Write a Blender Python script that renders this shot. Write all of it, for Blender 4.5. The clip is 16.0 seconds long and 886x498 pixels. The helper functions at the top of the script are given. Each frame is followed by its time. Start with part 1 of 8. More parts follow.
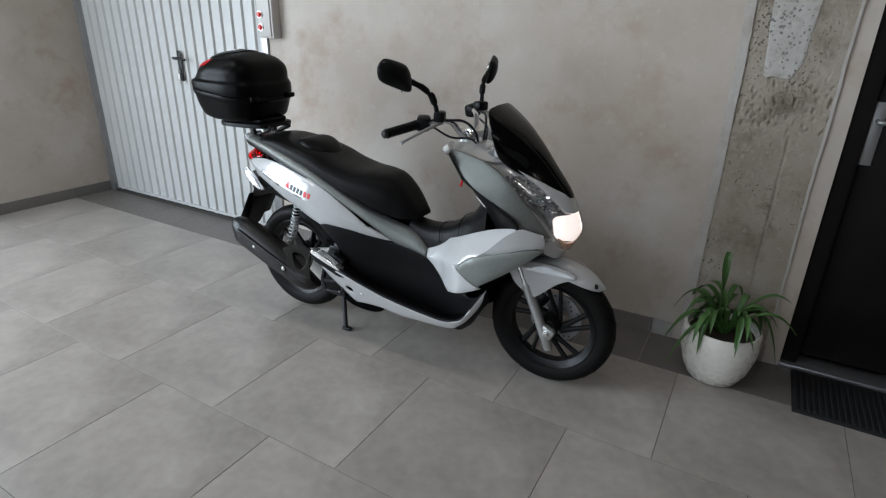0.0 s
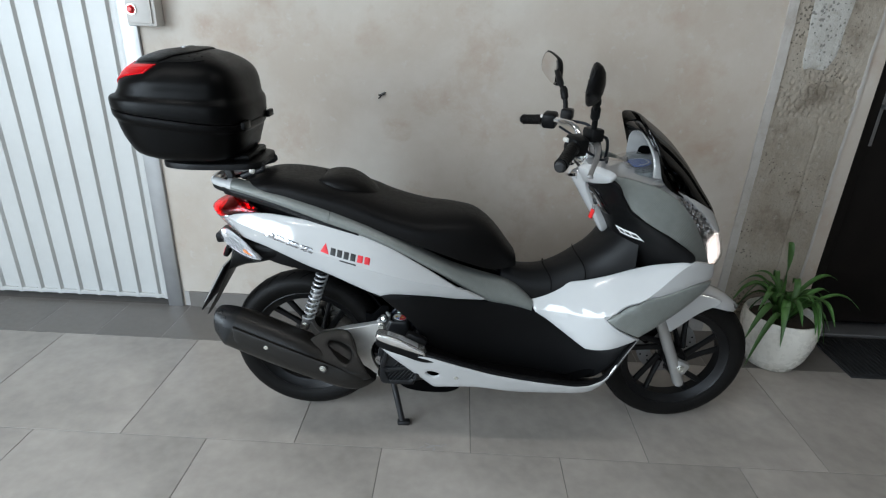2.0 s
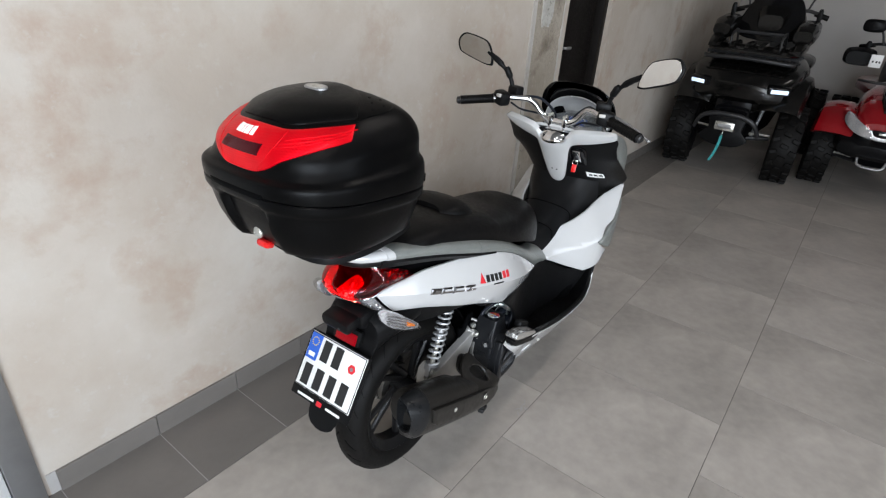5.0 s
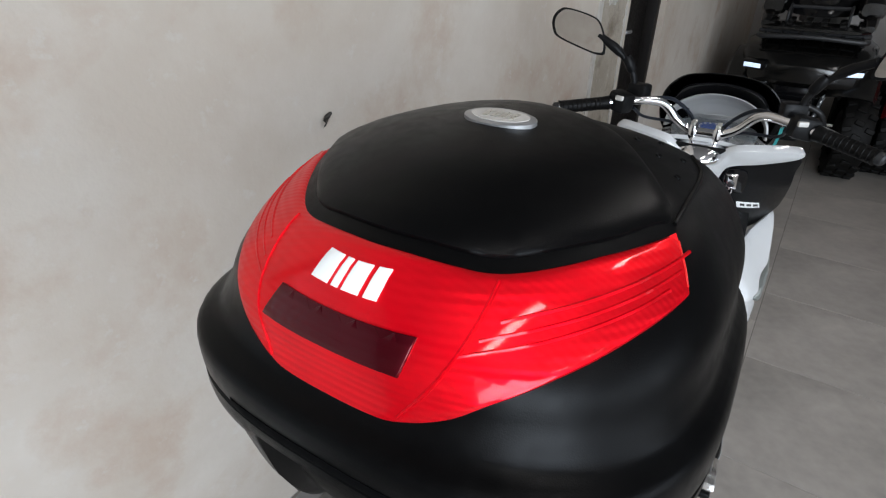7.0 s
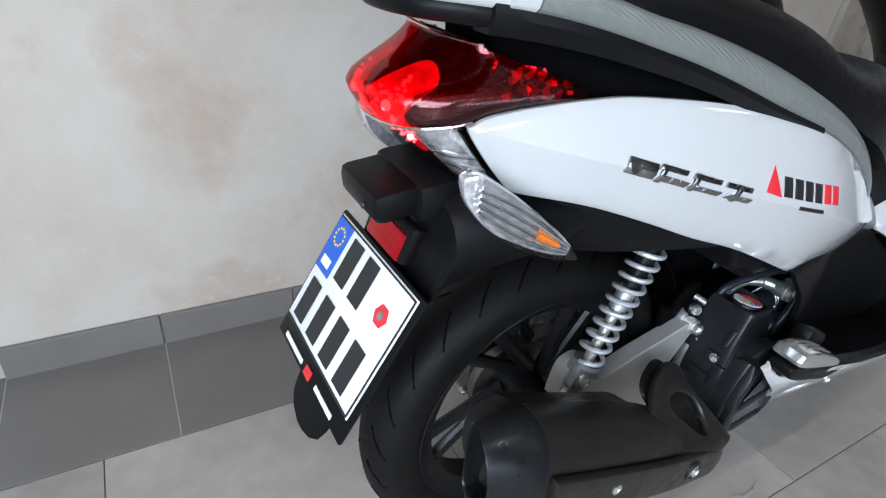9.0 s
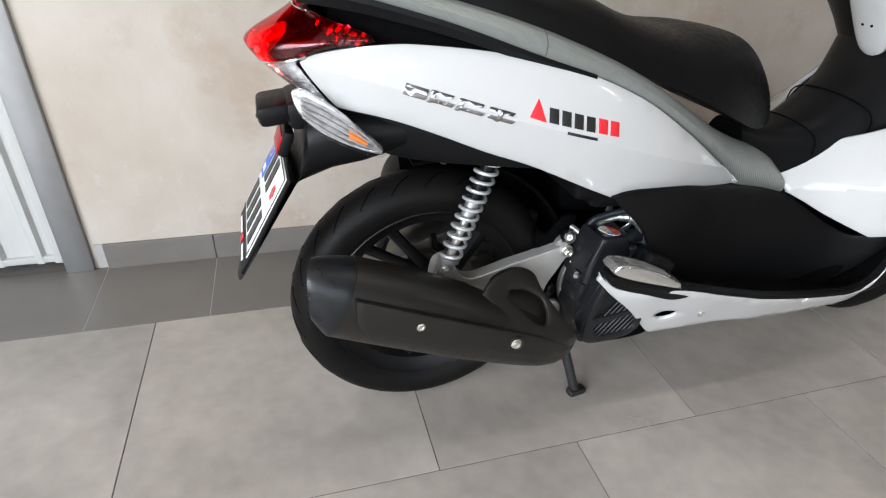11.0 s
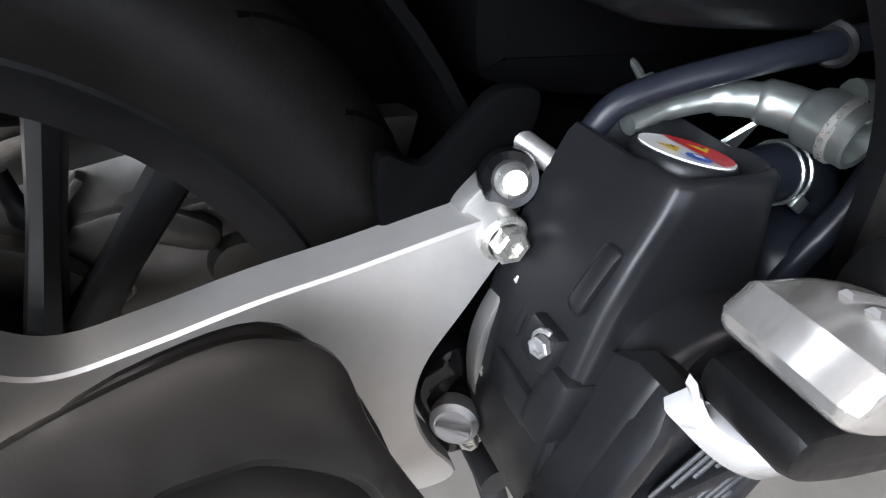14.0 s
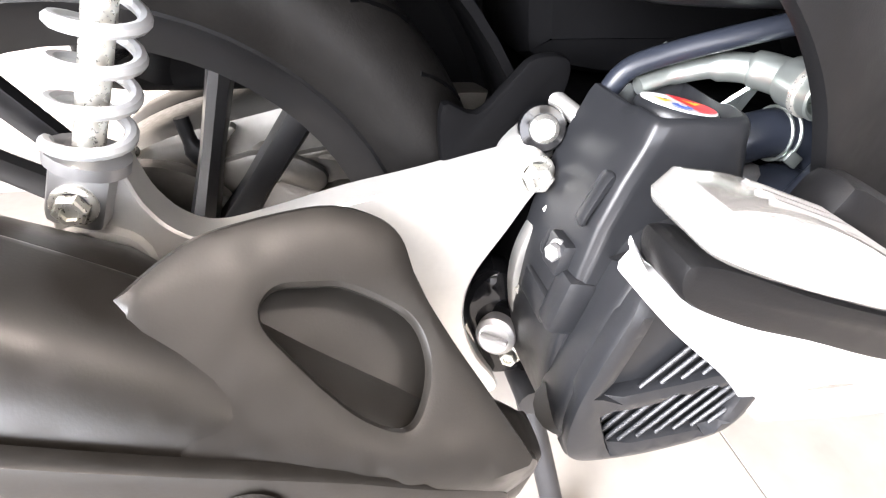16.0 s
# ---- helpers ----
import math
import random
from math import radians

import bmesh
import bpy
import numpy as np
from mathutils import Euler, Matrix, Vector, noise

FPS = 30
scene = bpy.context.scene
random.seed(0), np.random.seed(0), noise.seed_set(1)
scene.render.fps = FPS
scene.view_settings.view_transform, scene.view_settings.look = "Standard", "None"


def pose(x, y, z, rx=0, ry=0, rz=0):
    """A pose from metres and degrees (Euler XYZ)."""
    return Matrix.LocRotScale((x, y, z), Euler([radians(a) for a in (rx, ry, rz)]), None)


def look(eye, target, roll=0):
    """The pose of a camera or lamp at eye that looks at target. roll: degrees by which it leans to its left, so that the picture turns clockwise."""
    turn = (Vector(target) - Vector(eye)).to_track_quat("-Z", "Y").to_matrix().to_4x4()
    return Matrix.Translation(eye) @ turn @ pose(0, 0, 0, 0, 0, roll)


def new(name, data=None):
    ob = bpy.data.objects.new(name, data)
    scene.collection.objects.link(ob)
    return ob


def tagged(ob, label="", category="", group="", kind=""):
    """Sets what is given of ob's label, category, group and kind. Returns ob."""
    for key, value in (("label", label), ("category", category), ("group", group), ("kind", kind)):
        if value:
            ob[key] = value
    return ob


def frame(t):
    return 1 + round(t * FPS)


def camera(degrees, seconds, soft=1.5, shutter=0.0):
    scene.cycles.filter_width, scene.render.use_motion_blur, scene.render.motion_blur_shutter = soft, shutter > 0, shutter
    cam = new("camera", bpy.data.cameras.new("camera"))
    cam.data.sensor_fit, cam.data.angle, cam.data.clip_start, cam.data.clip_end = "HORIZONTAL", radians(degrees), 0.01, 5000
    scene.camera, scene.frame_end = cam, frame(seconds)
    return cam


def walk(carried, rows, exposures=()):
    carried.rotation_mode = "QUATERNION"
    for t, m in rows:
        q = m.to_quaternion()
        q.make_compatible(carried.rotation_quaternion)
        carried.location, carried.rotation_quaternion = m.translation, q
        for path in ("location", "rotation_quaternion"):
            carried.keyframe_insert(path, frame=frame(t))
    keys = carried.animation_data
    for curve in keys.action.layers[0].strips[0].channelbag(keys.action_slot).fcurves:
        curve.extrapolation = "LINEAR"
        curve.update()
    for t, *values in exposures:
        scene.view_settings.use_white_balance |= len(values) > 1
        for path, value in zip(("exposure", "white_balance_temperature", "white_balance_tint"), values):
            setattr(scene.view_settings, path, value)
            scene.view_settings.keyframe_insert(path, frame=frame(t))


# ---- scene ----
cam = camera(77.8, 16.0, soft=1.2)
PATH = [
    (0, (1.566, -1.552, 1.375), (0.654, 0.062, 0.623), 1.4),
    (0.5, (1.216, -1.514, 1.311), (0.512, 0.198, 0.554), 1.4),
    (1, (0.871, -1.4, 1.335), (0.366, 0.371, 0.554), 1.5),
    (1.5, (0.523, -1.403, 1.352), (0.225, 0.416, 0.576), 1.6),
    (2, (0.182, -1.34, 1.35), (0.14, 0.505, 0.58), 2.2),
    (2.5, (-0.143, -1.208, 1.356), (0.087, 0.619, 0.575), 3.0),
    (3, (-0.477, -1.159, 1.368), (0.065, 0.596, 0.578), 4.0),
    (3.2, (-0.585, -1.123, 1.375), (0.075, 0.588, 0.577), 4.4),
    (5.3, (-1.398, -0.387, 1.49), (0.094, 0.561, 0.555), 3.6),
    (5.5, (-1.403, -0.287, 1.497), (0.112, 0.609, 0.547), 3.3),
    (6, (-1.334, -0.042, 1.52), (0.211, 0.776, 0.55), 2.9),
    (6.5, (-1.102, 0.142, 1.442), (0.434, 0.988, 0.481), 2.7),
    (7, (-0.98, 0.151, 1.35), (0.5, 1.134, 0.432), 1.9),
    (7.5, (-0.94, 0.051, 1.288), (0.414, 1.221, 0.396), 2.2),
    (8, (-0.914, -0.012, 1.196), (0.276, 1.326, 0.305), 3.5),
    (8.5, (-0.837, -0.052, 1.005), (0.211, 1.375, 0.074), 5.1),
    (9, (-0.781, -0.124, 0.909), (0.126, 1.332, -0.121), 6.4),
    (9.5, (-0.752, -0.203, 0.881), (0.048, 1.28, -0.196), 6.1),
    (10, (-0.728, -0.331, 0.905), (0.001, 1.204, -0.149), 5.4),
    (10.2, (-0.715, -0.424, 0.946), (-0.019, 1.145, -0.081), 4.8),
    (12.3, (-0.242, -0.586, 0.923), (0.008, 1.056, -0.191), 2.2),
    (12.5, (-0.222, -0.452, 0.845), (0.04, 1.172, -0.292), 3.1),
    (13, (-0.199, -0.186, 0.675), (0.23, 1.403, -0.461), 5.8),
    (13.5, (-0.191, -0.004, 0.557), (0.385, 1.468, -0.668), 7.1),
    (14, (-0.173, 0.071, 0.532), (0.522, 1.564, -0.603), 7.0),
    (14.5, (-0.17, 0.087, 0.543), (0.614, 1.576, -0.537), 6.6),
    (15, (-0.161, 0.081, 0.561), (0.558, 1.618, -0.498), 5.9),
    (15.5, (-0.166, 0.038, 0.559), (0.426, 1.613, -0.522), 6.4),
    (16, (-0.175, -0.031, 0.538), (0.195, 1.585, -0.582), 4.2),
]
walk(cam, [(t, look(eye, target, roll)) for t, eye, target, roll in PATH],
     [(0.0, 0.42, 6250, 11), (1.0, 0.55, 6200, 10), (2.5, 0.60, 6200, 8), (3.2, 0.62, 6250, 8), (5.3, 0.78, 6550, 14), (6.5, 0.72, 6600, 14), (7.5, 0.62, 6000, 12), (8.0, 0.70, 5900, 12), (8.5, 1.10, 5850, 12), (9.0, 0.82, 6050, 12), (10.0, 1.0, 6650, 14), (10.2, 1.0, 6650, 14),
      (12.3, 0.90, 6900, 16), (13.0, 0.75, 6900, 18), (13.5, 0.85, 6500, 16), (14.0, 1.82, 6500, 17), (14.5, 2.30, 6500, 19), (15.0, 2.78, 6600, 19), (15.5, 3.62, 6800, 19), (16.0, 3.7, 7100, 20)])

# ---- world, lamps ----
world = bpy.data.worlds.new("daylight")
scene.world = world
world.use_nodes = True
_sky = world.node_tree.nodes.new("ShaderNodeTexSky")
_sky.sky_type = "NISHITA"
_sky.sun_disc = False
_sky.sun_elevation, _sky.sun_rotation = radians(38), radians(250)
_bg = world.node_tree.nodes["Background"]
_bg.inputs["Strength"].default_value = 0.10
world.node_tree.links.new(_sky.outputs["Color"], _bg.inputs["Color"])


def area(name, m, sx, sy, power, colour):
    lamp = bpy.data.lights.new(name, "AREA")
    lamp.shape, lamp.size, lamp.size_y, lamp.energy, lamp.color = "RECTANGLE", sx, sy, power, colour
    ob = new(name, lamp)
    ob.matrix_world = m
    return ob


# daylight in the two glazed openings, tubes under the ceiling
area("window_light", look((-3.12, -2.3, 1.55), (0, -1.6, 0.4)), 2.7, 2.3, 150, (0.80, 0.91, 1.0))
area("window_light", look((-0.7, -4.40, 1.5), (-0.6, 0, 0.6)), 3.6, 2.2, 42, (0.85, 0.93, 1.0))
TUBES = [(-1.5, -0.45), (-1.5, -2.4), (0.9, -0.45), (3.6, -2.0)]
for _x, _y in TUBES:
    area("tube_light", pose(_x, _y, 2.87), 1.45, 0.07, 5.8, (1.0, 0.96, 0.90))

# ---- materials ----
def surf(name, col, rough=0.5, metal=0.0, var=0.12, scale=6.0, bump=0.0, bscale=250.0, coat=0.0, rvar=0.08, emit=None, power=0.0, rnd=0.0, spec=0.5):
    m = bpy.data.materials.new(name)
    m.use_nodes = True
    nt = m.node_tree
    b = nt.nodes["Principled BSDF"]
    b.inputs["Metallic"].default_value = metal
    b.inputs["Coat Weight"].default_value = coat
    b.inputs["Coat Roughness"].default_value = 0.05
    b.inputs["Specular IOR Level"].default_value = spec
    tc = nt.nodes.new("ShaderNodeTexCoord")

    def tex(s, detail=5.0):
        n = nt.nodes.new("ShaderNodeTexNoise")
        n.inputs["Scale"].default_value, n.inputs["Detail"].default_value = s, detail
        nt.links.new(tc.outputs["Object"], n.inputs["Vector"])
        return n

    big, fine = tex(scale), tex(scale * 9, 3.0)
    add = nt.nodes.new("ShaderNodeMath")
    add.operation = "MULTIPLY_ADD"
    add.inputs[1].default_value = 0.35
    nt.links.new(fine.outputs["Fac"], add.inputs[0])
    nt.links.new(big.outputs["Fac"], add.inputs[2])
    ramp = nt.nodes.new("ShaderNodeMapRange")
    ramp.inputs["From Min"].default_value, ramp.inputs["From Max"].default_value = 0.42, 0.95
    ramp.inputs["To Min"].default_value, ramp.inputs["To Max"].default_value = 1 - var, 1 + var
    nt.links.new(add.outputs[0], ramp.inputs["Value"])
    last = ramp.outputs["Result"]
    if rnd:
        info = nt.nodes.new("ShaderNodeObjectInfo")
        r2 = nt.nodes.new("ShaderNodeMapRange")
        r2.inputs["To Min"].default_value, r2.inputs["To Max"].default_value = 1 - rnd, 1 + rnd
        nt.links.new(info.outputs["Random"], r2.inputs["Value"])
        mu = nt.nodes.new("ShaderNodeMath")
        mu.operation = "MULTIPLY"
        nt.links.new(last, mu.inputs[0])
        nt.links.new(r2.outputs["Result"], mu.inputs[1])
        last = mu.outputs[0]
    mix = nt.nodes.new("ShaderNodeVectorMath")
    mix.operation = "SCALE"
    mix.inputs[0].default_value = col
    nt.links.new(last, mix.inputs["Scale"])
    nt.links.new(mix.outputs["Vector"], b.inputs["Base Color"])
    rr = nt.nodes.new("ShaderNodeMapRange")
    rr.inputs["From Min"].default_value, rr.inputs["From Max"].default_value = 0.3, 0.7
    rr.inputs["To Min"].default_value, rr.inputs["To Max"].default_value = max(0.0, rough - rvar), min(1.0, rough + rvar)
    nt.links.new(fine.outputs["Fac"], rr.inputs["Value"])
    nt.links.new(rr.outputs["Result"], b.inputs["Roughness"])
    if bump:
        grain = tex(bscale, 2.0)
        bp = nt.nodes.new("ShaderNodeBump")
        bp.inputs["Strength"].default_value, bp.inputs["Distance"].default_value = bump, 0.002
        nt.links.new(grain.outputs["Fac"], bp.inputs["Height"])
        nt.links.new(bp.outputs["Normal"], b.inputs["Normal"])
    if emit:
        b.inputs["Emission Color"].default_value = (*emit, 1)
        b.inputs["Emission Strength"].default_value = power
    return m


def blotchy(name, cols, scale, rough, bump, bscale, pits=0.0):
    """Plaster or concrete: three colours mixed by broad noise, with a fine relief and, where asked, open pits."""
    m = bpy.data.materials.new(name)
    m.use_nodes = True
    nt = m.node_tree
    b = nt.nodes["Principled BSDF"]
    b.inputs["Roughness"].default_value = rough
    tc = nt.nodes.new("ShaderNodeTexCoord")

    def tex(s, detail, off=0.0, distort=0.0):
        mp = nt.nodes.new("ShaderNodeMapping")
        mp.inputs["Location"].default_value = (off, off * 1.7, off * 0.6)
        nt.links.new(tc.outputs["Object"], mp.inputs["Vector"])
        n = nt.nodes.new("ShaderNodeTexNoise")
        n.inputs["Scale"].default_value, n.inputs["Detail"].default_value, n.inputs["Distortion"].default_value = s, detail, distort
        n.inputs["Roughness"].default_value = 0.62
        nt.links.new(mp.outputs["Vector"], n.inputs["Vector"])
        return n

    def blend(a, c, fac, lo, hi):
        r = nt.nodes.new("ShaderNodeMapRange")
        r.inputs["From Min"].default_value, r.inputs["From Max"].default_value = lo, hi
        nt.links.new(fac.outputs["Fac"], r.inputs["Value"])
        x = nt.nodes.new("ShaderNodeMix")
        x.data_type = "RGBA"
        nt.links.new(r.outputs["Result"], x.inputs["Factor"])
        for socket, v in ((x.inputs[6], a), (x.inputs[7], c)):
            if isinstance(v, tuple):
                socket.default_value = (*v, 1)
            else:
                nt.links.new(v, socket)
        return x.outputs[2]

    c1 = blend(cols[0], cols[1], tex(scale, 6, 0, 0.15), 0.38, 0.66)
    c2 = blend(c1, cols[2], tex(scale * 2.3, 7, 5.3, 0.1), 0.52, 0.74)
    c3 = blend(c2, cols[3], tex(scale * 14, 5, 2.1), 0.60, 0.82)
    height = tex(bscale, 5, 1.0)
    out, hs = c3, height.outputs["Fac"]
    if pits:
        v = nt.nodes.new("ShaderNodeTexVoronoi")
        v.inputs["Scale"].default_value, v.inputs["Randomness"].default_value = pits, 1.0
        wob = nt.nodes.new("ShaderNodeVectorMath")
        wob.operation = "MULTIPLY_ADD"
        wob.inputs[1].default_value = (0.022, 0.022, 0.022)
        nt.links.new(tex(38.0, 3, 4.0).outputs["Color"], wob.inputs[0])
        nt.links.new(tc.outputs["Object"], wob.inputs[2])
        nt.links.new(wob.outputs[0], v.inputs["Vector"])
        r = nt.nodes.new("ShaderNodeMapRange")
        r.inputs["From Min"].default_value, r.inputs["From Max"].default_value = 0.08, 0.20
        zone = nt.nodes.new("ShaderNodeMath")
        zone.operation = "MULTIPLY_ADD"
        zone.inputs[1].default_value, zone.inputs[2].default_value = -1.6, 0.82
        nt.links.new(tex(3.2, 4, 8.0).outputs["Fac"], zone.inputs[0])
        both_ = nt.nodes.new("ShaderNodeMath")
        both_.operation = "ADD"
        nt.links.new(v.outputs["Distance"], both_.inputs[0])
        nt.links.new(zone.outputs[0], both_.inputs[1])
        nt.links.new(both_.outputs[0], r.inputs["Value"])
        x = nt.nodes.new("ShaderNodeMix")
        x.data_type = "RGBA"
        x.inputs[6].default_value = (*[q * 0.5 for q in cols[0]], 1)
        nt.links.new(r.outputs["Result"], x.inputs["Factor"])
        nt.links.new(out, x.inputs[7])
        out = x.outputs[2]
        mu = nt.nodes.new("ShaderNodeMath")
        mu.operation = "MULTIPLY"
        nt.links.new(hs, mu.inputs[0])
        nt.links.new(r.outputs["Result"], mu.inputs[1])
        hs = mu.outputs[0]
    nt.links.new(out, b.inputs["Base Color"])
    bp = nt.nodes.new("ShaderNodeBump")
    bp.inputs["Strength"].default_value, bp.inputs["Distance"].default_value = bump, 0.01
    nt.links.new(hs, bp.inputs["Height"])
    nt.links.new(bp.outputs["Normal"], b.inputs["Normal"])
    return m


def glassy(name, col, rough=0.02, ior=1.45, alpha=0.25, coat=0.0):
    """Clear or tinted plastic: a glossy skin over a see-through tint."""
    m = bpy.data.materials.new(name)
    m.use_nodes = True
    nt = m.node_tree
    nt.nodes.remove(nt.nodes["Principled BSDF"])
    out = nt.nodes["Material Output"]
    tr, gl, mx, lw, pw, ml = (nt.nodes.new("ShaderNode" + k) for k in ("BsdfTransparent", "BsdfGlossy", "MixShader", "LayerWeight", "Math", "Math"))
    tr.inputs["Color"].default_value = (*col, 1)
    gl.inputs["Roughness"].default_value = rough
    lw.inputs["Blend"].default_value = 0.5
    pw.operation, ml.operation = "POWER", "MULTIPLY_ADD"
    pw.inputs[1].default_value = 4.0
    ml.inputs[1].default_value, ml.inputs[2].default_value = 0.6, ((ior - 1) / (ior + 1)) ** 2
    nt.links.new(lw.outputs["Facing"], pw.inputs[0])
    nt.links.new(pw.outputs[0], ml.inputs[0])
    nt.links.new(ml.outputs[0], mx.inputs["Fac"])
    nt.links.new(tr.outputs["BSDF"], mx.inputs[1])
    nt.links.new(gl.outputs["BSDF"], mx.inputs[2])
    nt.links.new(mx.outputs["Shader"], out.inputs["Surface"])
    return m


def lens_red(name, col, pitch):
    """Red prismatic reflector: rows of small prisms that mirror red, under a clear glossy face."""
    m = bpy.data.materials.new(name)
    m.use_nodes = True
    nt = m.node_tree
    b = nt.nodes["Principled BSDF"]
    co = nt.nodes.new("ShaderNodeTexCoord")
    heights = []
    for axis, share in (("Z", 1.0), ("X", 0.55)):
        w = nt.nodes.new("ShaderNodeTexWave")
        w.bands_direction = axis
        w.inputs["Scale"].default_value = 0.314 / pitch
        w.inputs["Distortion"].default_value = 0.0
        nt.links.new(co.outputs["Object"], w.inputs["Vector"])
        k = nt.nodes.new("ShaderNodeMath")
        k.operation = "MULTIPLY"
        k.inputs[1].default_value = share
        nt.links.new(w.outputs["Fac"], k.inputs[0])
        heights.append(k)
    add = nt.nodes.new("ShaderNodeMath")
    add.operation = "ADD"
    nt.links.new(heights[0].outputs[0], add.inputs[0])
    nt.links.new(heights[1].outputs[0], add.inputs[1])
    bp = nt.nodes.new("ShaderNodeBump")
    bp.inputs["Strength"].default_value, bp.inputs["Distance"].default_value = 0.16, 0.0012
    nt.links.new(add.outputs[0], bp.inputs["Height"])
    n = nt.nodes.new("ShaderNodeTexNoise")
    n.inputs["Scale"].default_value = 18
    nt.links.new(co.outputs["Object"], n.inputs["Vector"])
    r = nt.nodes.new("ShaderNodeMapRange")
    r.inputs["To Min"].default_value, r.inputs["To Max"].default_value = 0.7, 1.25
    nt.links.new(n.outputs["Fac"], r.inputs["Value"])
    mx = nt.nodes.new("ShaderNodeVectorMath")
    mx.operation = "SCALE"
    mx.inputs[0].default_value = col
    nt.links.new(r.outputs["Result"], mx.inputs["Scale"])
    nt.links.new(mx.outputs["Vector"], b.inputs["Base Color"])
    b.inputs["Metallic"].default_value = 0.62
    b.inputs["Roughness"].default_value = 0.36
    b.inputs["Specular Tint"].default_value = (1.0, 0.04, 0.07, 1)
    b.inputs["Coat Weight"].default_value = 0.40
    b.inputs["Coat Roughness"].default_value = 0.06
    nt.links.new(bp.outputs["Normal"], b.inputs["Normal"])
    return m


PLASTER = blotchy("plaster", ((0.415, 0.360, 0.303), (0.50, 0.462, 0.412), (0.365, 0.278, 0.215), (0.47, 0.445, 0.41)), 1.7, 0.85, 0.12, 30)
CONCRETE = blotchy("concrete", ((0.285, 0.245, 0.195), (0.37, 0.330, 0.275), (0.150, 0.122, 0.092), (0.40, 0.372, 0.325)), 3.2, 0.9, 0.8, 45, pits=70)
SKIM = blotchy("pale_cement_smear", ((0.40, 0.385, 0.35), (0.47, 0.455, 0.425), (0.31, 0.285, 0.245), (0.45, 0.435, 0.41)), 9.0, 0.9, 0.5, 60, pits=60)
LIME = blotchy("lime_edge", ((0.41, 0.38, 0.345), (0.47, 0.45, 0.42), (0.35, 0.315, 0.275), (0.48, 0.46, 0.44)), 5.0, 0.9, 0.5, 60)
WHITEWALL = blotchy("white_wall", ((0.40, 0.38, 0.36), (0.43, 0.41, 0.39), (0.38, 0.36, 0.335), (0.42, 0.40, 0.385)), 1.0, 0.8, 0.08, 40)
TILE = surf("grey_tile", (0.326, 0.296, 0.264), 0.31, var=0.30, scale=2.4, bump=0.05, bscale=90, rnd=0.05, rvar=0.015)
TILE_DARK = surf("dark_tile", (0.146, 0.133, 0.120), 0.40, var=0.12, scale=5, bump=0.06, bscale=90, rnd=0.05)
GROUT = surf("grout", (0.12, 0.110, 0.100), 0.9, var=0.15, scale=20)
GROUT_LIGHT = surf("light_grout", (0.34, 0.325, 0.31), 0.9, var=0.12, scale=20)
DOOR_WHITE = surf("white_sheet_metal", (0.48, 0.48, 0.465), 0.38, var=0.06, scale=3, rvar=0.06)
DOOR_DARK = surf("black_brown_wood", (0.0075, 0.0060, 0.0052), 0.5, var=0.3, scale=8, bump=0.1, spec=0.15)
STEEL = surf("galvanised_steel", (0.38, 0.38, 0.38), 0.44, 0.85, var=0.08, scale=14, rvar=0.04)
CASTGREY = surf("dull_cast_metal", (0.33, 0.325, 0.31), 0.42, 0.75, var=0.12, scale=40, rvar=0.05)
GREYBOX = surf("grey_enamel", (0.48, 0.46, 0.43), 0.45, var=0.06)
GAUGE = surf("grey_gauge_face", (0.15, 0.17, 0.18), 0.3, var=0.06, scale=20)
BLACKIRON = surf("black_iron", (0.012, 0.012, 0.013), 0.45)
MATBLACK = surf("rubber_mat", (0.014, 0.014, 0.015), 0.85, var=0.3, scale=40, bump=0.5, bscale=400, spec=0.3)
WHITE = surf("white_paint", (0.475, 0.475, 0.47), 0.12, var=0.02, coat=0.7, rvar=0.03, scale=4)
SILVER = surf("silver_grey_wrap", (0.205, 0.217, 0.203), 0.36, 0.3, var=0.06, scale=60, bump=0.06, bscale=420)


def weave(m, pitch):
    """Adds the fine slanting weave of a wrap foil."""
    nt = m.node_tree
    b = nt.nodes["Principled BSDF"]
    co = nt.nodes.new("ShaderNodeTexCoord")
    w = nt.nodes.new("ShaderNodeTexWave")
    w.bands_direction = "DIAGONAL"
    w.inputs["Scale"].default_value = 0.314 / pitch
    nt.links.new(co.outputs["Object"], w.inputs["Vector"])
    bp = nt.nodes.new("ShaderNodeBump")
    bp.inputs["Strength"].default_value, bp.inputs["Distance"].default_value = 0.30, 0.0010
    nt.links.new(w.outputs["Fac"], bp.inputs["Height"])
    if b.inputs["Normal"].is_linked:
        nt.links.new(b.inputs["Normal"].links[0].from_socket, bp.inputs["Normal"])
    nt.links.new(bp.outputs["Normal"], b.inputs["Normal"])


weave(SILVER, 0.0035)
BLACK = surf("black_grained_plastic", (0.0050, 0.0050, 0.0053), 0.38, var=0.12, scale=10, bump=0.07, bscale=1100, rvar=0.05, spec=0.12)
BOXBLACK = surf("black_case_plastic", (0.0015, 0.0015, 0.0016), 0.33, var=0.1, scale=10, bump=0.08, bscale=1100, rvar=0.05, spec=0.085)
GLOSSBLACK = surf("gloss_black", (0.004, 0.004, 0.0045), 0.10, coat=0.15, var=0.05, spec=0.25)
SEATSKIN = surf("black_vinyl", (0.0036, 0.0034, 0.0034), 0.42, var=0.12, scale=12, bump=0.13, bscale=800, spec=0.11)
TYRE = surf("tyre_rubber", (0.0050, 0.0046, 0.0043), 0.56, var=0.25, scale=14, bump=0.12, bscale=300, spec=0.13)
RIM = surf("black_cast_alloy", (0.0060, 0.0060, 0.0064), 0.36, 0.1, var=0.1, spec=0.25)
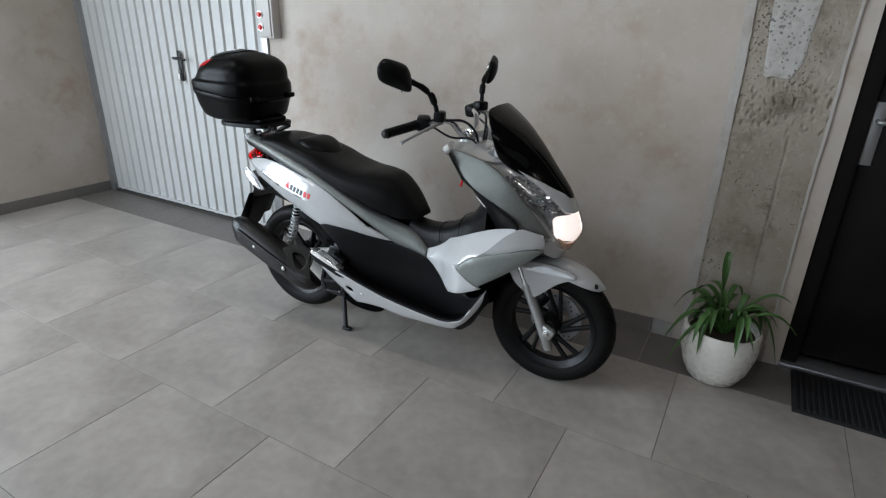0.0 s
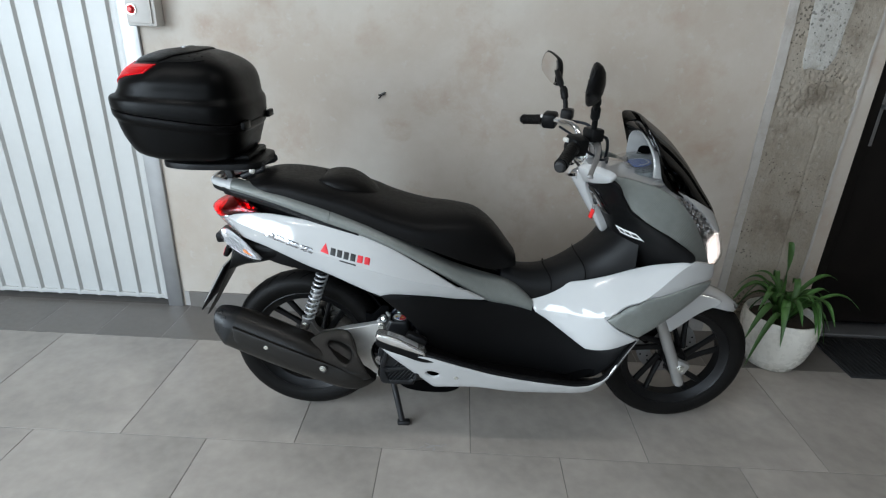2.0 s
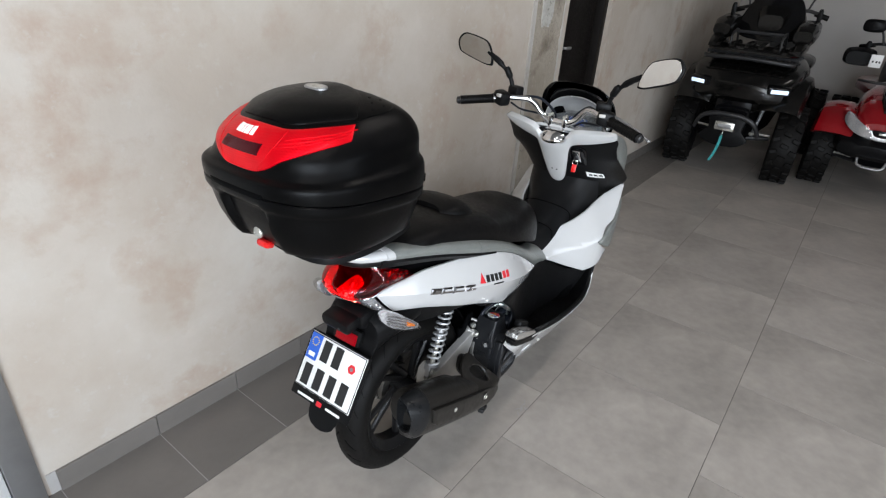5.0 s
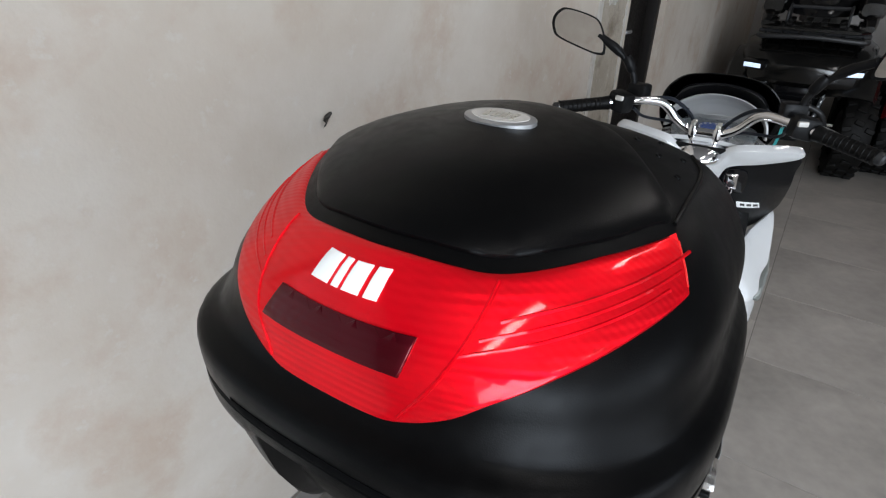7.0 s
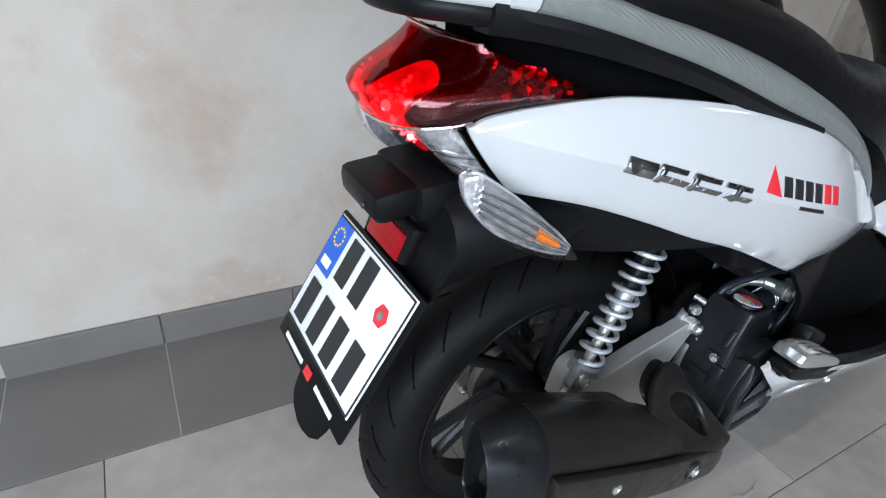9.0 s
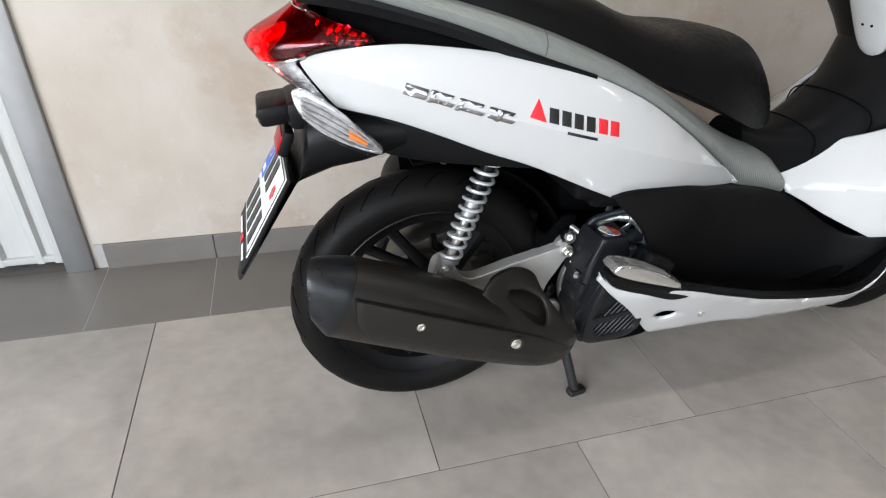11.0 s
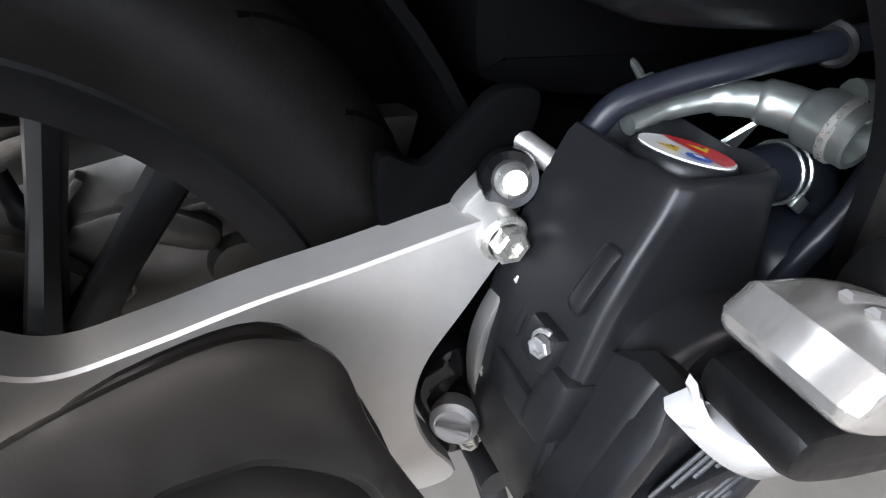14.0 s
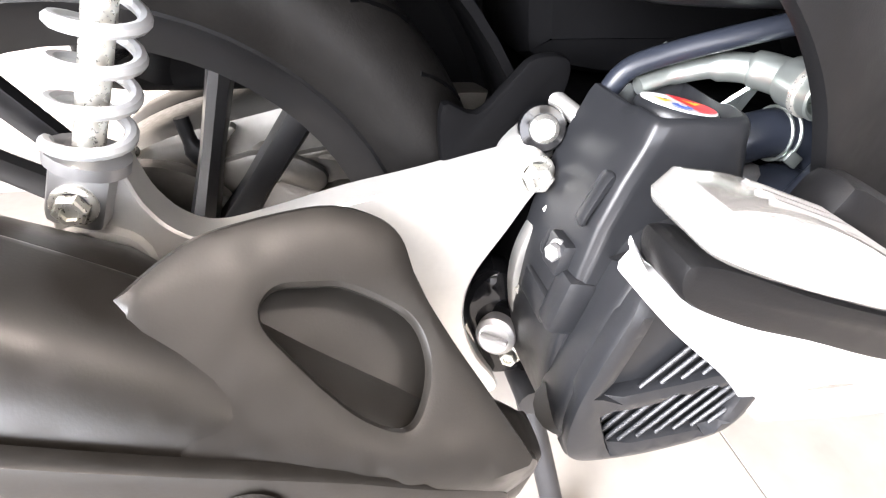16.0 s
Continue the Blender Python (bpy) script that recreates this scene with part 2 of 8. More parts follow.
MUFFLER = surf("black_heat_paint", (0.0108, 0.0097, 0.0084), 0.36, var=0.14, scale=8, bump=0.03, bscale=700, spec=0.34)
MUFFLERCAP = surf("black_satin_paint", (0.0075, 0.0080, 0.0088), 0.33, var=0.10, scale=8, bump=0.03, bscale=700, spec=0.30)
CHROME = surf("chrome", (0.78, 0.78, 0.79), 0.07, 1.0, var=0.03, rvar=0.03)
ALU = surf("cast_aluminium", (0.60, 0.585, 0.555), 0.42, 0.65, var=0.09, scale=26, rvar=0.06, bump=0.03, bscale=160)
PEG = surf("polished_aluminium", (0.72, 0.71, 0.68), 0.17, 0.85, var=0.05, scale=12, rvar=0.02)
ZINC = surf("zinc_plate", (0.42, 0.46, 0.435), 0.32, 0.9, var=0.12, scale=20, rvar=0.04)
GEARCASE = surf("dull_cast_aluminium", (0.13, 0.123, 0.112), 0.40, 0.75, var=0.25, scale=22, bump=0.06, bscale=150)
FORK = surf("silver_painted_alloy", (0.50, 0.50, 0.49), 0.36, 0.7, var=0.06)
SPRING = surf("silver_spring_paint", (0.50, 0.51, 0.52), 0.36, 0.55, var=0.05, rvar=0.03)
BOLT = surf("zinc_bolt", (0.62, 0.61, 0.56), 0.32, 0.85, var=0.10, scale=60)
ENGINE = surf("dark_grey_plastic_cover", (0.0095, 0.0100, 0.0112), 0.34, var=0.14, scale=14, bump=0.02, bscale=900, spec=0.26, rvar=0.03)
HOSE = surf("black_rubber_hose", (0.010, 0.012, 0.017), 0.36, var=0.1, spec=0.25)
# near-black for inner plastic; also paints the shade in holes, gaps and seams
CORE = surf("black_plastic_and_recess_shade", (0.0016, 0.0016, 0.0018), 0.7, spec=0.03)
RED = lens_red("red_reflector", (0.80, 0.0020, 0.010), 0.0042)
RED_MID = lens_red("small_red_reflector", (0.42, 0.0015, 0.008), 0.003)
RED_DEEP = lens_red("deep_red_reflector", (0.055, 0.0012, 0.005), 0.0042)
REDPART = surf("red_plastic", (0.62, 0.012, 0.012), 0.3)
REDLAMP = surf("lit_tail_lens", (0.62, 0.004, 0.010), 0.15, coat=0.3, emit=(1.0, 0.006, 0.022), power=0.20, var=0.6, scale=50)
# sparkle of the lamp bowl, put in as emission on the facets
BOWLGLINT = surf("emissive_lamp_glints", (0.8, 0.05, 0.06), 0.12, 0.6, emit=(1.0, 0.14, 0.14), power=1.8, var=0.8, scale=120)
BULB = surf("lit_tail_bulb", (0.9, 0.1, 0.08), 0.2, emit=(1.0, 0.20, 0.15), power=9.0)
HEADLAMP = surf("lit_headlamp", (0.9, 0.88, 0.8), 0.2, emit=(1.0, 0.86, 0.79), power=0.8, var=0.1)
REFLECTOR = surf("lamp_reflector", (0.70, 0.70, 0.71), 0.16, 1.0, var=0.35, scale=55)
MARKER = surf("warm_marker_facets", (0.72, 0.46, 0.34), 0.25, 0.6, var=0.5, scale=70)
FACET = surf("faceted_chrome", (0.74, 0.74, 0.76), 0.10, 0.72, var=0.45, scale=130, bump=0.5, bscale=150)
AMBER = surf("amber_bulb", (0.80, 0.22, 0.03), 0.25, coat=0.5)
LENS = glassy("clear_lens", (0.93, 0.93, 0.93), 0.03)
SMOKE = glassy("smoked_screen", (0.012, 0.011, 0.011), 0.03, 1.5)
REDLENS = glassy("red_lens", (0.95, 0.17, 0.19), 0.03, 1.5)
REDCHROME = surf("red_chrome_facets", (0.40, 0.008, 0.02), 0.16, 0.9, var=0.2, scale=80)
LAMPDARK = surf("dark_red_lamp_inside", (0.018, 0.001, 0.002), 0.3, var=0.3, scale=60, spec=0.3)
BADGE = surf("dark_chrome", (0.40, 0.40, 0.41), 0.10, 1.0, var=0.05)
MIRROR = surf("mirror_glass", (0.82, 0.82, 0.82), 0.012, 1.0, var=0.0, rvar=0.004)
PLATEWHITE = surf("plate_white", (0.76, 0.76, 0.74), 0.35, var=0.03)
INK = surf("black_ink", (0.012, 0.012, 0.012), 0.4)
BLUE = surf("plate_blue", (0.015, 0.10, 0.50), 0.35)
YELLOW = surf("yellow_print", (0.85, 0.55, 0.02), 0.4)
WHITEPRINT = surf("white_print", (0.82, 0.82, 0.80), 0.4)
REDPRINT = surf("red_print", (0.62, 0.02, 0.03), 0.4)
POT = surf("white_glazed_pot", (0.74, 0.71, 0.64), 0.28, var=0.05, scale=5, coat=0.3)
SOIL = surf("soil", (0.035, 0.024, 0.016), 0.95, var=0.4, scale=50, bump=1.0, bscale=120)
LEAF = surf("strap_leaf", (0.055, 0.13, 0.03), 0.42, var=0.3, scale=14, rnd=0.2)
CAMO = blotchy("dark_camo_plastic", ((0.0016, 0.0016, 0.0016), (0.003, 0.003, 0.0028), (0.014, 0.012, 0.010), (0.0022, 0.0022, 0.0022)), 12.0, 0.16, 0.10, 26)
REDPAINT = surf("red_body_paint", (0.22, 0.005, 0.008), 0.16, coat=0.9, var=0.06)
TEAL = surf("teal_strap", (0.03, 0.30, 0.30), 0.6)
# ceiling out of view, toned dark so that black plastic reflects less
CEIL = surf("darkened_unseen_ceiling", (0.22, 0.215, 0.21), 0.9, var=0.04)
FLY = surf("fly_black", (0.02, 0.018, 0.016), 0.5)
LIT = surf("lit_diffuser", (0.9, 0.9, 0.9), 0.4, emit=(1.0, 0.94, 0.86), power=2.0)
LEDLIT = surf("lit_led_strip", (0.6, 0.7, 0.8), 0.3, emit=(0.62, 0.78, 1.0), power=0.55, var=0.3, scale=60)
GLASS = glassy("window_glass", (0.95, 0.96, 0.96), 0.01)
# wall colour darkened for the unseen side, to keep reflections dim
SOUTHWALL = blotchy("darkened_unseen_wall", ((0.20, 0.19, 0.18), (0.23, 0.22, 0.21), (0.18, 0.17, 0.16), (0.22, 0.21, 0.2)), 1.0, 0.8, 0.08, 40)

# ---- modelling helpers ----
from mathutils import geometry


def empty(name, m=None):
    ob = new(name)
    ob.empty_display_size = 0.1
    if m:
        ob.matrix_world = m
    return ob


def finish(bm, material, angle=38.0):
    me = bpy.data.meshes.new("mesh")
    bmesh.ops.recalc_face_normals(bm, faces=bm.faces)
    bm.to_mesh(me)
    bm.free()
    me.materials.append(material)
    me.shade_smooth()
    me.set_sharp_from_angle(angle=radians(angle))
    return me


def part(name, bm, material, parent=None, label="", angle=38.0):
    ob = new(name, finish(bm, material, angle))
    if parent:
        ob.parent = parent
    if label:
        tagged(ob, label)
    return ob


def curve(points, n=6, closed=False):
    """A smooth line (Catmull-Rom) through points of any dimension."""
    p = [np.array(q, float) for q in points]
    k = len(p)
    out = []
    for i in range(k if closed else k - 1):
        a = p[(i - 1) % k] if closed or i > 0 else 2 * p[i] - p[i + 1]
        b, c = p[i], p[(i + 1) % k]
        d = p[(i + 2) % k] if closed or i + 2 < k else 2 * c - b
        for j in range(n):
            t = j / n
            out.append(0.5 * (2 * b + (c - a) * t + (2 * a - 5 * b + 4 * c - d) * t * t + (3 * b - a - 3 * c + d) * t ** 3))
    if not closed:
        out.append(p[-1])
    return out


def contour(points, n=5):
    """A closed outline in two dimensions: smooth, but for points with a third entry, which are corners."""
    corners = [i for i, q in enumerate(points) if len(q) > 2]
    flat = [q[:2] for q in points]
    if not corners:
        return curve(flat, n, True)
    out = []
    for a, i in enumerate(corners):
        j = corners[(a + 1) % len(corners)]
        run = [flat[(i + s) % len(flat)] for s in range((j - i) % len(flat) + 1)] if len(corners) > 1 else flat[i:] + flat[:i + 1]
        out += curve(run, n)[:-1]
    return out


def table(pairs):
    """A smooth function of one number from pairs (x, value)."""
    xs, vs = [a for a, _ in pairs], [b for _, b in pairs]
    s = np.gradient(np.array(vs, float), np.array(xs, float))

    def f(x):
        if x <= xs[0]:
            return vs[0]
        if x >= xs[-1]:
            return vs[-1]
        i = int(np.searchsorted(xs, x)) - 1
        h = xs[i + 1] - xs[i]
        t = (x - xs[i]) / h
        return (2 * t ** 3 - 3 * t * t + 1) * vs[i] + (t ** 3 - 2 * t * t + t) * h * s[i] + (3 * t * t - 2 * t ** 3) * vs[i + 1] + (t ** 3 - t * t) * h * s[i + 1]
    return f


def panel(outline, f, thick=0.004, round_=0.006, step=0.018, flip=1, n=5, holes=(), guides=()):
    """A shell with rounded rims: an outline in two parameters laid on the surface f(u, v), with its thickness inward."""
    loops = [np.array(contour(outline, n))] + [np.array(contour(h, n))[::1] for h in holes]
    P = np.concatenate(loops)
    Q = np.concatenate([np.roll(a, -1, 0) for a in loops])
    seg = Q - P
    L2 = np.maximum((seg ** 2).sum(1), 1e-12)

    def dist(q):
        t = np.clip(((q - P) * seg).sum(1) / L2, 0, 1)
        return float(np.sqrt((((P + t[:, None] * seg) - q) ** 2).sum(1)).min())

    def inside(q):
        y0, y1 = P[:, 1] > q[1], Q[:, 1] > q[1]
        m = y0 != y1
        xi = P[m, 0] + (q[1] - P[m, 1]) / (Q[m, 1] - P[m, 1]) * seg[m, 0]
        return int((xi > q[0]).sum()) % 2 == 1

    vn = []
    for i, a in enumerate(loops):
        b = np.roll(a, -1, 0)
        turn = float((a[:, 0] * b[:, 1] - b[:, 0] * a[:, 1]).sum())
        e = b - a
        nrm = np.stack([-e[:, 1], e[:, 0]], 1) / np.maximum(np.sqrt((e ** 2).sum(1)), 1e-9)[:, None] * (1 if (turn > 0) == (i == 0) else -1)
        vn.append(nrm + np.roll(nrm, 1, 0))
    vn = np.concatenate(vn)
    vn /= np.maximum(np.sqrt((vn ** 2).sum(1)), 1e-6)[:, None]
    pts = [tuple(q) for q in P]
    k = len(pts)
    for r in (0.25, 1.0):
        for q in P + vn * round_ * r:
            if inside(q) and dist(q) > round_ * r * 0.8:
                pts.append(tuple(q))
    lo, hi = P.min(0), P.max(0)
    for x in np.arange(lo[0] + step / 2, hi[0], step):
        for y in np.arange(lo[1] + step / 2, hi[1], step):
            q = np.array((x, y))
            near = min((abs(x - g[0]) + abs(y - g[1]) for line in guides for g in line), default=1.0)
            if inside(q) and dist(q) > round_ + step * 0.4 and near > step * 0.45:
                pts.append((x, y))
    rims, at = [], 0
    for a in loops:
        rims += [(at + i, at + (i + 1) % len(a)) for i in range(len(a))]
        at += len(a)
    for line in guides:
        last = None
        for q in line:
            if inside(np.array(q)) and dist(np.array(q)) > 0.003:
                pts.append(tuple(q))
                if last is not None:
                    rims.append((last, len(pts) - 1))
                last = len(pts) - 1
            else:
                last = None
    res = geometry.delaunay_2d_cdt([Vector(q) for q in pts], rims, [], 0, 1e-5)
    vs, faces = res[0], res[2]
    bm = bmesh.new()
    top, low = [], []
    for v in vs:
        u, w = v
        c = f(u, w)
        du, dv = f(u + 1e-3, w) - c, f(u, w + 1e-3) - c
        nn = du.cross(dv)
        nn = nn.normalized() * flip if nn.length > 1e-12 else Vector((0, -1, 0))
        d = min(dist(np.array((u, w))), round_)
        s = 1 - d / round_
        sink = round_ * 0.75 * (1 - math.sqrt(max(0.0, 1 - s * s)))
        top.append(bm.verts.new(c - nn * sink))
        low.append(bm.verts.new(c - nn * (thick + round_ * 0.75)))
    count = {}
    for fc in faces:
        mid = np.array(sum((vs[i] for i in fc), Vector((0, 0))) / len(fc))
        if not inside(mid):
            continue
        bm.faces.new([top[i] for i in fc])
        bm.faces.new([low[i] for i in reversed(fc)])
        for a, b in zip(fc, (*fc[1:], fc[0])):
            key = (min(a, b), max(a, b))
            count[key] = count.get(key, 0) + 1
    for (a, b), times in count.items():
        if times == 1:
            bm.faces.new((top[a], top[b], low[b], low[a]))
    loose = [v for v in bm.verts if not v.link_faces]
    bmesh.ops.delete(bm, geom=loose, context="VERTS")
    return bm


def loft(rings, cap=True, closed=True, bm=None):
    """Skin over rings of equal length."""
    bm = bm or bmesh.new()
    rows = [[bm.verts.new(Vector(q)) for q in ring] for ring in rings]
    n = len(rows[0])
    for a, b in zip(rows, rows[1:]):
        for i in range(n if closed else n - 1):
            j = (i + 1) % n
            bm.faces.new((a[i], a[j], b[j], b[i]))
    if cap:
        bm.faces.new(rows[0][::-1])
        bm.faces.new(rows[-1])
    return bm


def tube(points, radius, n=12, bm=None, cap=True, flat=1.0):
    """A pipe along points; radius may be a list."""
    p = [Vector(q) for q in points]
    r = radius if isinstance(radius, (list, tuple, np.ndarray)) else [radius] * len(p)
    rings = []
    up = Vector((0, 0, 1))
    d0 = (p[1] - p[0]).normalized()
    if abs(d0.dot(up)) > 0.9:
        up = Vector((0, 1, 0))
    side = d0.cross(up).normalized()
    for i, q in enumerate(p):
        d = (p[min(i + 1, len(p) - 1)] - p[max(i - 1, 0)]).normalized()
        side = (side - d * side.dot(d)).normalized()
        w = side.cross(d)
        rings.append([q + r[i] * (side * math.cos(a) + w * math.sin(a) * flat) for a in (2 * math.pi * k / n for k in range(n))])
    return loft(rings, cap, True, bm)


def lathe(profile, m=None, n=32, bm=None, closed=False):
    """A turned body: (radius, height) turned round z, then moved by m."""
    m = m or Matrix()
    bm = bm or bmesh.new()
    rows = []
    for r, z in profile:
        if r < 1e-6:
            rows.append([bm.verts.new(m @ Vector((0, 0, z)))] * n)
        else:
            rows.append([bm.verts.new(m @ Vector((r * math.cos(2 * math.pi * k / n), r * math.sin(2 * math.pi * k / n), z))) for k in range(n)])
    pairs = list(zip(rows, rows[1:]))
    if closed:
        pairs.append((rows[-1], rows[0]))
    for a, b in pairs:
        for i in range(n):
            j = (i + 1) % n
            vs = []
            for v in (a[i], a[j], b[j], b[i]):
                if v not in vs:
                    vs.append(v)
            if len(vs) > 2:
                bm.faces.new(vs)
    return bm


def box(m, sx, sy, sz, bevel=0.004, bm=None, seg=2):
    """A box with rounded edges, centred on the pose m."""
    tmp = bmesh.new()
    bmesh.ops.create_cube(tmp, size=1.0, matrix=Matrix.Diagonal((sx, sy, sz, 1)))
    if bevel:
        bmesh.ops.bevel(tmp, geom=tmp.edges[:], offset=min(bevel, 0.45 * min(sx, sy, sz)), segments=seg, affect="EDGES", profile=0.5)
    tmp.transform(m)
    return merge(bm, tmp)


def merge(bm, tmp):
    if bm is None:
        return tmp
    me = bpy.data.meshes.new("tmp")
    tmp.to_mesh(me)
    tmp.free()
    bm.from_mesh(me)
    bpy.data.meshes.remove(me)
    return bm


def prism(outline, y0, y1, bevel=0.004, m=None, bm=None, n=4, seg=2):
    """An outline in x and z, drawn out from y0 to y1, with rounded rims."""
    loop = contour(outline, n)
    tmp = bmesh.new()
    face = tmp.faces.new([tmp.verts.new((q[0], y0, q[1])) for q in loop])
    ext = bmesh.ops.extrude_face_region(tmp, geom=[face])
    bmesh.ops.translate(tmp, verts=[v for v in ext["geom"] if isinstance(v, bmesh.types.BMVert)], vec=(0, y1 - y0, 0))
    if bevel:
        rim = [e for e in tmp.edges if abs(e.verts[0].co.y - e.verts[1].co.y) < 1e-6]
        bmesh.ops.bevel(tmp, geom=rim, offset=bevel, segments=seg, affect="EDGES", profile=0.5)
    if m:
        tmp.transform(m)
    return merge(bm, tmp)


def bolt(p, axis, r=0.009, h=0.007, bm=None):
    """A flanged hexagon bolt head that points along axis."""
    m = Matrix.Translation(p) @ Vector(axis).to_track_quat("Z", "Y").to_matrix().to_4x4()
    bm = lathe([(0, 0), (r * 1.35, 0), (r * 1.35, h * 0.22), (r * 1.15, h * 0.35), (r, h * 0.36)], m, 18, bm)
    return lathe([(r, h * 0.36), (r, h * 0.9), (r * 0.85, h), (r * 0.55, h), (r * 0.5, h * 0.8), (0, h * 0.8)], m, 6, bm)


def mirror_y(bm):
    bmesh.ops.scale(bm, vec=(1, -1, 1), verts=bm.verts)
    bmesh.ops.reverse_faces(bm, faces=bm.faces)
    return bm

# ---- the room ----
WALL, LEFT, FAR, FRONT, TOP = 1.018, -3.20, 6.35, -4.50, 2.95
DOOR_L, DOOR_R, DOOR_H = -3.12, -1.215, 2.25
DARK_L, DARK_R, DARK_H = 1.852, 2.50, 2.08


def slab(name, boxes, material, label="", category="wall"):
    """A piece of wall or floor out of plain blocks (x0, x1, y0, y1, z0, z1) that meet end to end."""
    bm = bmesh.new()
    for x0, x1, y0, y1, z0, z1 in boxes:
        box(pose((x0 + x1) / 2, (y0 + y1) / 2, (z0 + z1) / 2), x1 - x0, y1 - y0, z1 - z0, 0, bm)
    return tagged(part(name, bm, material), label, category, kind="structure")


# back wall with its two door openings, concrete pillar between plaster edges
slab("wall_north", [(LEFT - 0.2, DOOR_L - 0.05, WALL, WALL + 0.25, 0, TOP), (DOOR_L - 0.05, DOOR_R + 0.075, WALL, WALL + 0.25, DOOR_H + 0.05, TOP),
                    (DOOR_R + 0.075, 1.452, WALL, WALL + 0.25, 0, TOP), (1.786, DARK_L, WALL, WALL + 0.25, 0, TOP),
                    (DARK_L, DARK_R, WALL, WALL + 0.25, DARK_H, TOP), (DARK_R, FAR + 0.2, WALL, WALL + 0.25, 0, TOP)], PLASTER, "blotchy beige plaster wall behind the scooter")
slab("wall_west", [(LEFT - 0.2, LEFT, -0.55, WALL, 0, TOP), (LEFT - 0.2, LEFT, -3.9, -0.55, 2.75, TOP), (LEFT - 0.2, LEFT, -3.9, -0.55, 0, 0.25),
                   (LEFT - 0.2, LEFT, FRONT, -3.9, 0, TOP)], PLASTER, "beige plaster wall beside the white door")
slab("wall_east", [(FAR, FAR + 0.2, FRONT, WALL, 0, TOP)], WHITEWALL, "plain light wall behind the quad bikes")
# south wall and ceiling close the room unseen; dark tone holds reflections down
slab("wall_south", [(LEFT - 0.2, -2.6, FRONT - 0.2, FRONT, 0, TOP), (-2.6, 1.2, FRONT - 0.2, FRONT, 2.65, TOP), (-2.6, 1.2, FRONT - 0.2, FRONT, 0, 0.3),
                    (1.2, FAR + 0.2, FRONT - 0.2, FRONT, 0, TOP)], SOUTHWALL, "unseen plain showroom wall, darkened to dim reflections")
slab("ceiling", [(LEFT - 0.2, FAR + 0.2, FRONT - 0.2, WALL + 0.25, TOP, TOP + 0.15)], CEIL, "unseen plain ceiling, darkened to dim reflections", "ceiling")
slab("floor", [(LEFT - 0.2, FAR + 0.2, FRONT - 0.2, WALL + 0.25, -0.12, -0.0018)], GROUT, "grey tiled showroom floor with thin joints", "floor")


def uneven_edge(x, z0, z1, wander, seed, depth, wide):
    """A vertical strip with a ragged rim in x on the plane of the back wall."""
    bm = bmesh.new()
    rows = []
    for i in range(61):
        z = z0 + (z1 - z0) * i / 60
        dx = wander * noise.noise((seed, z * 3.0, 0)) + wander * 0.5 * noise.noise((seed, z * 17.0, 4))
        rows.append((x + dx, z))
    a = [bm.verts.new((q, WALL - depth, z)) for q, z in rows]
    b = [bm.verts.new((q + wide, WALL - depth, z)) for q, z in rows]
    c = [bm.verts.new((q, WALL + 0.02, z)) for q, z in rows]
    d = [bm.verts.new((q + wide, WALL + 0.02, z)) for q, z in rows]
    for i in range(60):
        bm.faces.new((a[i], b[i], b[i + 1], a[i + 1]))
        bm.faces.new((c[i], a[i], a[i + 1], c[i + 1]))
        bm.faces.new((b[i], d[i], d[i + 1], b[i + 1]))
    return bm


def concrete_pillar():
    """Rough shuttered concrete, pitted, slightly proud of the plaster."""
    bm = bmesh.new()
    nx, nz = 90, 420
    grid = []
    for i in range(nx + 1):
        col = []
        for k in range(nz + 1):
            x, z = 1.452 + 0.334 * i / nx, TOP * k / nz
            h = 0.003 * noise.fractal(Vector((x * 9, z * 9, 1)), 1.0, 2.0, 4) + 0.003 * noise.noise((x * 3, z * 1.3, 7))
            # a coarse honeycombed pour between two smoother ones, and the mark of a shutter joint
            edge = 0.03 * noise.noise((x * 14, 2, 5))
            coarse = min(1.0, max(0.0, (z - 1.01 - edge) / 0.02)) * min(1.0, max(0.0, (1.25 + edge - z) / 0.05))
            pit = noise.noise((x * 60, z * 60, 3))
            h -= (0.002 + 0.006 * coarse) * max(0.0, pit - 0.50 + 0.32 * coarse) / 0.3
            h -= 0.002 * coarse
            if z < 1.0:
                w = (x - 1.670 - 0.006 * noise.noise((z * 9, 1, 1))) / 0.004
                h -= 0.0045 * math.exp(-w * w)
            col.append(bm.verts.new((x, WALL - 0.004 - h, z)))
        grid.append(col)
    for i in range(nx):
        for k in range(nz):
            bm.faces.new((grid[i][k], grid[i + 1][k], grid[i + 1][k + 1], grid[i][k + 1]))
    ob = part("pillar", bm, CONCRETE, angle=80)
    return tagged(ob, "rough pitted grey concrete pillar set into the plaster wall", "pillar", kind="structure")


concrete_pillar()
tagged(part("pillar_backing", box(pose(1.619, WALL + 0.12, TOP / 2), 0.334, 0.2, TOP, 0), CONCRETE), "concrete behind the pillar's rough face", "wall", kind="structure")


def smear(x0, x1, z0, z1, seed):
    """Thin ragged smear of pale cement."""
    pts = []
    for k in range(40):
        a = 2 * math.pi * k / 40
        r = 1 + 0.22 * noise.noise((math.cos(a) * 1.6, math.sin(a) * 1.6, seed))
        pts.append(((x0 + x1) / 2 + (x1 - x0) / 2 * r * math.copysign(abs(math.cos(a)) ** 0.6, math.cos(a)), (z0 + z1) / 2 + (z1 - z0) / 2 * r * math.copysign(abs(math.sin(a)) ** 0.6, math.sin(a))))
    return panel(pts, lambda u, v: Vector((u, WALL - 0.0085 - 0.0015 * noise.noise((u * 20, v * 20, seed)), v)), 0.004, 0.003, 0.02, n=1)


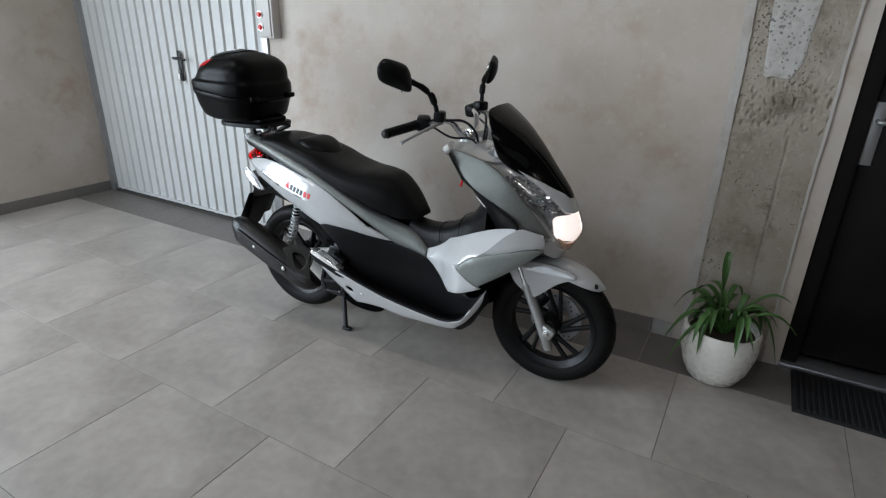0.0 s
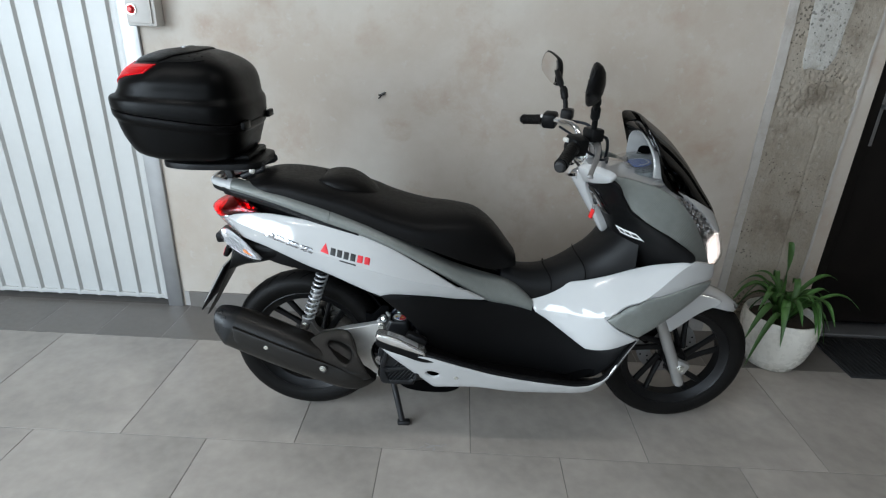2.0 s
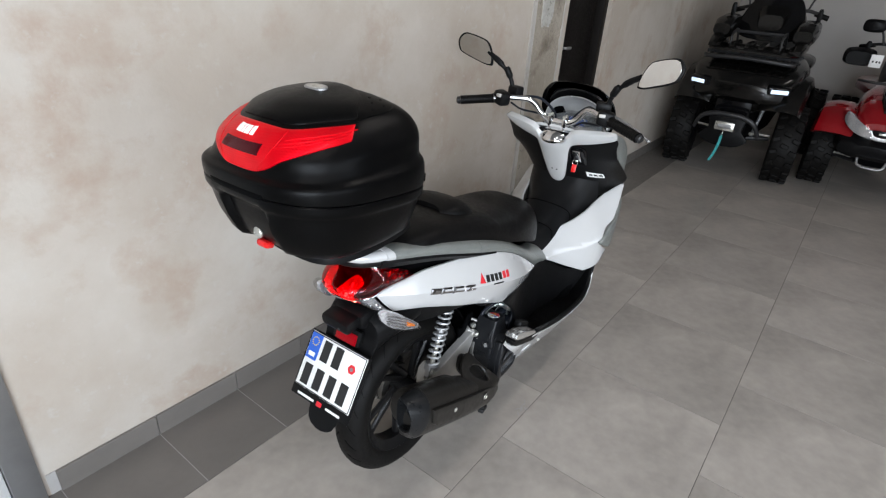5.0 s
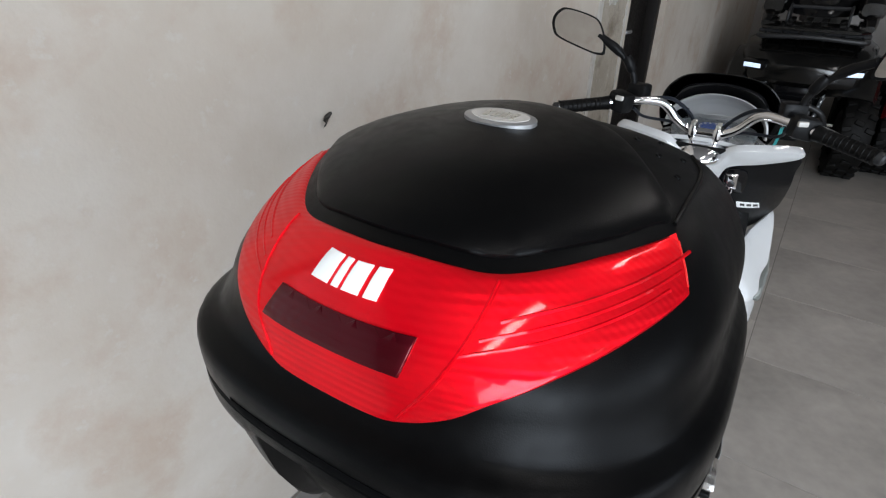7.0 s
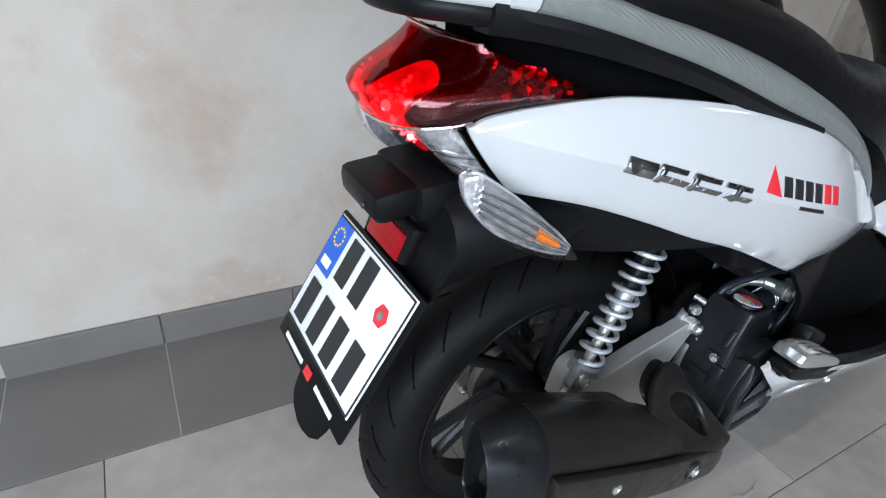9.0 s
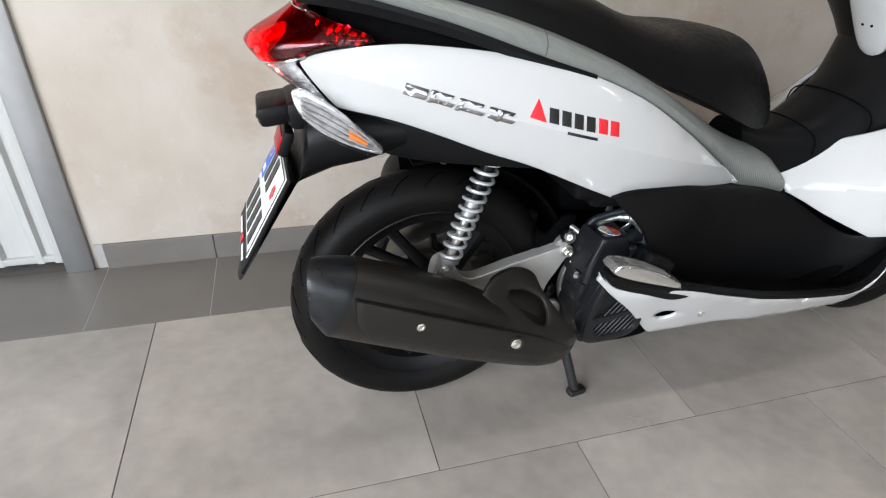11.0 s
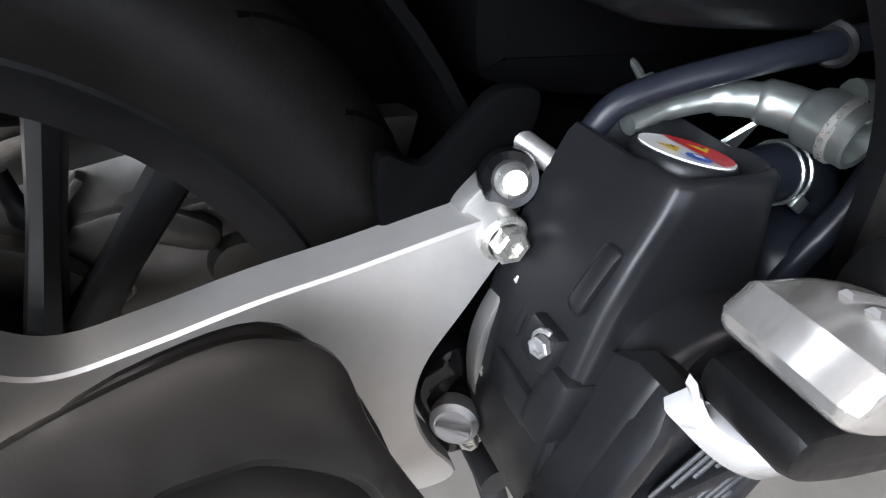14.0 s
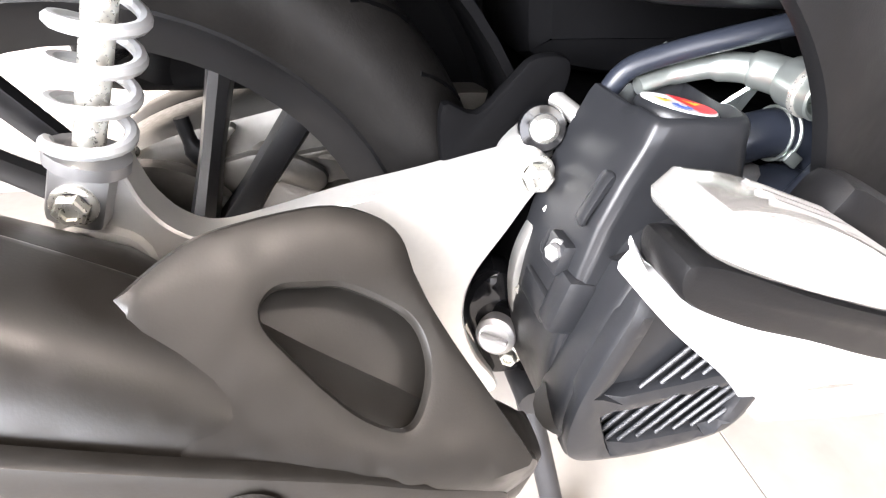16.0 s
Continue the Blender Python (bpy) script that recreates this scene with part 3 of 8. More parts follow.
tagged(part("cement_smear", smear(1.52, 1.665, 1.23, 1.78, 2.2), SKIM), "pale smear of cement on the concrete pillar", "cement smear", kind="structure")
for _x, _s, _w in ((1.424, 3.1, 0.036), (1.780, 8.4, 0.010)):
    tagged(part("trim", uneven_edge(_x, 0.09, TOP, 0.006, _s, 0.009, _w), LIME), "ragged pale plaster edge along the concrete pillar", "trim", kind="structure")


def ribbed_door():
    """White ribbed sheet-metal door leaf in a steel frame, with an iron lever handle, escutcheon, hinges."""
    d = empty("metal_door", pose(DOOR_L, WALL + 0.02, 0.028))
    w, h = DOOR_R - DOOR_L, DOOR_H - 0.03
    pitch, prof = 0.098, []
    x = 0.0
    while x < w:
        prof += [(x, 0.0), (x + 0.064, 0.0), (x + 0.072, 0.014), (x + 0.088, 0.014), (x + 0.096, 0.0)]
        x += pitch
    prof = [q for q in prof if q[0] <= w] + [(w, 0.0)]
    bm = bmesh.new()
    rows = [[bm.verts.new((a, y0 - b * s, z)) for a, b in prof] for y0, s, z in ((0, 1, 0), (0, 1, h), (0.035, 0, h), (0.035, 0, 0))]
    for i in range(4):
        for a, b in zip(range(len(prof) - 1), range(1, len(prof))):
            bm.faces.new((rows[i][a], rows[i][b], rows[(i + 1) % 4][b], rows[(i + 1) % 4][a]))
    part("leaf", bm, DOOR_WHITE, d, angle=20)
    edge = box(pose(w - 0.012, -0.004, h / 2), 0.024, 0.03, h, 0.003)
    part("edge_strip", edge, DOOR_WHITE, d)
    part("bottom_rail", box(pose(w / 2, 0.012, 0.012), w - 0.03, 0.05, 0.02, 0.002), DOOR_WHITE, d)
    hx, hz = -2.02 - DOOR_L, 1.07
    plate = part("escutcheon", box(pose(hx, -0.019, hz - 0.02), 0.034, 0.008, 0.20, 0.004), BLACKIRON, d, "black iron lock plate")
    part("door_handle", tube(curve([(hx, -0.02, hz + 0.03), (hx, -0.055, hz + 0.03), (hx + 0.02, -0.062, hz + 0.032), (hx + 0.11, -0.06, hz + 0.026)], 4), 0.009, 10), BLACKIRON, d, "black iron lever handle")
    part("handle_cross", box(pose(hx - 0.03, -0.03, hz + 0.03), 0.06, 0.012, 0.016, 0.003), BLACKIRON, d)
    key = part("key", box(pose(hx, -0.035, hz - 0.055), 0.005, 0.03, 0.022, 0.001), BOLT, d, "key left in the lock")
    part("key_tag", box(pose(hx + 0.004, -0.05, hz - 0.10, 0, 8, 0), 0.022, 0.003, 0.055, 0.001), BOLT, d)
    for z in (0.22, 1.85):
        part("hinge", lathe([(0, -0.045), (0.009, -0.045), (0.009, 0.045), (0, 0.045)], pose(w + 0.006, -0.012, z), 12), STEEL, d)
    return tagged(d, "closed white ribbed sheet-metal door in a steel frame", "door")


ribbed_door()
_bm = bmesh.new()
for _x, _w in ((DOOR_L - 0.025, 0.048), (DOOR_R + 0.038, 0.072)):
    box(pose(_x, WALL + 0.03, DOOR_H / 2), _w, 0.09, DOOR_H, 0.003, _bm)
box(pose((DOOR_L + DOOR_R) / 2, WALL + 0.03, DOOR_H + 0.024), DOOR_R - DOOR_L + 0.096, 0.09, 0.048, 0.003, _bm)
tagged(part("door_frame", _bm, STEEL), "worn galvanised steel frame of the white door", "door frame", kind="structure")
slab("wall_closing", [(DOOR_L - 0.05, DOOR_R + 0.05, WALL + 0.27, WALL + 0.3, 0, DOOR_H + 0.05)], CORE, "dark closing panel behind the door")


def control_box():
    """Grey enamelled switch box with red push buttons."""
    b = empty("switch_box", pose(-1.09, WALL - 0.032, 1.50))
    part("housing", box(pose(0, 0, 0), 0.12, 0.064, 0.43, 0.006), GREYBOX, b)
    part("cover", box(pose(-0.004, -0.035, 0), 0.10, 0.008, 0.41, 0.003), GREYBOX, b)
    for z in (-0.155, -0.085):
        k = part("push_button", lathe([(0, 0), (0.016, 0), (0.016, 0.006), (0.012, 0.007), (0.011, 0.016), (0.009, 0.018), (0, 0.018)], pose(-0.03, -0.039, z, 90, 0, 0), 20), REDPART, b, "red push button")
        part("ring", lathe([(0.016, 0), (0.020, 0), (0.020, 0.005), (0.016, 0.005)], pose(-0.03, -0.039, z, 90, 0, 0), 20, closed=True), BOLT, b)
    return tagged(b, "grey metal switch box with red push buttons on the wall", "switch box")


control_box()


def dark_door():
    """Dark brown-black door in a dark frame, with a steel handle plate."""
    d = empty("dark_door", pose(DARK_L, WALL + 0.06, 0.0))
    w = DARK_R - DARK_L
    part("leaf", box(pose(w / 2, 0.045, DARK_H / 2), w - 0.13, 0.04, DARK_H - 0.09, 0.004), DOOR_DARK, d)
    for x in (0.033, w - 0.033):
        part("jamb", box(pose(x, 0.02, DARK_H / 2), 0.065, 0.10, DARK_H, 0.004), DOOR_DARK, d)
    part("head", box(pose(w / 2, 0.02, DARK_H - 0.025), w - 0.13, 0.10, 0.05, 0.004), DOOR_DARK, d)
    part("handle_plate", box(pose(0.092, 0.020, 1.03), 0.04, 0.010, 0.24, 0.003), STEEL, d, "steel handle plate")
    part("handle", tube(curve([(0.092, 0.02, 1.08), (0.092, -0.03, 1.08), (0.107, -0.036, 1.08), (0.157, -0.036, 1.079)], 4), 0.009, 10), STEEL, d, "steel lever handle")
    part("threshold", box(pose(w / 2, 0.005, 0.010), w, 0.13, 0.02, 0.004), STEEL, d, "worn steel threshold")
    return tagged(d, "closed dark brown-black entrance door with a steel handle", "door")


dark_door()
slab("wall_closing", [(DARK_L, DARK_R, WALL + 0.2, WALL + 0.23, 0, DARK_H)], CORE, "dark closing panel behind the entrance door")


def doormat():
    d = empty("doormat", pose(2.20, 0.842, 0.0))
    part("base", box(pose(0, 0, 0.005), 0.60, 0.33, 0.010, 0.003), MATBLACK, d)
    bm = bmesh.new()
    for i in range(28):
        box(pose(-0.283 + 0.021 * i, 0, 0.0115), 0.011, 0.30, 0.006, 0.002, bm, 1)
    part("ribs", bm, MATBLACK, d)
    return tagged(d, "black ribbed rubber doormat before the dark door", "doormat")


doormat()


def window_in(name, m, w, h, panes):
    """A glazed opening: frame, posts and panes, outside the light's side."""
    d = empty(name, m)
    bm = bmesh.new()
    for z in (0.03, h - 0.03):
        box(pose(0, 0, z), w, 0.07, 0.06, 0.004, bm)
    for i in range(panes + 1):
        box(pose(-w / 2 + 0.03 + (w - 0.06) * i / panes, 0, h / 2), 0.06, 0.07, h - 0.12, 0.004, bm)
    part("window_frame", bm, BLACKIRON, d)
    for i in range(panes):
        p = part("pane", box(pose(-w / 2 + 0.03 + (w - 0.06) * (i + 0.5) / panes, 0, h / 2), (w - 0.06) / panes - 0.06, 0.008, h - 0.12, 0), GLASS, d)
        p.visible_shadow = False
    return tagged(d, "large glazed showroom front in a dark frame", "window", kind="structure")


window_in("window_1", pose(LEFT - 0.1, -2.225, 0.25, 0, 0, 90), 3.35, 2.5, 3)
window_in("window_2", pose(-0.7, FRONT - 0.1, 0.3), 3.8, 2.35, 3)
slab("ground", [(-60, LEFT - 0.2, -60, 60, -0.2, -0.13), (FAR + 0.2, 60, -60, 60, -0.2, -0.13), (LEFT - 0.2, FAR + 0.2, -60, FRONT - 0.2, -0.2, -0.13), (LEFT - 0.2, FAR + 0.2, WALL + 0.3, 60, -0.2, -0.13)], GROUT, "plain paved ground outside", "ground")


def ceiling_light(x, y):
    d = empty("ceiling_light", pose(x, y, TOP))
    part("housing", box(pose(0, 0, -0.022), 1.50, 0.10, 0.04, 0.006), DOOR_WHITE, d)
    part("diffuser", box(pose(0, 0, -0.052), 1.44, 0.075, 0.018, 0.006), LIT, d, "lit white diffuser")
    return tagged(d, "white ceiling tube light, lit", "ceiling light", "tubes under the ceiling")


for _x, _y in TUBES:
    ceiling_light(_x, _y)


def fly():
    bm = lathe([(0, -0.011), (0.003, -0.009), (0.0045, -0.002), (0.0035, 0.004), (0.003, 0.008), (0, 0.011)], pose(0, 0, 0, 0, 60, 0), 10)
    for s in (-1, 1):
        tmp = bmesh.new()
        tmp.faces.new([tmp.verts.new(q) for q in ((0, -0.004, 0), (-0.014, -0.006, -0.006 + s * 0.005), (-0.017, -0.005, -0.010 + s * 0.006), (-0.010, -0.004, -0.012 + s * 0.003))])
        merge(bm, tmp)
    ob = part("moth", bm, FLY)
    ob.matrix_world = pose(-0.146, WALL - 0.006, 1.056) @ Matrix.Scale(1.25, 4)
    return tagged(ob, "small dark moth sitting on the plaster wall", "insect")


fly()


def chip_mark():
    """A chipped spot in the glaze of a floor tile: a few thin, bent flakes."""
    bm = bmesh.new()
    for x, y, a, l, w in ((0.0, 0.0, 20, 0.036, 0.007), (0.024, 0.006, -8, 0.030, 0.004), (-0.030, -0.004, 40, 0.026, 0.004), (0.012, -0.012, 75, 0.020, 0.005), (-0.012, 0.012, -30, 0.022, 0.003), (0.045, 0.012, 15, 0.022, 0.003)):
        prism([(-l / 2, 0.0), (0.0, w), (l / 2, w * 0.3), (0.1 * l, -w * 0.5)], 0.0, 0.0006, 0, pose(0.133 + x, 0.131 + y, 0.0022, 0, 0, a) @ pose(0, 0, 0, -90, 0, 0), bm)
    return bm


tagged(part("floor_chip", chip_mark(), GROUT_LIGHT), "small chipped spot in a grey floor tile", "floor mark", kind="structure")

# ---- the scooter: x ahead from the rear axle, y to its left, z up ----
SCOOTER = empty("motor_scooter", pose(-0.317, 0.350, 0, 0, 0, 1.75))
tagged(SCOOTER, "white and silver-grey motor scooter on its centre stand on the tiles", "motor scooter")


def sp(name, bm, material, label="", parent=None, angle=38.0):
    return part(name, bm, material, parent or SCOOTER, label, angle)


def both(name, make, material, label="", angle=38.0):
    """The same panel on the right and, mirrored, on the left side."""
    return sp(name, make(), material, label, None, angle), sp(name, mirror_y(make()), material, label, None, angle)


# half widths of the body along it
W_REAR = table([(-0.26, 0.055), (-0.20, 0.100), (-0.06, 0.160), (0.11, 0.200), (0.24, 0.213), (0.34, 0.206), (0.45, 0.181), (0.55, 0.152), (0.65, 0.127), (0.80, 0.110)])
Z_CREASE = table([(-0.25, 0.765), (-0.1, 0.735), (0.15, 0.675), (0.45, 0.59), (0.8, 0.50)])
W_RAIL = table([(-0.27, 0.070), (-0.21, 0.105), (-0.05, 0.147), (0.15, 0.172), (0.30, 0.176), (0.42, 0.164), (0.55, 0.134), (0.65, 0.110), (0.80, 0.092)])
# the leg shield flares out from the pinched waist; its top shelf slants in to the tunnel
W_FRONT = table([(0.70, 0.098), (0.77, 0.102), (0.85, 0.140), (0.92, 0.200), (0.97, 0.230), (1.05, 0.237), (1.15, 0.224), (1.22, 0.205), (1.30, 0.165), (1.36, 0.11)])
C_FRONT = table([(0.70, 0.46), (0.77, 0.475), (0.97, 0.530), (1.08, 0.60), (1.19, 0.70), (1.30, 0.72)])
# inner wall of the footwell, outer edge of the sill and its height
W_FOOT = table([(0.26, 0.188), (0.34, 0.186), (0.45, 0.158), (0.55, 0.126), (0.65, 0.104), (0.77, 0.092), (0.88, 0.098), (0.96, 0.120), (1.03, 0.165), (1.09, 0.20)])
W_SILL = table([(0.25, 0.219), (0.30, 0.228), (0.43, 0.252), (0.60, 0.250), (0.80, 0.243), (0.95, 0.230), (1.03, 0.216), (1.10, 0.202)])
Z_SILL = table([(0.25, 0.415), (0.30, 0.377), (0.43, 0.371), (0.53, 0.343), (0.636, 0.313), (0.714, 0.298), (0.85, 0.276), (0.92, 0.268), (1.0, 0.290), (1.08, 0.42), (1.10, 0.443)])


def rear_skin(u, v):
    z = Z_CREASE(u)
    w = W_REAR(u) - (0.46 * (v - z) if v > z else 0.34 * (z - v))
    return Vector((u, -w, v))


def rail_skin(u, v):
    return Vector((u, -W_RAIL(u), v))


RAIL_TOP = table([(-0.27, 0.872), (-0.21, 0.880), (-0.05, 0.855), (0.146, 0.802), (0.305, 0.738), (0.399, 0.688), (0.501, 0.634), (0.60, 0.592), (0.67, 0.566), (0.72, 0.540), (0.765, 0.500)])
RAIL_LOW = table([(-0.27, 0.854), (-0.205, 0.852), (-0.05, 0.822), (0.116, 0.770), (0.253, 0.726), (0.323, 0.692), (0.41, 0.639), (0.461, 0.606), (0.524, 0.561), (0.61, 0.503), (0.70, 0.478), (0.765, 0.460)])


def rail(x0, x1):
    """A stretch of the rounded side rail under the seat."""
    rings = []
    n = max(4, int((x1 - x0) / 0.02))
    for i in range(n + 1):
        x = x0 + (x1 - x0) * i / n
        t, b, w = RAIL_TOP(x), RAIL_LOW(x), W_RAIL(x)
        h, c = (t - b) / 2, (t + b) / 2
        ring = []
        for k in range(16):
            a = 2 * math.pi * k / 16
            ca, sa = math.cos(a), math.sin(a)
            yy = 0.031 * math.copysign(abs(ca) ** 0.7, ca)
            zz = h * math.copysign(abs(sa) ** 0.75, sa)
            ring.append((x, -(w - 0.029) - yy + 0.35 * max(0, zz), c + zz))
        rings.append(ring)
    return loft(rings)


both("rear_side_panel", lambda: panel([(-0.2195, 0.755), (-0.213, 0.763), (-0.203, 0.769), (-0.185, 0.775), (-0.158, 0.781), (-0.116, 0.787), (-0.060, 0.790), (0.043, 0.783), (0.158, 0.764), (0.289, 0.716), (0.40, 0.652), (0.50, 0.585), (0.605, 0.515, 1),
                                       (0.515, 0.526), (0.422, 0.545), (0.314, 0.554), (0.272, 0.541, 1), (0.125, 0.606), (0.041, 0.634), (-0.03, 0.660), (-0.10, 0.681), (-0.172, 0.693, 1), (-0.184, 0.706), (-0.202, 0.728)], rear_skin, 0.004, 0.008, guides=[[(-0.24 + 0.012 * k, Z_CREASE(-0.24 + 0.012 * k)) for k in range(84)]]), WHITE, "glossy white rear side panel", 30)
both("seat_rail", lambda: rail(0.118, 0.762), SILVER, "silver-grey wrapped side rail")
both("seat_rail", lambda: rail(-0.185, 0.1165), SILVER, "silver-grey wrapped side rail")
both("tail_rail", lambda: rail(-0.205, -0.1865), WHITE, "glossy white tail rail")


def tail_bridge():
    pts = curve([(-0.190, -0.094, 0.864), (-0.222, -0.078, 0.865), (-0.252, -0.050, 0.865), (-0.264, 0, 0.864), (-0.252, 0.050, 0.865), (-0.222, 0.078, 0.865), (-0.190, 0.094, 0.864)], 8)
    return tube(pts, 0.0165, 16, flat=0.82)


sp("grab_rail", tail_bridge(), WHITE, "white grab rail round the tail")


def rail_skirt():
    """Black trim band under the side rail."""
    rings = []
    for i in range(25):
        x = -0.215 + 0.42 * i / 24
        z, w = RAIL_LOW(x) + 0.006, W_RAIL(x)
        h = 0.024 * (1 - 0.4 * i / 24)
        rings.append([(x, -(w - 0.004), z), (x, -(w - 0.002), z - 0.4 * h), (x, -(w - 0.010), z - h), (x, -(w - 0.030), z - h), (x, -(w - 0.030), z)])
    return loft(rings)


both("rail_skirt", rail_skirt, BLACK, "black trim under the side rail")
sp("tail_skirt", tube(curve([(-0.195, -0.092, 0.848), (-0.224, -0.078, 0.850), (-0.254, -0.050, 0.850), (-0.266, 0, 0.849), (-0.254, 0.050, 0.850), (-0.224, 0.078, 0.850), (-0.195, 0.092, 0.848)], 8), 0.011, 12), BLACK)


def core():
    """Dark inner body that fills the space behind the panels."""
    rings = []
    for x, w, lo, hi in ((-0.17, 0.045, 0.790, 0.862), (-0.11, 0.080, 0.750, 0.855), (0.0, 0.130, 0.72, 0.825), (0.15, 0.150, 0.69, 0.775), (0.30, 0.150, 0.60, 0.725), (0.42, 0.135, 0.52, 0.68),
                         (0.50, 0.110, 0.42, 0.63), (0.58, 0.090, 0.28, 0.58), (0.70, 0.068, 0.24, 0.53), (0.80, 0.062, 0.24, 0.52), (0.92, 0.075, 0.24, 0.53), (1.02, 0.10, 0.34, 0.57), (1.12, 0.13, 0.50, 0.62), (1.24, 0.12, 0.57, 0.65)):
        c, h = (lo + hi) / 2, (hi - lo) / 2
        ring = []
        for k in range(20):
            a = 2 * math.pi * k / 20
            ca, sa = math.cos(a), math.sin(a)
            ring.append((x, w * math.copysign(abs(ca) ** 0.55, ca), c + h * math.copysign(abs(sa) ** 0.55, sa)))
        rings.append(ring)
    return loft(rings)


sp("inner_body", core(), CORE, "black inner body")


def seat():
    """Stepped two-person seat: a broad rear part, a raised pad and a dished front."""
    top = table([(-0.165, 0.868), (-0.12, 0.885), (-0.05, 0.893), (0.07, 0.880), (0.20, 0.853), (0.30, 0.818), (0.40, 0.796), (0.50, 0.791), (0.57, 0.776), (0.63, 0.728), (0.675, 0.672), (0.70, 0.640)])
    low = table([(-0.165, 0.850), (-0.05, 0.848), (0.154, 0.795), (0.306, 0.738), (0.42, 0.698), (0.53, 0.652), (0.62, 0.618), (0.70, 0.612)])
    wid = table([(-0.165, 0.075), (-0.12, 0.115), (-0.02, 0.135), (0.15, 0.152), (0.30, 0.158), (0.42, 0.154), (0.52, 0.138), (0.60, 0.112), (0.66, 0.085), (0.70, 0.055)])
    rings = []
    for i in range(56):
        x = -0.165 + 0.865 * i / 55
        t, b, w = top(x), low(x), wid(x)
        ring = []
        for k in range(28):
            a = math.pi * k / 27
            ca, sa = math.cos(a), math.sin(a)
            e = 0.55 if x < 0.25 else 0.62
            crown = math.copysign(abs(ca) ** e, ca)
            ring.append((x, w * crown, b + (t - b) * abs(sa) ** 0.62))
        rings.append(ring)
    bm = loft(rings, cap=True, closed=True)
    return bm


_seat = sp("seat", seat(), SEATSKIN, "black vinyl stepped seat")


def back_pad():
    rings = []
    for i in range(15):
        t = i / 14
        x = 0.085 + 0.175 * t
        base = 0.882 - 0.055 * t * t - 0.010 * t
        w = 0.098 * math.sin(math.pi * (0.12 + 0.80 * t)) ** 0.5
        h = 0.036 * math.sin(math.pi * (0.10 + 0.82 * t)) ** 0.6
        rings.append([(x + 0.02 * (abs(c) ** 2) * (-1), w * math.copysign(abs(c) ** 0.7, c), base - 0.010 + h * (1.0 if s > 0 else 0.3) * math.copysign(abs(s) ** 0.7, s))
                      for c, s in ((math.cos(2 * math.pi * k / 24), math.sin(2 * math.pi * k / 24)) for k in range(24))])
    return loft(rings)


sp("back_rest_pad", back_pad(), SEATSKIN, "raised black vinyl lumbar pad", _seat)

# ---- front body ----
def front_skin(u, v):
    c = C_FRONT(u)
    w = W_FRONT(u) - 0.9 * max(0.0, v - c) - 0.10 * max(0.0, c - 0.12 - v)
    return Vector((u, -w, v))


def low_skin(u, v):
    return Vector((u, -(W_SILL(u) - 0.5 * max(0.0, Z_SILL(u) - v)), v))


both("front_side_panel", lambda: panel([(0.772, 0.466, 1), (0.755, 0.500), (0.735, 0.532, 1), (0.86, 0.572), (1.000, 0.642), (1.125, 0.694), (1.205, 0.712), (1.290, 0.690, 1), (1.295, 0.645), (1.23, 0.632), (1.16, 0.612), (1.031, 0.572), (0.969, 0.514, 1),
                                        (1.02, 0.480), (1.080, 0.450, 1), (1.00, 0.415), (0.925, 0.392, 1), (0.86, 0.420), (0.81, 0.447)], front_skin, 0.004, 0.008, guides=[[(0.72 + 0.012 * k, C_FRONT(0.72 + 0.012 * k)) for k in range(46)]]), WHITE, "glossy white leg shield panel")


def wedge_skin(u, v):
    p = front_skin(u, v)
    return Vector((p.x, p.y - 0.008, p.z))


def foot_skin(u, v):
    return Vector((u, -(W_FOOT(u) + 0.10 * max(0.0, 0.40 - v)), v))


both("front_wedge", lambda: panel([(0.967, 0.514, 1), (1.031, 0.574), (1.16, 0.614), (1.243, 0.634), (1.300, 0.632, 1), (1.25, 0.588), (1.192, 0.543), (1.13, 0.500), (1.072, 0.462, 1), (1.02, 0.485)], wedge_skin, 0.008, 0.012), SILVER, "silver-grey wrapped lower wedge")
both("footwell_panel", lambda: panel([(0.270, 0.548, 1), (0.313, 0.556), (0.426, 0.546), (0.52, 0.527), (0.617, 0.503), (0.70, 0.485), (0.770, 0.466), (0.850, 0.422), (0.93, 0.375), (0.985, 0.355), (1.04, 0.385), (1.085, 0.428, 1),
                                      (1.02, 0.300), (0.96, 0.235), (0.85, 0.225), (0.70, 0.240), (0.58, 0.262), (0.48, 0.310), (0.425, 0.372), (0.392, 0.415, 1), (0.365, 0.457), (0.336, 0.489), (0.300, 0.520)],
                                     foot_skin, 0.004, 0.006), BLACK, "black grained inner wall of the footwell")
both("lower_cowl", lambda: panel([(0.255, 0.398, 1), (0.255, 0.418, 1), (0.272, 0.396), (0.300, 0.380), (0.360, 0.374), (0.43, 0.371), (0.53, 0.343), (0.636, 0.313), (0.714, 0.298), (0.85, 0.276), (0.92, 0.268), (0.965, 0.275), (1.005, 0.297), (1.05, 0.365), (1.092, 0.436, 1), (1.068, 0.360), (1.025, 0.292), (0.985, 0.254), (0.93, 0.230), (0.71, 0.224), (0.60, 0.232), (0.50, 0.218), (0.460, 0.208), (0.440, 0.210), (0.40, 0.252), (0.345, 0.312), (0.29, 0.362)],
                                 low_skin, 0.004, 0.004, 0.016, holes=[[(0.417, 0.281), (0.429, 0.297), (0.455, 0.294), (0.462, 0.280), (0.452, 0.268), (0.436, 0.264)]]), WHITE, "glossy white lower cowl")


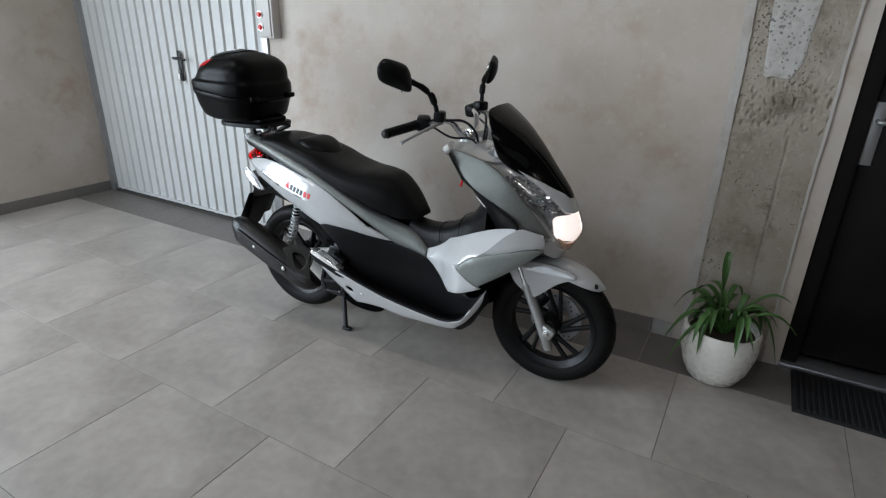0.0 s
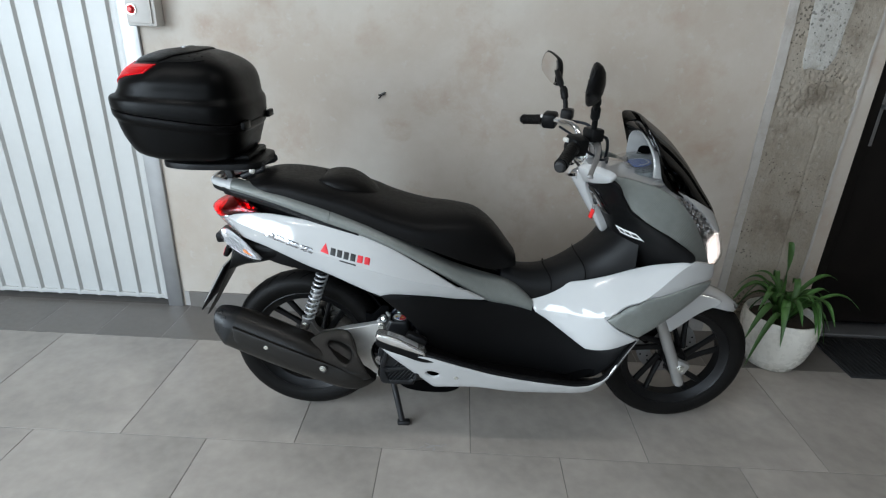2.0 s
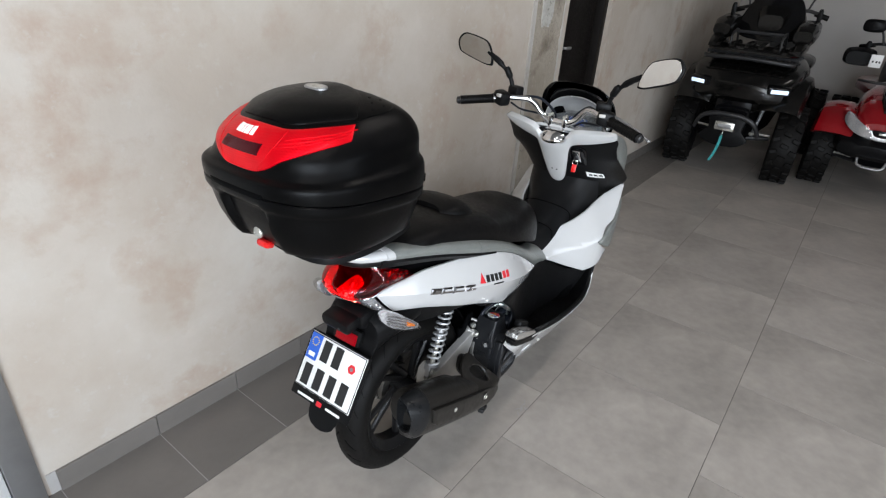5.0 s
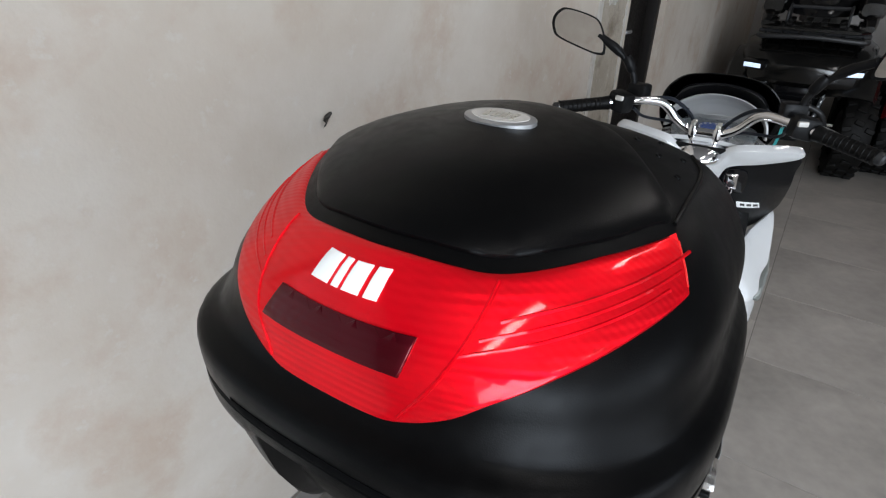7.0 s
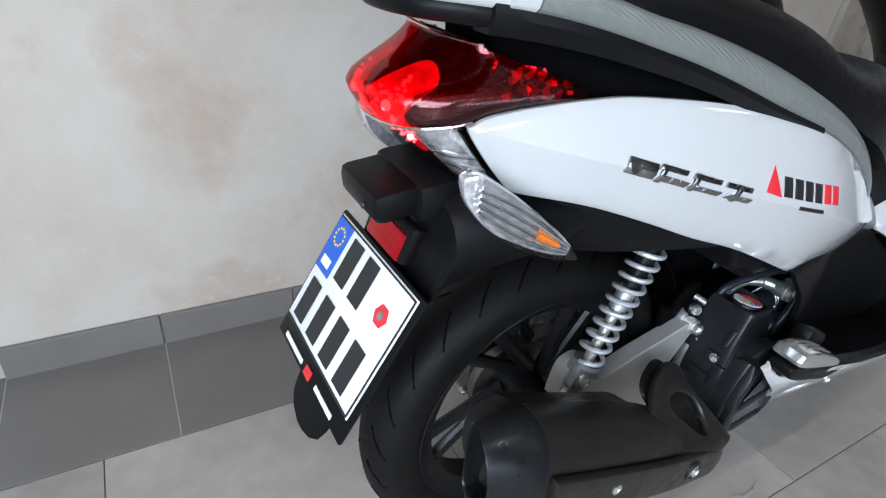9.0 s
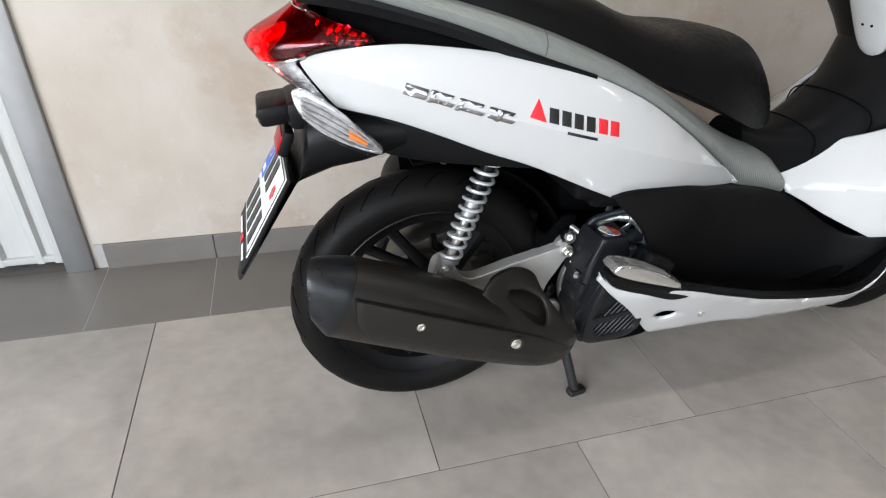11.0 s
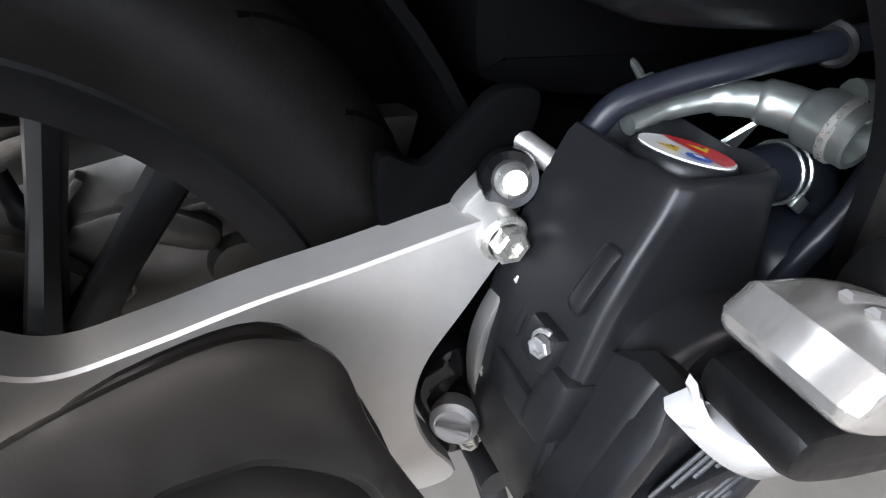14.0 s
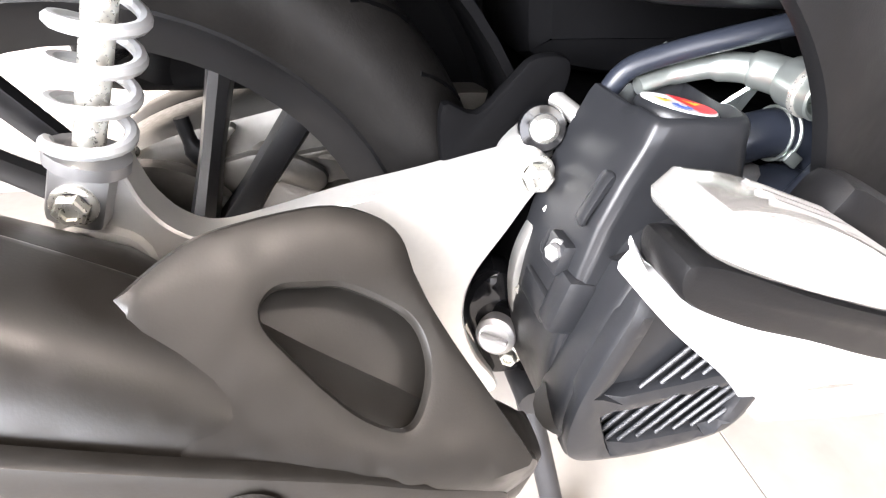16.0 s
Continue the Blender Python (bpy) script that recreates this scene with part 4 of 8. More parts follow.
def foot_board():
    """Black foot well floor along the cowl, with its raised rim."""
    rings = []
    for k in range(41):
        x = 0.285 + 0.80 * k / 40
        z, w, i = Z_SILL(x), W_SILL(x), W_FOOT(x)
        b = min(i, w - 0.045)
        d = 0.045 * min(1.0, max(0.0, (x - 0.40) / 0.15))
        rings.append([(x, -(w - 0.003), z + 0.001), (x, -(w - 0.006), z + 0.008), (x, -(w - 0.018), z + 0.010), (x, -(w - 0.030), z - 0.2 * d), (x, -b, z - d), (x, -(b - 0.02), z - d - 0.02), (x, -min(w - 0.050, 0.5 * (b + w)), z - d - 0.012), (x, -(w - 0.014), z - 0.010)])
    return loft(rings)


both("foot_board", foot_board, BLACK, "black foot board rim")


def belly():
    rings = []
    for x, w, z, h in ((0.42, 0.12, 0.225, 0.02), (0.52, 0.14, 0.205, 0.02), (0.75, 0.15, 0.205, 0.02), (0.90, 0.16, 0.222, 0.022), (0.98, 0.15, 0.270, 0.03), (1.06, 0.13, 0.40, 0.04)):
        rings.append([(x, w * c, z + h * s) for c, s in ((math.cos(2 * math.pi * k / 16), math.sin(2 * math.pi * k / 16)) for k in range(16))])
    return loft(rings)


sp("belly_pan", belly(), CORE)


TUNNEL_W = table([(0.655, 0.060), (0.72, 0.070), (0.80, 0.082), (0.90, 0.105), (1.00, 0.135), (1.06, 0.165)])


def tunnel():
    """Black centre tunnel between the footwells, rising into the leg shield."""
    rings = []
    top = table([(0.66, 0.605), (0.72, 0.592), (0.80, 0.596), (0.90, 0.648), (0.98, 0.722), (1.02, 0.80), (1.06, 0.90)])
    for i in range(25):
        x = 0.655 + 0.40 * i / 24
        t = top(x)
        w = TUNNEL_W(x)
        lo = 0.44
        rings.append([(x, w * math.copysign(abs(c) ** 0.6, c), lo + (t - lo) * abs(s) ** 0.55) for c, s in ((math.cos(math.pi * k / 20), math.sin(math.pi * k / 20)) for k in range(21))])
    return loft(rings)


_tunnel = sp("centre_tunnel", tunnel(), BLACK, "black grained centre tunnel")


def tunnel_seam(x, z):
    pts = [(x + 0.02 * math.cos(a) ** 2, (TUNNEL_W(x) + 0.002) * math.cos(a), z - 0.055 + 0.060 * abs(math.sin(a)) ** 0.55) for a in (math.pi * k / 20 for k in range(21))]
    return tube(pts, 0.0016, 6)


for _x, _z in ((0.80, 0.596), (0.90, 0.648)):
    sp("tunnel_seam", tunnel_seam(_x, _z), CORE, "", _tunnel)


def shield_skin(u, v):
    """Inner face of the leg shield: u across, v up."""
    x = 0.959 - 0.655 * (v - 0.80) + 1.265 * u * u + 424.0 * max(0.0, 0.86 - v) * u ** 4
    return Vector((x, u, v))


def before_shield(gap):
    return lambda u, v: shield_skin(u, v) - Vector((gap, 0, 0))


def neck_skin(u, v):
    return shield_skin(u, v) - Vector((0.014 + 0.020 * max(0.0, 1 - (u / 0.075) ** 2), 0, 0))


def mirrored(half):
    """A closed outline from its right half, which runs from the top to the bottom."""
    return half + [(-q[0],) + tuple(q[1:]) for q in reversed(half)]


sp("inner_leg_shield", panel(mirrored([(-0.10, 0.950), (-0.2235, 0.948), (-0.2275, 0.90), (-0.2280, 0.84), (-0.2260, 0.78), (-0.2170, 0.718), (-0.17, 0.672), (-0.08, 0.635)]), shield_skin, 0.004, 0.006, 0.016, -1), BLACK, "black inner leg shield")
_neck = sp("neck_cover", panel(mirrored([(-0.030, 0.906), (-0.052, 0.918), (-0.068, 0.940), (-0.100, 0.960), (-0.222, 0.968), (-0.2265, 0.946), (-0.15, 0.922), (-0.090, 0.908), (-0.068, 0.886), (-0.052, 0.81), (-0.036, 0.745), (-0.014, 0.723)]), neck_skin, 0.016, 0.010, 0.014, -1), WHITE, "white neck cover under the handlebar")
for _y in (-0.010, 0.010):
    sp("neck_hole", lathe([(0, 0.0008), (0.003, 0.0008), (0.003, -0.002)], Matrix.Translation(neck_skin(_y, 0.785)) @ pose(0, 0, 0, 0, -110, 0), 12), CORE, "", _neck)
_lock = sp("lock_surround", panel([(-0.066, 0.890), (-0.122, 0.893), (-0.124, 0.828), (-0.112, 0.818), (-0.072, 0.818), (-0.062, 0.828)], before_shield(0.008), 0.010, 0.006, 0.010, -1), GLOSSBLACK, "gloss black lock surround")
sp("ignition_lock", panel([(-0.074, 0.880, 1), (-0.104, 0.882, 1), (-0.106, 0.834, 1), (-0.078, 0.832, 1)], before_shield(0.015), 0.008, 0.004, 0.008, -1), CHROME, "chrome ignition lock plate", _lock)
sp("key_hole", lathe([(0, 0.004), (0.008, 0.004), (0.010, 0.002), (0.010, -0.004)], Matrix.Translation(shield_skin(-0.090, 0.852) - Vector((0.016, 0, 0))) @ pose(0, 0, 0, 0, -118, 0), 20), BLACKIRON, "", _lock)
_key = sp("ignition_key", box(pose(0.916, -0.087, 0.812, 0, 15, 8), 0.008, 0.018, 0.030, 0.003), REDPART, "red key tag hanging from the ignition")
sp("key_ring", tube([(0.920, -0.087 + 0.010 * math.cos(a), 0.834 + 0.014 * math.sin(a)) for a in (2 * math.pi * k / 16 for k in range(17))], 0.0012, 6), CHROME, "", _key)
sp("key_blade", box(pose(0.930, -0.089, 0.846, 0, -30, 0), 0.026, 0.003, 0.008, 0.001), BOLT, "", _key)
_info = sp("info_sticker", panel([(-0.112, 0.786, 1), (-0.168, 0.779, 1), (-0.172, 0.757, 1), (-0.116, 0.764, 1)], before_shield(0.0025), 0.001, 0.0005, 0.008, -1), WHITEPRINT, "white printed sticker on the leg shield")
for _i in range(3):
    _y = -0.123 - 0.016 * _i
    sp("print_line", panel([(_y, 0.779 - 0.002 * _i, 1), (_y - 0.011, 0.7775 - 0.002 * _i, 1), (_y - 0.012, 0.769 - 0.002 * _i, 1), (_y - 0.001, 0.770 - 0.002 * _i, 1)], before_shield(0.0035), 0.0008, 0.0003, 0.006, -1), INK, "", _info)

# nose: u across, v up
NOSE_X = table([(0.55, 1.325), (0.617, 1.358), (0.665, 1.385), (0.729, 1.370), (0.813, 1.326), (0.90, 1.255), (0.96, 1.20)])


def nose_skin(u, v):
    return Vector((NOSE_X(v) - 0.235 * (abs(u) / 0.185) ** 2.1 * (1 - 0.25 * (v - 0.65)), u, v))


W_FAIR = table([(0.88, 0.230), (1.00, 0.231), (1.10, 0.224), (1.16, 0.211), (1.22, 0.181), (1.27, 0.146), (1.32, 0.108)])


def fairing_skin(u, v):
    return Vector((u, -(W_FAIR(u) - 0.22 * max(0.0, v - 0.84)), v))


both("front_fairing", lambda: panel([(0.900, 0.968, 1), (0.98, 0.958), (1.075, 0.930), (1.150, 0.880), (1.212, 0.806), (1.262, 0.735), (1.303, 0.668, 1), (1.25, 0.664), (1.205, 0.688), (1.165, 0.750), (1.095, 0.800), (1.03, 0.840), (0.975, 0.882), (0.932, 0.930)],
                                    fairing_skin, 0.012, 0.010), SILVER, "silver-grey wrapped front fairing")
_nose = sp("nose_cover", panel([(-0.125, 0.905, 1), (-0.06, 0.835), (0, 0.815), (0.06, 0.835), (0.125, 0.905, 1), (0.10, 0.835), (0.075, 0.770), (0.055, 0.752), (0, 0.748), (-0.055, 0.752), (-0.075, 0.770), (-0.10, 0.835)], nose_skin, 0.008, 0.006, 0.014), WHITE, "white nose under the screen")
sp("nose_base", panel([(-0.17, 0.92), (-0.165, 0.75), (-0.13, 0.63), (-0.06, 0.585), (0.06, 0.585), (0.13, 0.63), (0.165, 0.75), (0.17, 0.92), (0, 0.95)], lambda u, v: nose_skin(u, v) - Vector((0.026, 0, 0)), 0.006, 0.01, 0.025), WHITE)
HEAD_LINE = [(0.012, 0.744, 1), (0.055, 0.748), (0.080, 0.768), (0.108, 0.83), (0.132, 0.892, 1), (0.150, 0.862), (0.143, 0.80), (0.120, 0.735), (0.100, 0.672), (0.06, 0.640), (0.012, 0.632, 1)]
for _s in (-1, 1):
    _line = [(q[0] * _s, *q[1:]) for q in HEAD_LINE]
    _lamp = sp("headlight", panel(_line, lambda u, v: nose_skin(u, v) - Vector((0.020, 0, 0)), 0.006, 0.006, 0.014), REFLECTOR, "clear-lens headlight, lit")
    sp("lens", panel(_line, nose_skin, 0.001, 0.005, 0.014), LENS, "clear lens", _lamp)
    sp("lit_bulb", panel([(q * _s, v) for q, v in ((0.008, 0.743), (0.04, 0.744), (0.078, 0.745), (0.098, 0.735), (0.104, 0.705), (0.103, 0.672), (0.085, 0.652), (0.05, 0.642), (0.008, 0.636))], lambda u, v: nose_skin(u, v) - Vector((0.007, 0, 0)), 0.004, 0.006, 0.014), HEADLAMP, "lit dipped beam", _lamp)
    sp("amber_bulb", lathe([(0, 0), (0.006, 0.004), (0.008, 0.014), (0.006, 0.020), (0, 0.023)], pose(1.185, 0.118 * _s, 0.815, 0, 90, 0), 14), AMBER, "amber turn signal bulb", _lamp)
    sp("marker_lens", panel([(q * _s, v) for q, v in ((0.012, 0.628), (0.06, 0.634), (0.098, 0.664), (0.075, 0.628), (0.04, 0.604), (0.012, 0.598))], nose_skin, 0.006, 0.004, 0.01), MARKER, "faceted lower marker lens", _lamp)
_rng = random.Random(5)
for _s in (-1, 1):
    bm = bmesh.new()
    for _i in range(13):
        for _j in range(5):
            _v = 0.760 + 0.0098 * _i
            _w = 0.034 * math.sin(math.pi * (_i + 0.8) / 14) ** 0.7
            _u = (0.088 + 0.40 * (_v - 0.760) + _w * (_j - 2) / 2.2) * _s
            _c = nose_skin(_u, _v) - Vector((0.010, 0, 0))
            _m = Matrix.Translation(_c) @ Vector((0.75 + _rng.uniform(-0.5, 0.3), 0.6 * _s * _rng.uniform(0.2, 1.9), 0.45 + _rng.uniform(-0.7, 0.7))).to_track_quat("Z", "Y").to_matrix().to_4x4()
            box(_m, 0.0125, 0.0085, 0.002, 0, bm)
    sp("indicator_facets", bm, CHROME, "sparkling faceted front turn signal")
sp("chin", panel([(-0.10, 0.655), (-0.07, 0.618), (-0.02, 0.592), (0.02, 0.592), (0.07, 0.618), (0.10, 0.655), (0.115, 0.615), (0.07, 0.570), (0, 0.552), (-0.07, 0.570), (-0.115, 0.615)], lambda u, v: nose_skin(u, v) - Vector((0.012, 0, 0)), 0.008, 0.008, 0.014), WHITE)

# screen and dash
SCREEN_X = table([(0.79, 1.338), (0.813, 1.326), (0.90, 1.260), (0.98, 1.193), (1.05, 1.120), (1.10, 1.050), (1.12, 1.02)])
BOW = table([(0.79, 8.5), (0.90, 7.5), (0.98, 4.6), (1.06, 3.0), (1.12, 2.6)])


def screen_skin(u, v):
    return Vector((SCREEN_X(v) + 0.004 - BOW(v) * u * u, u, v))


SCREEN = [(0, 0.798), (0.035, 0.804), (0.080, 0.846), (0.132, 0.905), (0.160, 0.970), (0.154, 1.045), (0.108, 1.098), (0.050, 1.112), (0, 1.114)]
sp("windscreen", panel(SCREEN + [(-a, b) for a, b in reversed(SCREEN[1:-1])], screen_skin, 0.0025, 0.004, 0.014), SMOKE, "dark smoked windscreen")


def in_screen(gap):
    return lambda u, v: screen_skin(u, v) - Vector((gap, 0, 0))


sp("screen_shroud", panel([(0.0, 0.81), (0.07, 0.855), (0.118, 0.915), (0.136, 0.975), (0.125, 1.035), (0.085, 1.068), (0, 1.078), (-0.085, 1.068), (-0.125, 1.035), (-0.136, 0.975), (-0.118, 0.915), (-0.07, 0.855)], in_screen(0.016), 0.006, 0.006, 0.016), CORE, "black inside of the screen")
sp("screen_lip", panel([(-0.13, 1.03, 1), (-0.09, 1.075), (0, 1.09), (0.09, 1.075), (0.13, 1.03, 1), (0.105, 1.02), (0, 1.05), (-0.105, 1.02)], in_screen(0.024), 0.006, 0.006, 0.016), GLOSSBLACK)


def dash_hood():
    """White hood arching over the gauges, open towards the rider."""
    rings = []
    for x0, wide, base, high in ((1.124, 0.002, 0.926, 0.002), (1.122, 0.030, 0.950, 0.010), (1.128, 0.092, 0.944, 0.040), (1.108, 0.114, 0.946, 0.066), (1.075, 0.126, 0.946, 0.092), (1.046, 0.130, 0.946, 0.104), (1.041, 0.134, 0.946, 0.108), (1.046, 0.139, 0.944, 0.112), (1.070, 0.140, 0.942, 0.100), (1.100, 0.122, 0.938, 0.080)):
        rings.append([(x0 + 0.008 + 0.016 * abs(math.cos(a)) ** 3, wide * math.cos(a), base + high * math.sin(a) ** 0.85) for a in (math.pi * j / 28 for j in range(29))])
    return loft(rings, cap=False, closed=False)


_dash = sp("dash_cover", dash_hood(), WHITE, "white dash cover")
sp("dash_base", panel([(-0.15, 0.905), (-0.10, 0.885), (0.10, 0.885), (0.15, 0.905), (0.16, 1.03), (0.11, 1.12), (-0.11, 1.12), (-0.16, 1.03)], lambda u, v: Vector((v, u, 0.945 - 0.12 * (v - 1.0) - 0.9 * u * u)), 0.006, 0.01, 0.02), WHITE, "white dash top")


def gauge_skin(off):
    return lambda u, v: Vector((v, u, 0.9475 + 0.20 * (v - 1.02) + off))


_gauge = sp("instrument_panel", panel([(-0.112, 1.050), (-0.085, 1.010), (0, 0.998), (0.085, 1.010), (0.112, 1.050), (0.108, 1.095), (0.06, 1.132), (0, 1.140), (-0.06, 1.132), (-0.108, 1.095)], gauge_skin(0.0), 0.012, 0.006, 0.014, -1), GAUGE, "grey instrument panel with a round dial")
sp("dial", panel([(0.050 * math.cos(a), 1.066 + 0.034 * math.sin(a)) for a in (2 * math.pi * k / 16 for k in range(16))], gauge_skin(0.003), 0.002, 0.001, 0.012, -1), BLUE, "blue speedometer dial", _gauge)
sp("glass", panel([(-0.104, 1.050), (-0.080, 1.014), (0, 1.003), (0.080, 1.014), (0.104, 1.050), (0.100, 1.092), (0.056, 1.126), (0, 1.134), (-0.056, 1.126), (-0.100, 1.092)], gauge_skin(0.012), 0.001, 0.003, 0.02, -1), LENS, "clear gauge cover", _gauge)
for _k in range(11):
    _a = math.pi * (1.10 - 1.2 * _k / 10)
    _c = (0.040 * math.cos(_a), 1.066 + 0.026 * math.sin(_a))
    sp("dial_mark", panel([(_c[0] - 0.003, _c[1] - 0.003, 1), (_c[0] + 0.003, _c[1] - 0.003, 1), (_c[0] + 0.003, _c[1] + 0.003, 1), (_c[0] - 0.003, _c[1] + 0.003, 1)], gauge_skin(0.0045), 0.0008, 0.0003, 0.006, -1), WHITEPRINT, "", _gauge)

# ---- handlebar, levers, mirrors ----
_bar = sp("handlebar", tube(curve([(0.745, -0.352, 1.022), (0.79, -0.25, 1.040), (0.83, -0.175, 1.052), (0.872, -0.115, 1.046), (0.893, -0.075, 1.005), (0.897, -0.04, 0.984), (0.897, 0, 0.982), (0.897, 0.04, 0.984), (0.893, 0.075, 1.005), (0.872, 0.115, 1.046), (0.83, 0.175, 1.052), (0.79, 0.25, 1.040), (0.745, 0.352, 1.022)], 6), 0.0112, 14), CHROME, "chromed tubular handlebar")
sp("bar_holder", lathe([(0, 0), (0.058, 0), (0.060, 0.01), (0.052, 0.022), (0.03, 0.03), (0, 0.03)], pose(0.893, 0, 0.930, 0, -20, 0), 32), CHROME, "chrome top yoke", _bar)
for _s in (-1, 1):
    sp("bar_clamp", box(pose(0.897, 0.030 * _s, 0.982, 0, -14, 0), 0.036, 0.020, 0.045, 0.008), CHROME, "chrome bar clamp", _bar)
    for _d in (-0.011, 0.011):
        sp("clamp_bolt", lathe([(0.006, 0), (0.006, 0.008), (0.004, 0.009), (0, 0.007)], pose(0.890 + _d, 0.030 * _s, 1.002, 0, -14, 0), 10), BOLT, "", _bar)
    _g = sp("grip", tube([(0.798, 0.235 * _s, 1.0425), (0.79, 0.25 * _s, 1.040), (0.748, 0.345 * _s, 1.0235), (0.745, 0.350 * _s, 1.0225)], [0.0185, 0.0165, 0.0165, 0.0185], 16), SEATSKIN, "black rubber grip", _bar)
    bm = bmesh.new()
    for _k in range(9):
        _t = 0.255 + 0.0105 * _k
        lathe([(0.0165, -0.002), (0.0175, 0), (0.0165, 0.002)], Matrix.Translation((0.79 - (_t - 0.25) * 0.44, _t * _s, 1.040 - (_t - 0.25) * 0.176)) @ Vector((-0.4, 0.9 * _s, -0.16)).to_track_quat("Z", "Y").to_matrix().to_4x4(), 16, bm)
    sp("grip_ribs", bm, SEATSKIN, "", _g)
    sp("bar_end", lathe([(0, 0), (0.014, 0), (0.014, 0.012), (0.009, 0.016), (0, 0.016)], Matrix.Translation((0.745, 0.351 * _s, 1.0225)) @ Vector((-0.4, 0.9 * _s, -0.16)).to_track_quat("Z", "Y").to_matrix().to_4x4(), 16), BLACKIRON, "", _bar)
    _sw = sp("switch_housing", box(pose(0.812, 0.208 * _s, 1.047, 10, 0, -22 * _s), 0.05, 0.058, 0.052, 0.012), BLACK, "black switch housing", _bar)
    sp("brake_master", box(pose(0.862, 0.178 * _s, 1.072, 0, 0, -20 * _s), 0.040, 0.054, 0.038, 0.008), BLACK, "black brake reservoir", _bar)
    sp("switch", box(pose(0.785, 0.205 * _s, 1.06, 0, 0, -22 * _s), 0.012, 0.022, 0.012, 0.003), GREYBOX, "", _sw)
    sp("brake_lever", tube(curve([(0.868, 0.175 * _s, 1.050), (0.868, 0.22 * _s, 1.046), (0.850, 0.29 * _s, 1.030), (0.822, 0.355 * _s, 1.006), (0.816, 0.372 * _s, 1.000)], 5), [0.010, 0.0095, 0.009, 0.009, 0.009, 0.0085, 0.008, 0.008, 0.0075, 0.007, 0.007, 0.007, 0.0065, 0.0065, 0.0065, 0.0065, 0.0065, 0.0075, 0.009, 0.009, 0.006], 10, flat=0.7), STEEL, "silver brake lever", _bar)
    sp("brake_hose", tube(curve([(0.87, 0.15 * _s, 1.055), (0.92, 0.10 * _s, 1.05), (0.945, 0.05 * _s, 1.01), (0.95, 0.02 * _s, 0.955)], 6), 0.005, 8), HOSE, "", _bar)
    sp("cable", tube(curve([(0.84, 0.18 * _s, 1.03), (0.90, 0.16 * _s, 0.998), (0.94, 0.08 * _s, 0.985), (0.955, 0.03 * _s, 0.95)], 6), 0.004, 8), HOSE, "", _bar)
    _m = sp("mirror", tube(curve([(0.858, 0.190 * _s, 1.075), (0.856, 0.200 * _s, 1.110), (0.848, 0.220 * _s, 1.142), (0.840, 0.252 * _s, 1.172), (0.812 if _s < 0 else 0.836, 0.300 * _s, 1.200)], 4), [0.0085] * 5 + [0.0075] * 6 + [0.0115] * 3 + [0.010] * 3, 10), BLACK, "black rear-view mirror")
    sp("stem_boot", lathe([(0.008, -0.022), (0.0125, -0.016), (0.013, 0.012), (0.009, 0.022)], Matrix.Translation((0.851, 0.212 * _s, 1.136)) @ Vector((-0.15, 0.55 * _s, 1)).to_track_quat("Z", "Y").to_matrix().to_4x4(), 12), BLACK, "", _m)
    _ax = Vector((-0.047, 0.158 * _s, 0.048)).normalized()
    _ay = (Vector((0.15, 0, 1)) - _ax * Vector((0.15, 0, 1)).dot(_ax)).normalized()
    _az = Vector((-1, 0, 0))
    _az = (_az - _ax * _az.dot(_ax) - _ay * _az.dot(_ay)).normalized()
    _mp = Matrix.Translation((0.790, -0.362, 1.223) if _s < 0 else (0.822, 0.346, 1.210)) @ Matrix((_ax, _ay, _az)).transposed().to_4x4()
    _ol = [(-0.082, -0.030), (-0.062, 0.010), (-0.036, 0.036), (-0.010, 0.042), (0.040, 0.041), (0.068, 0.033), (0.080, 0.006), (0.068, -0.022), (0.044, -0.036), (-0.040, -0.042), (-0.070, -0.040)]
    rings = []
    for k, d in ((0.93, -0.002), (1.0, 0.002), (1.0, 0.008), (0.90, 0.018), (0.65, 0.028), (0.25, 0.033)):
        rings.append([_mp @ Vector((q[0] * k, q[1] * k, -d)) for q in curve(_ol, 4, True)])
    sp("mirror_shell", loft(rings), BLACK, "", _m)
    rings = [[_mp @ Vector((q[0] * k, q[1] * k, d - (d - 0.0005) * (9.0 * q[0] if _s > 0 else 0.0))) for q in curve(_ol, 4, True)] for k, d in ((0.92, 0.0005), (0.90, 0.0062 if _s > 0 else 0.0032))]
    sp("mirror_glass", loft(rings), MIRROR, "mirror glass", _m)

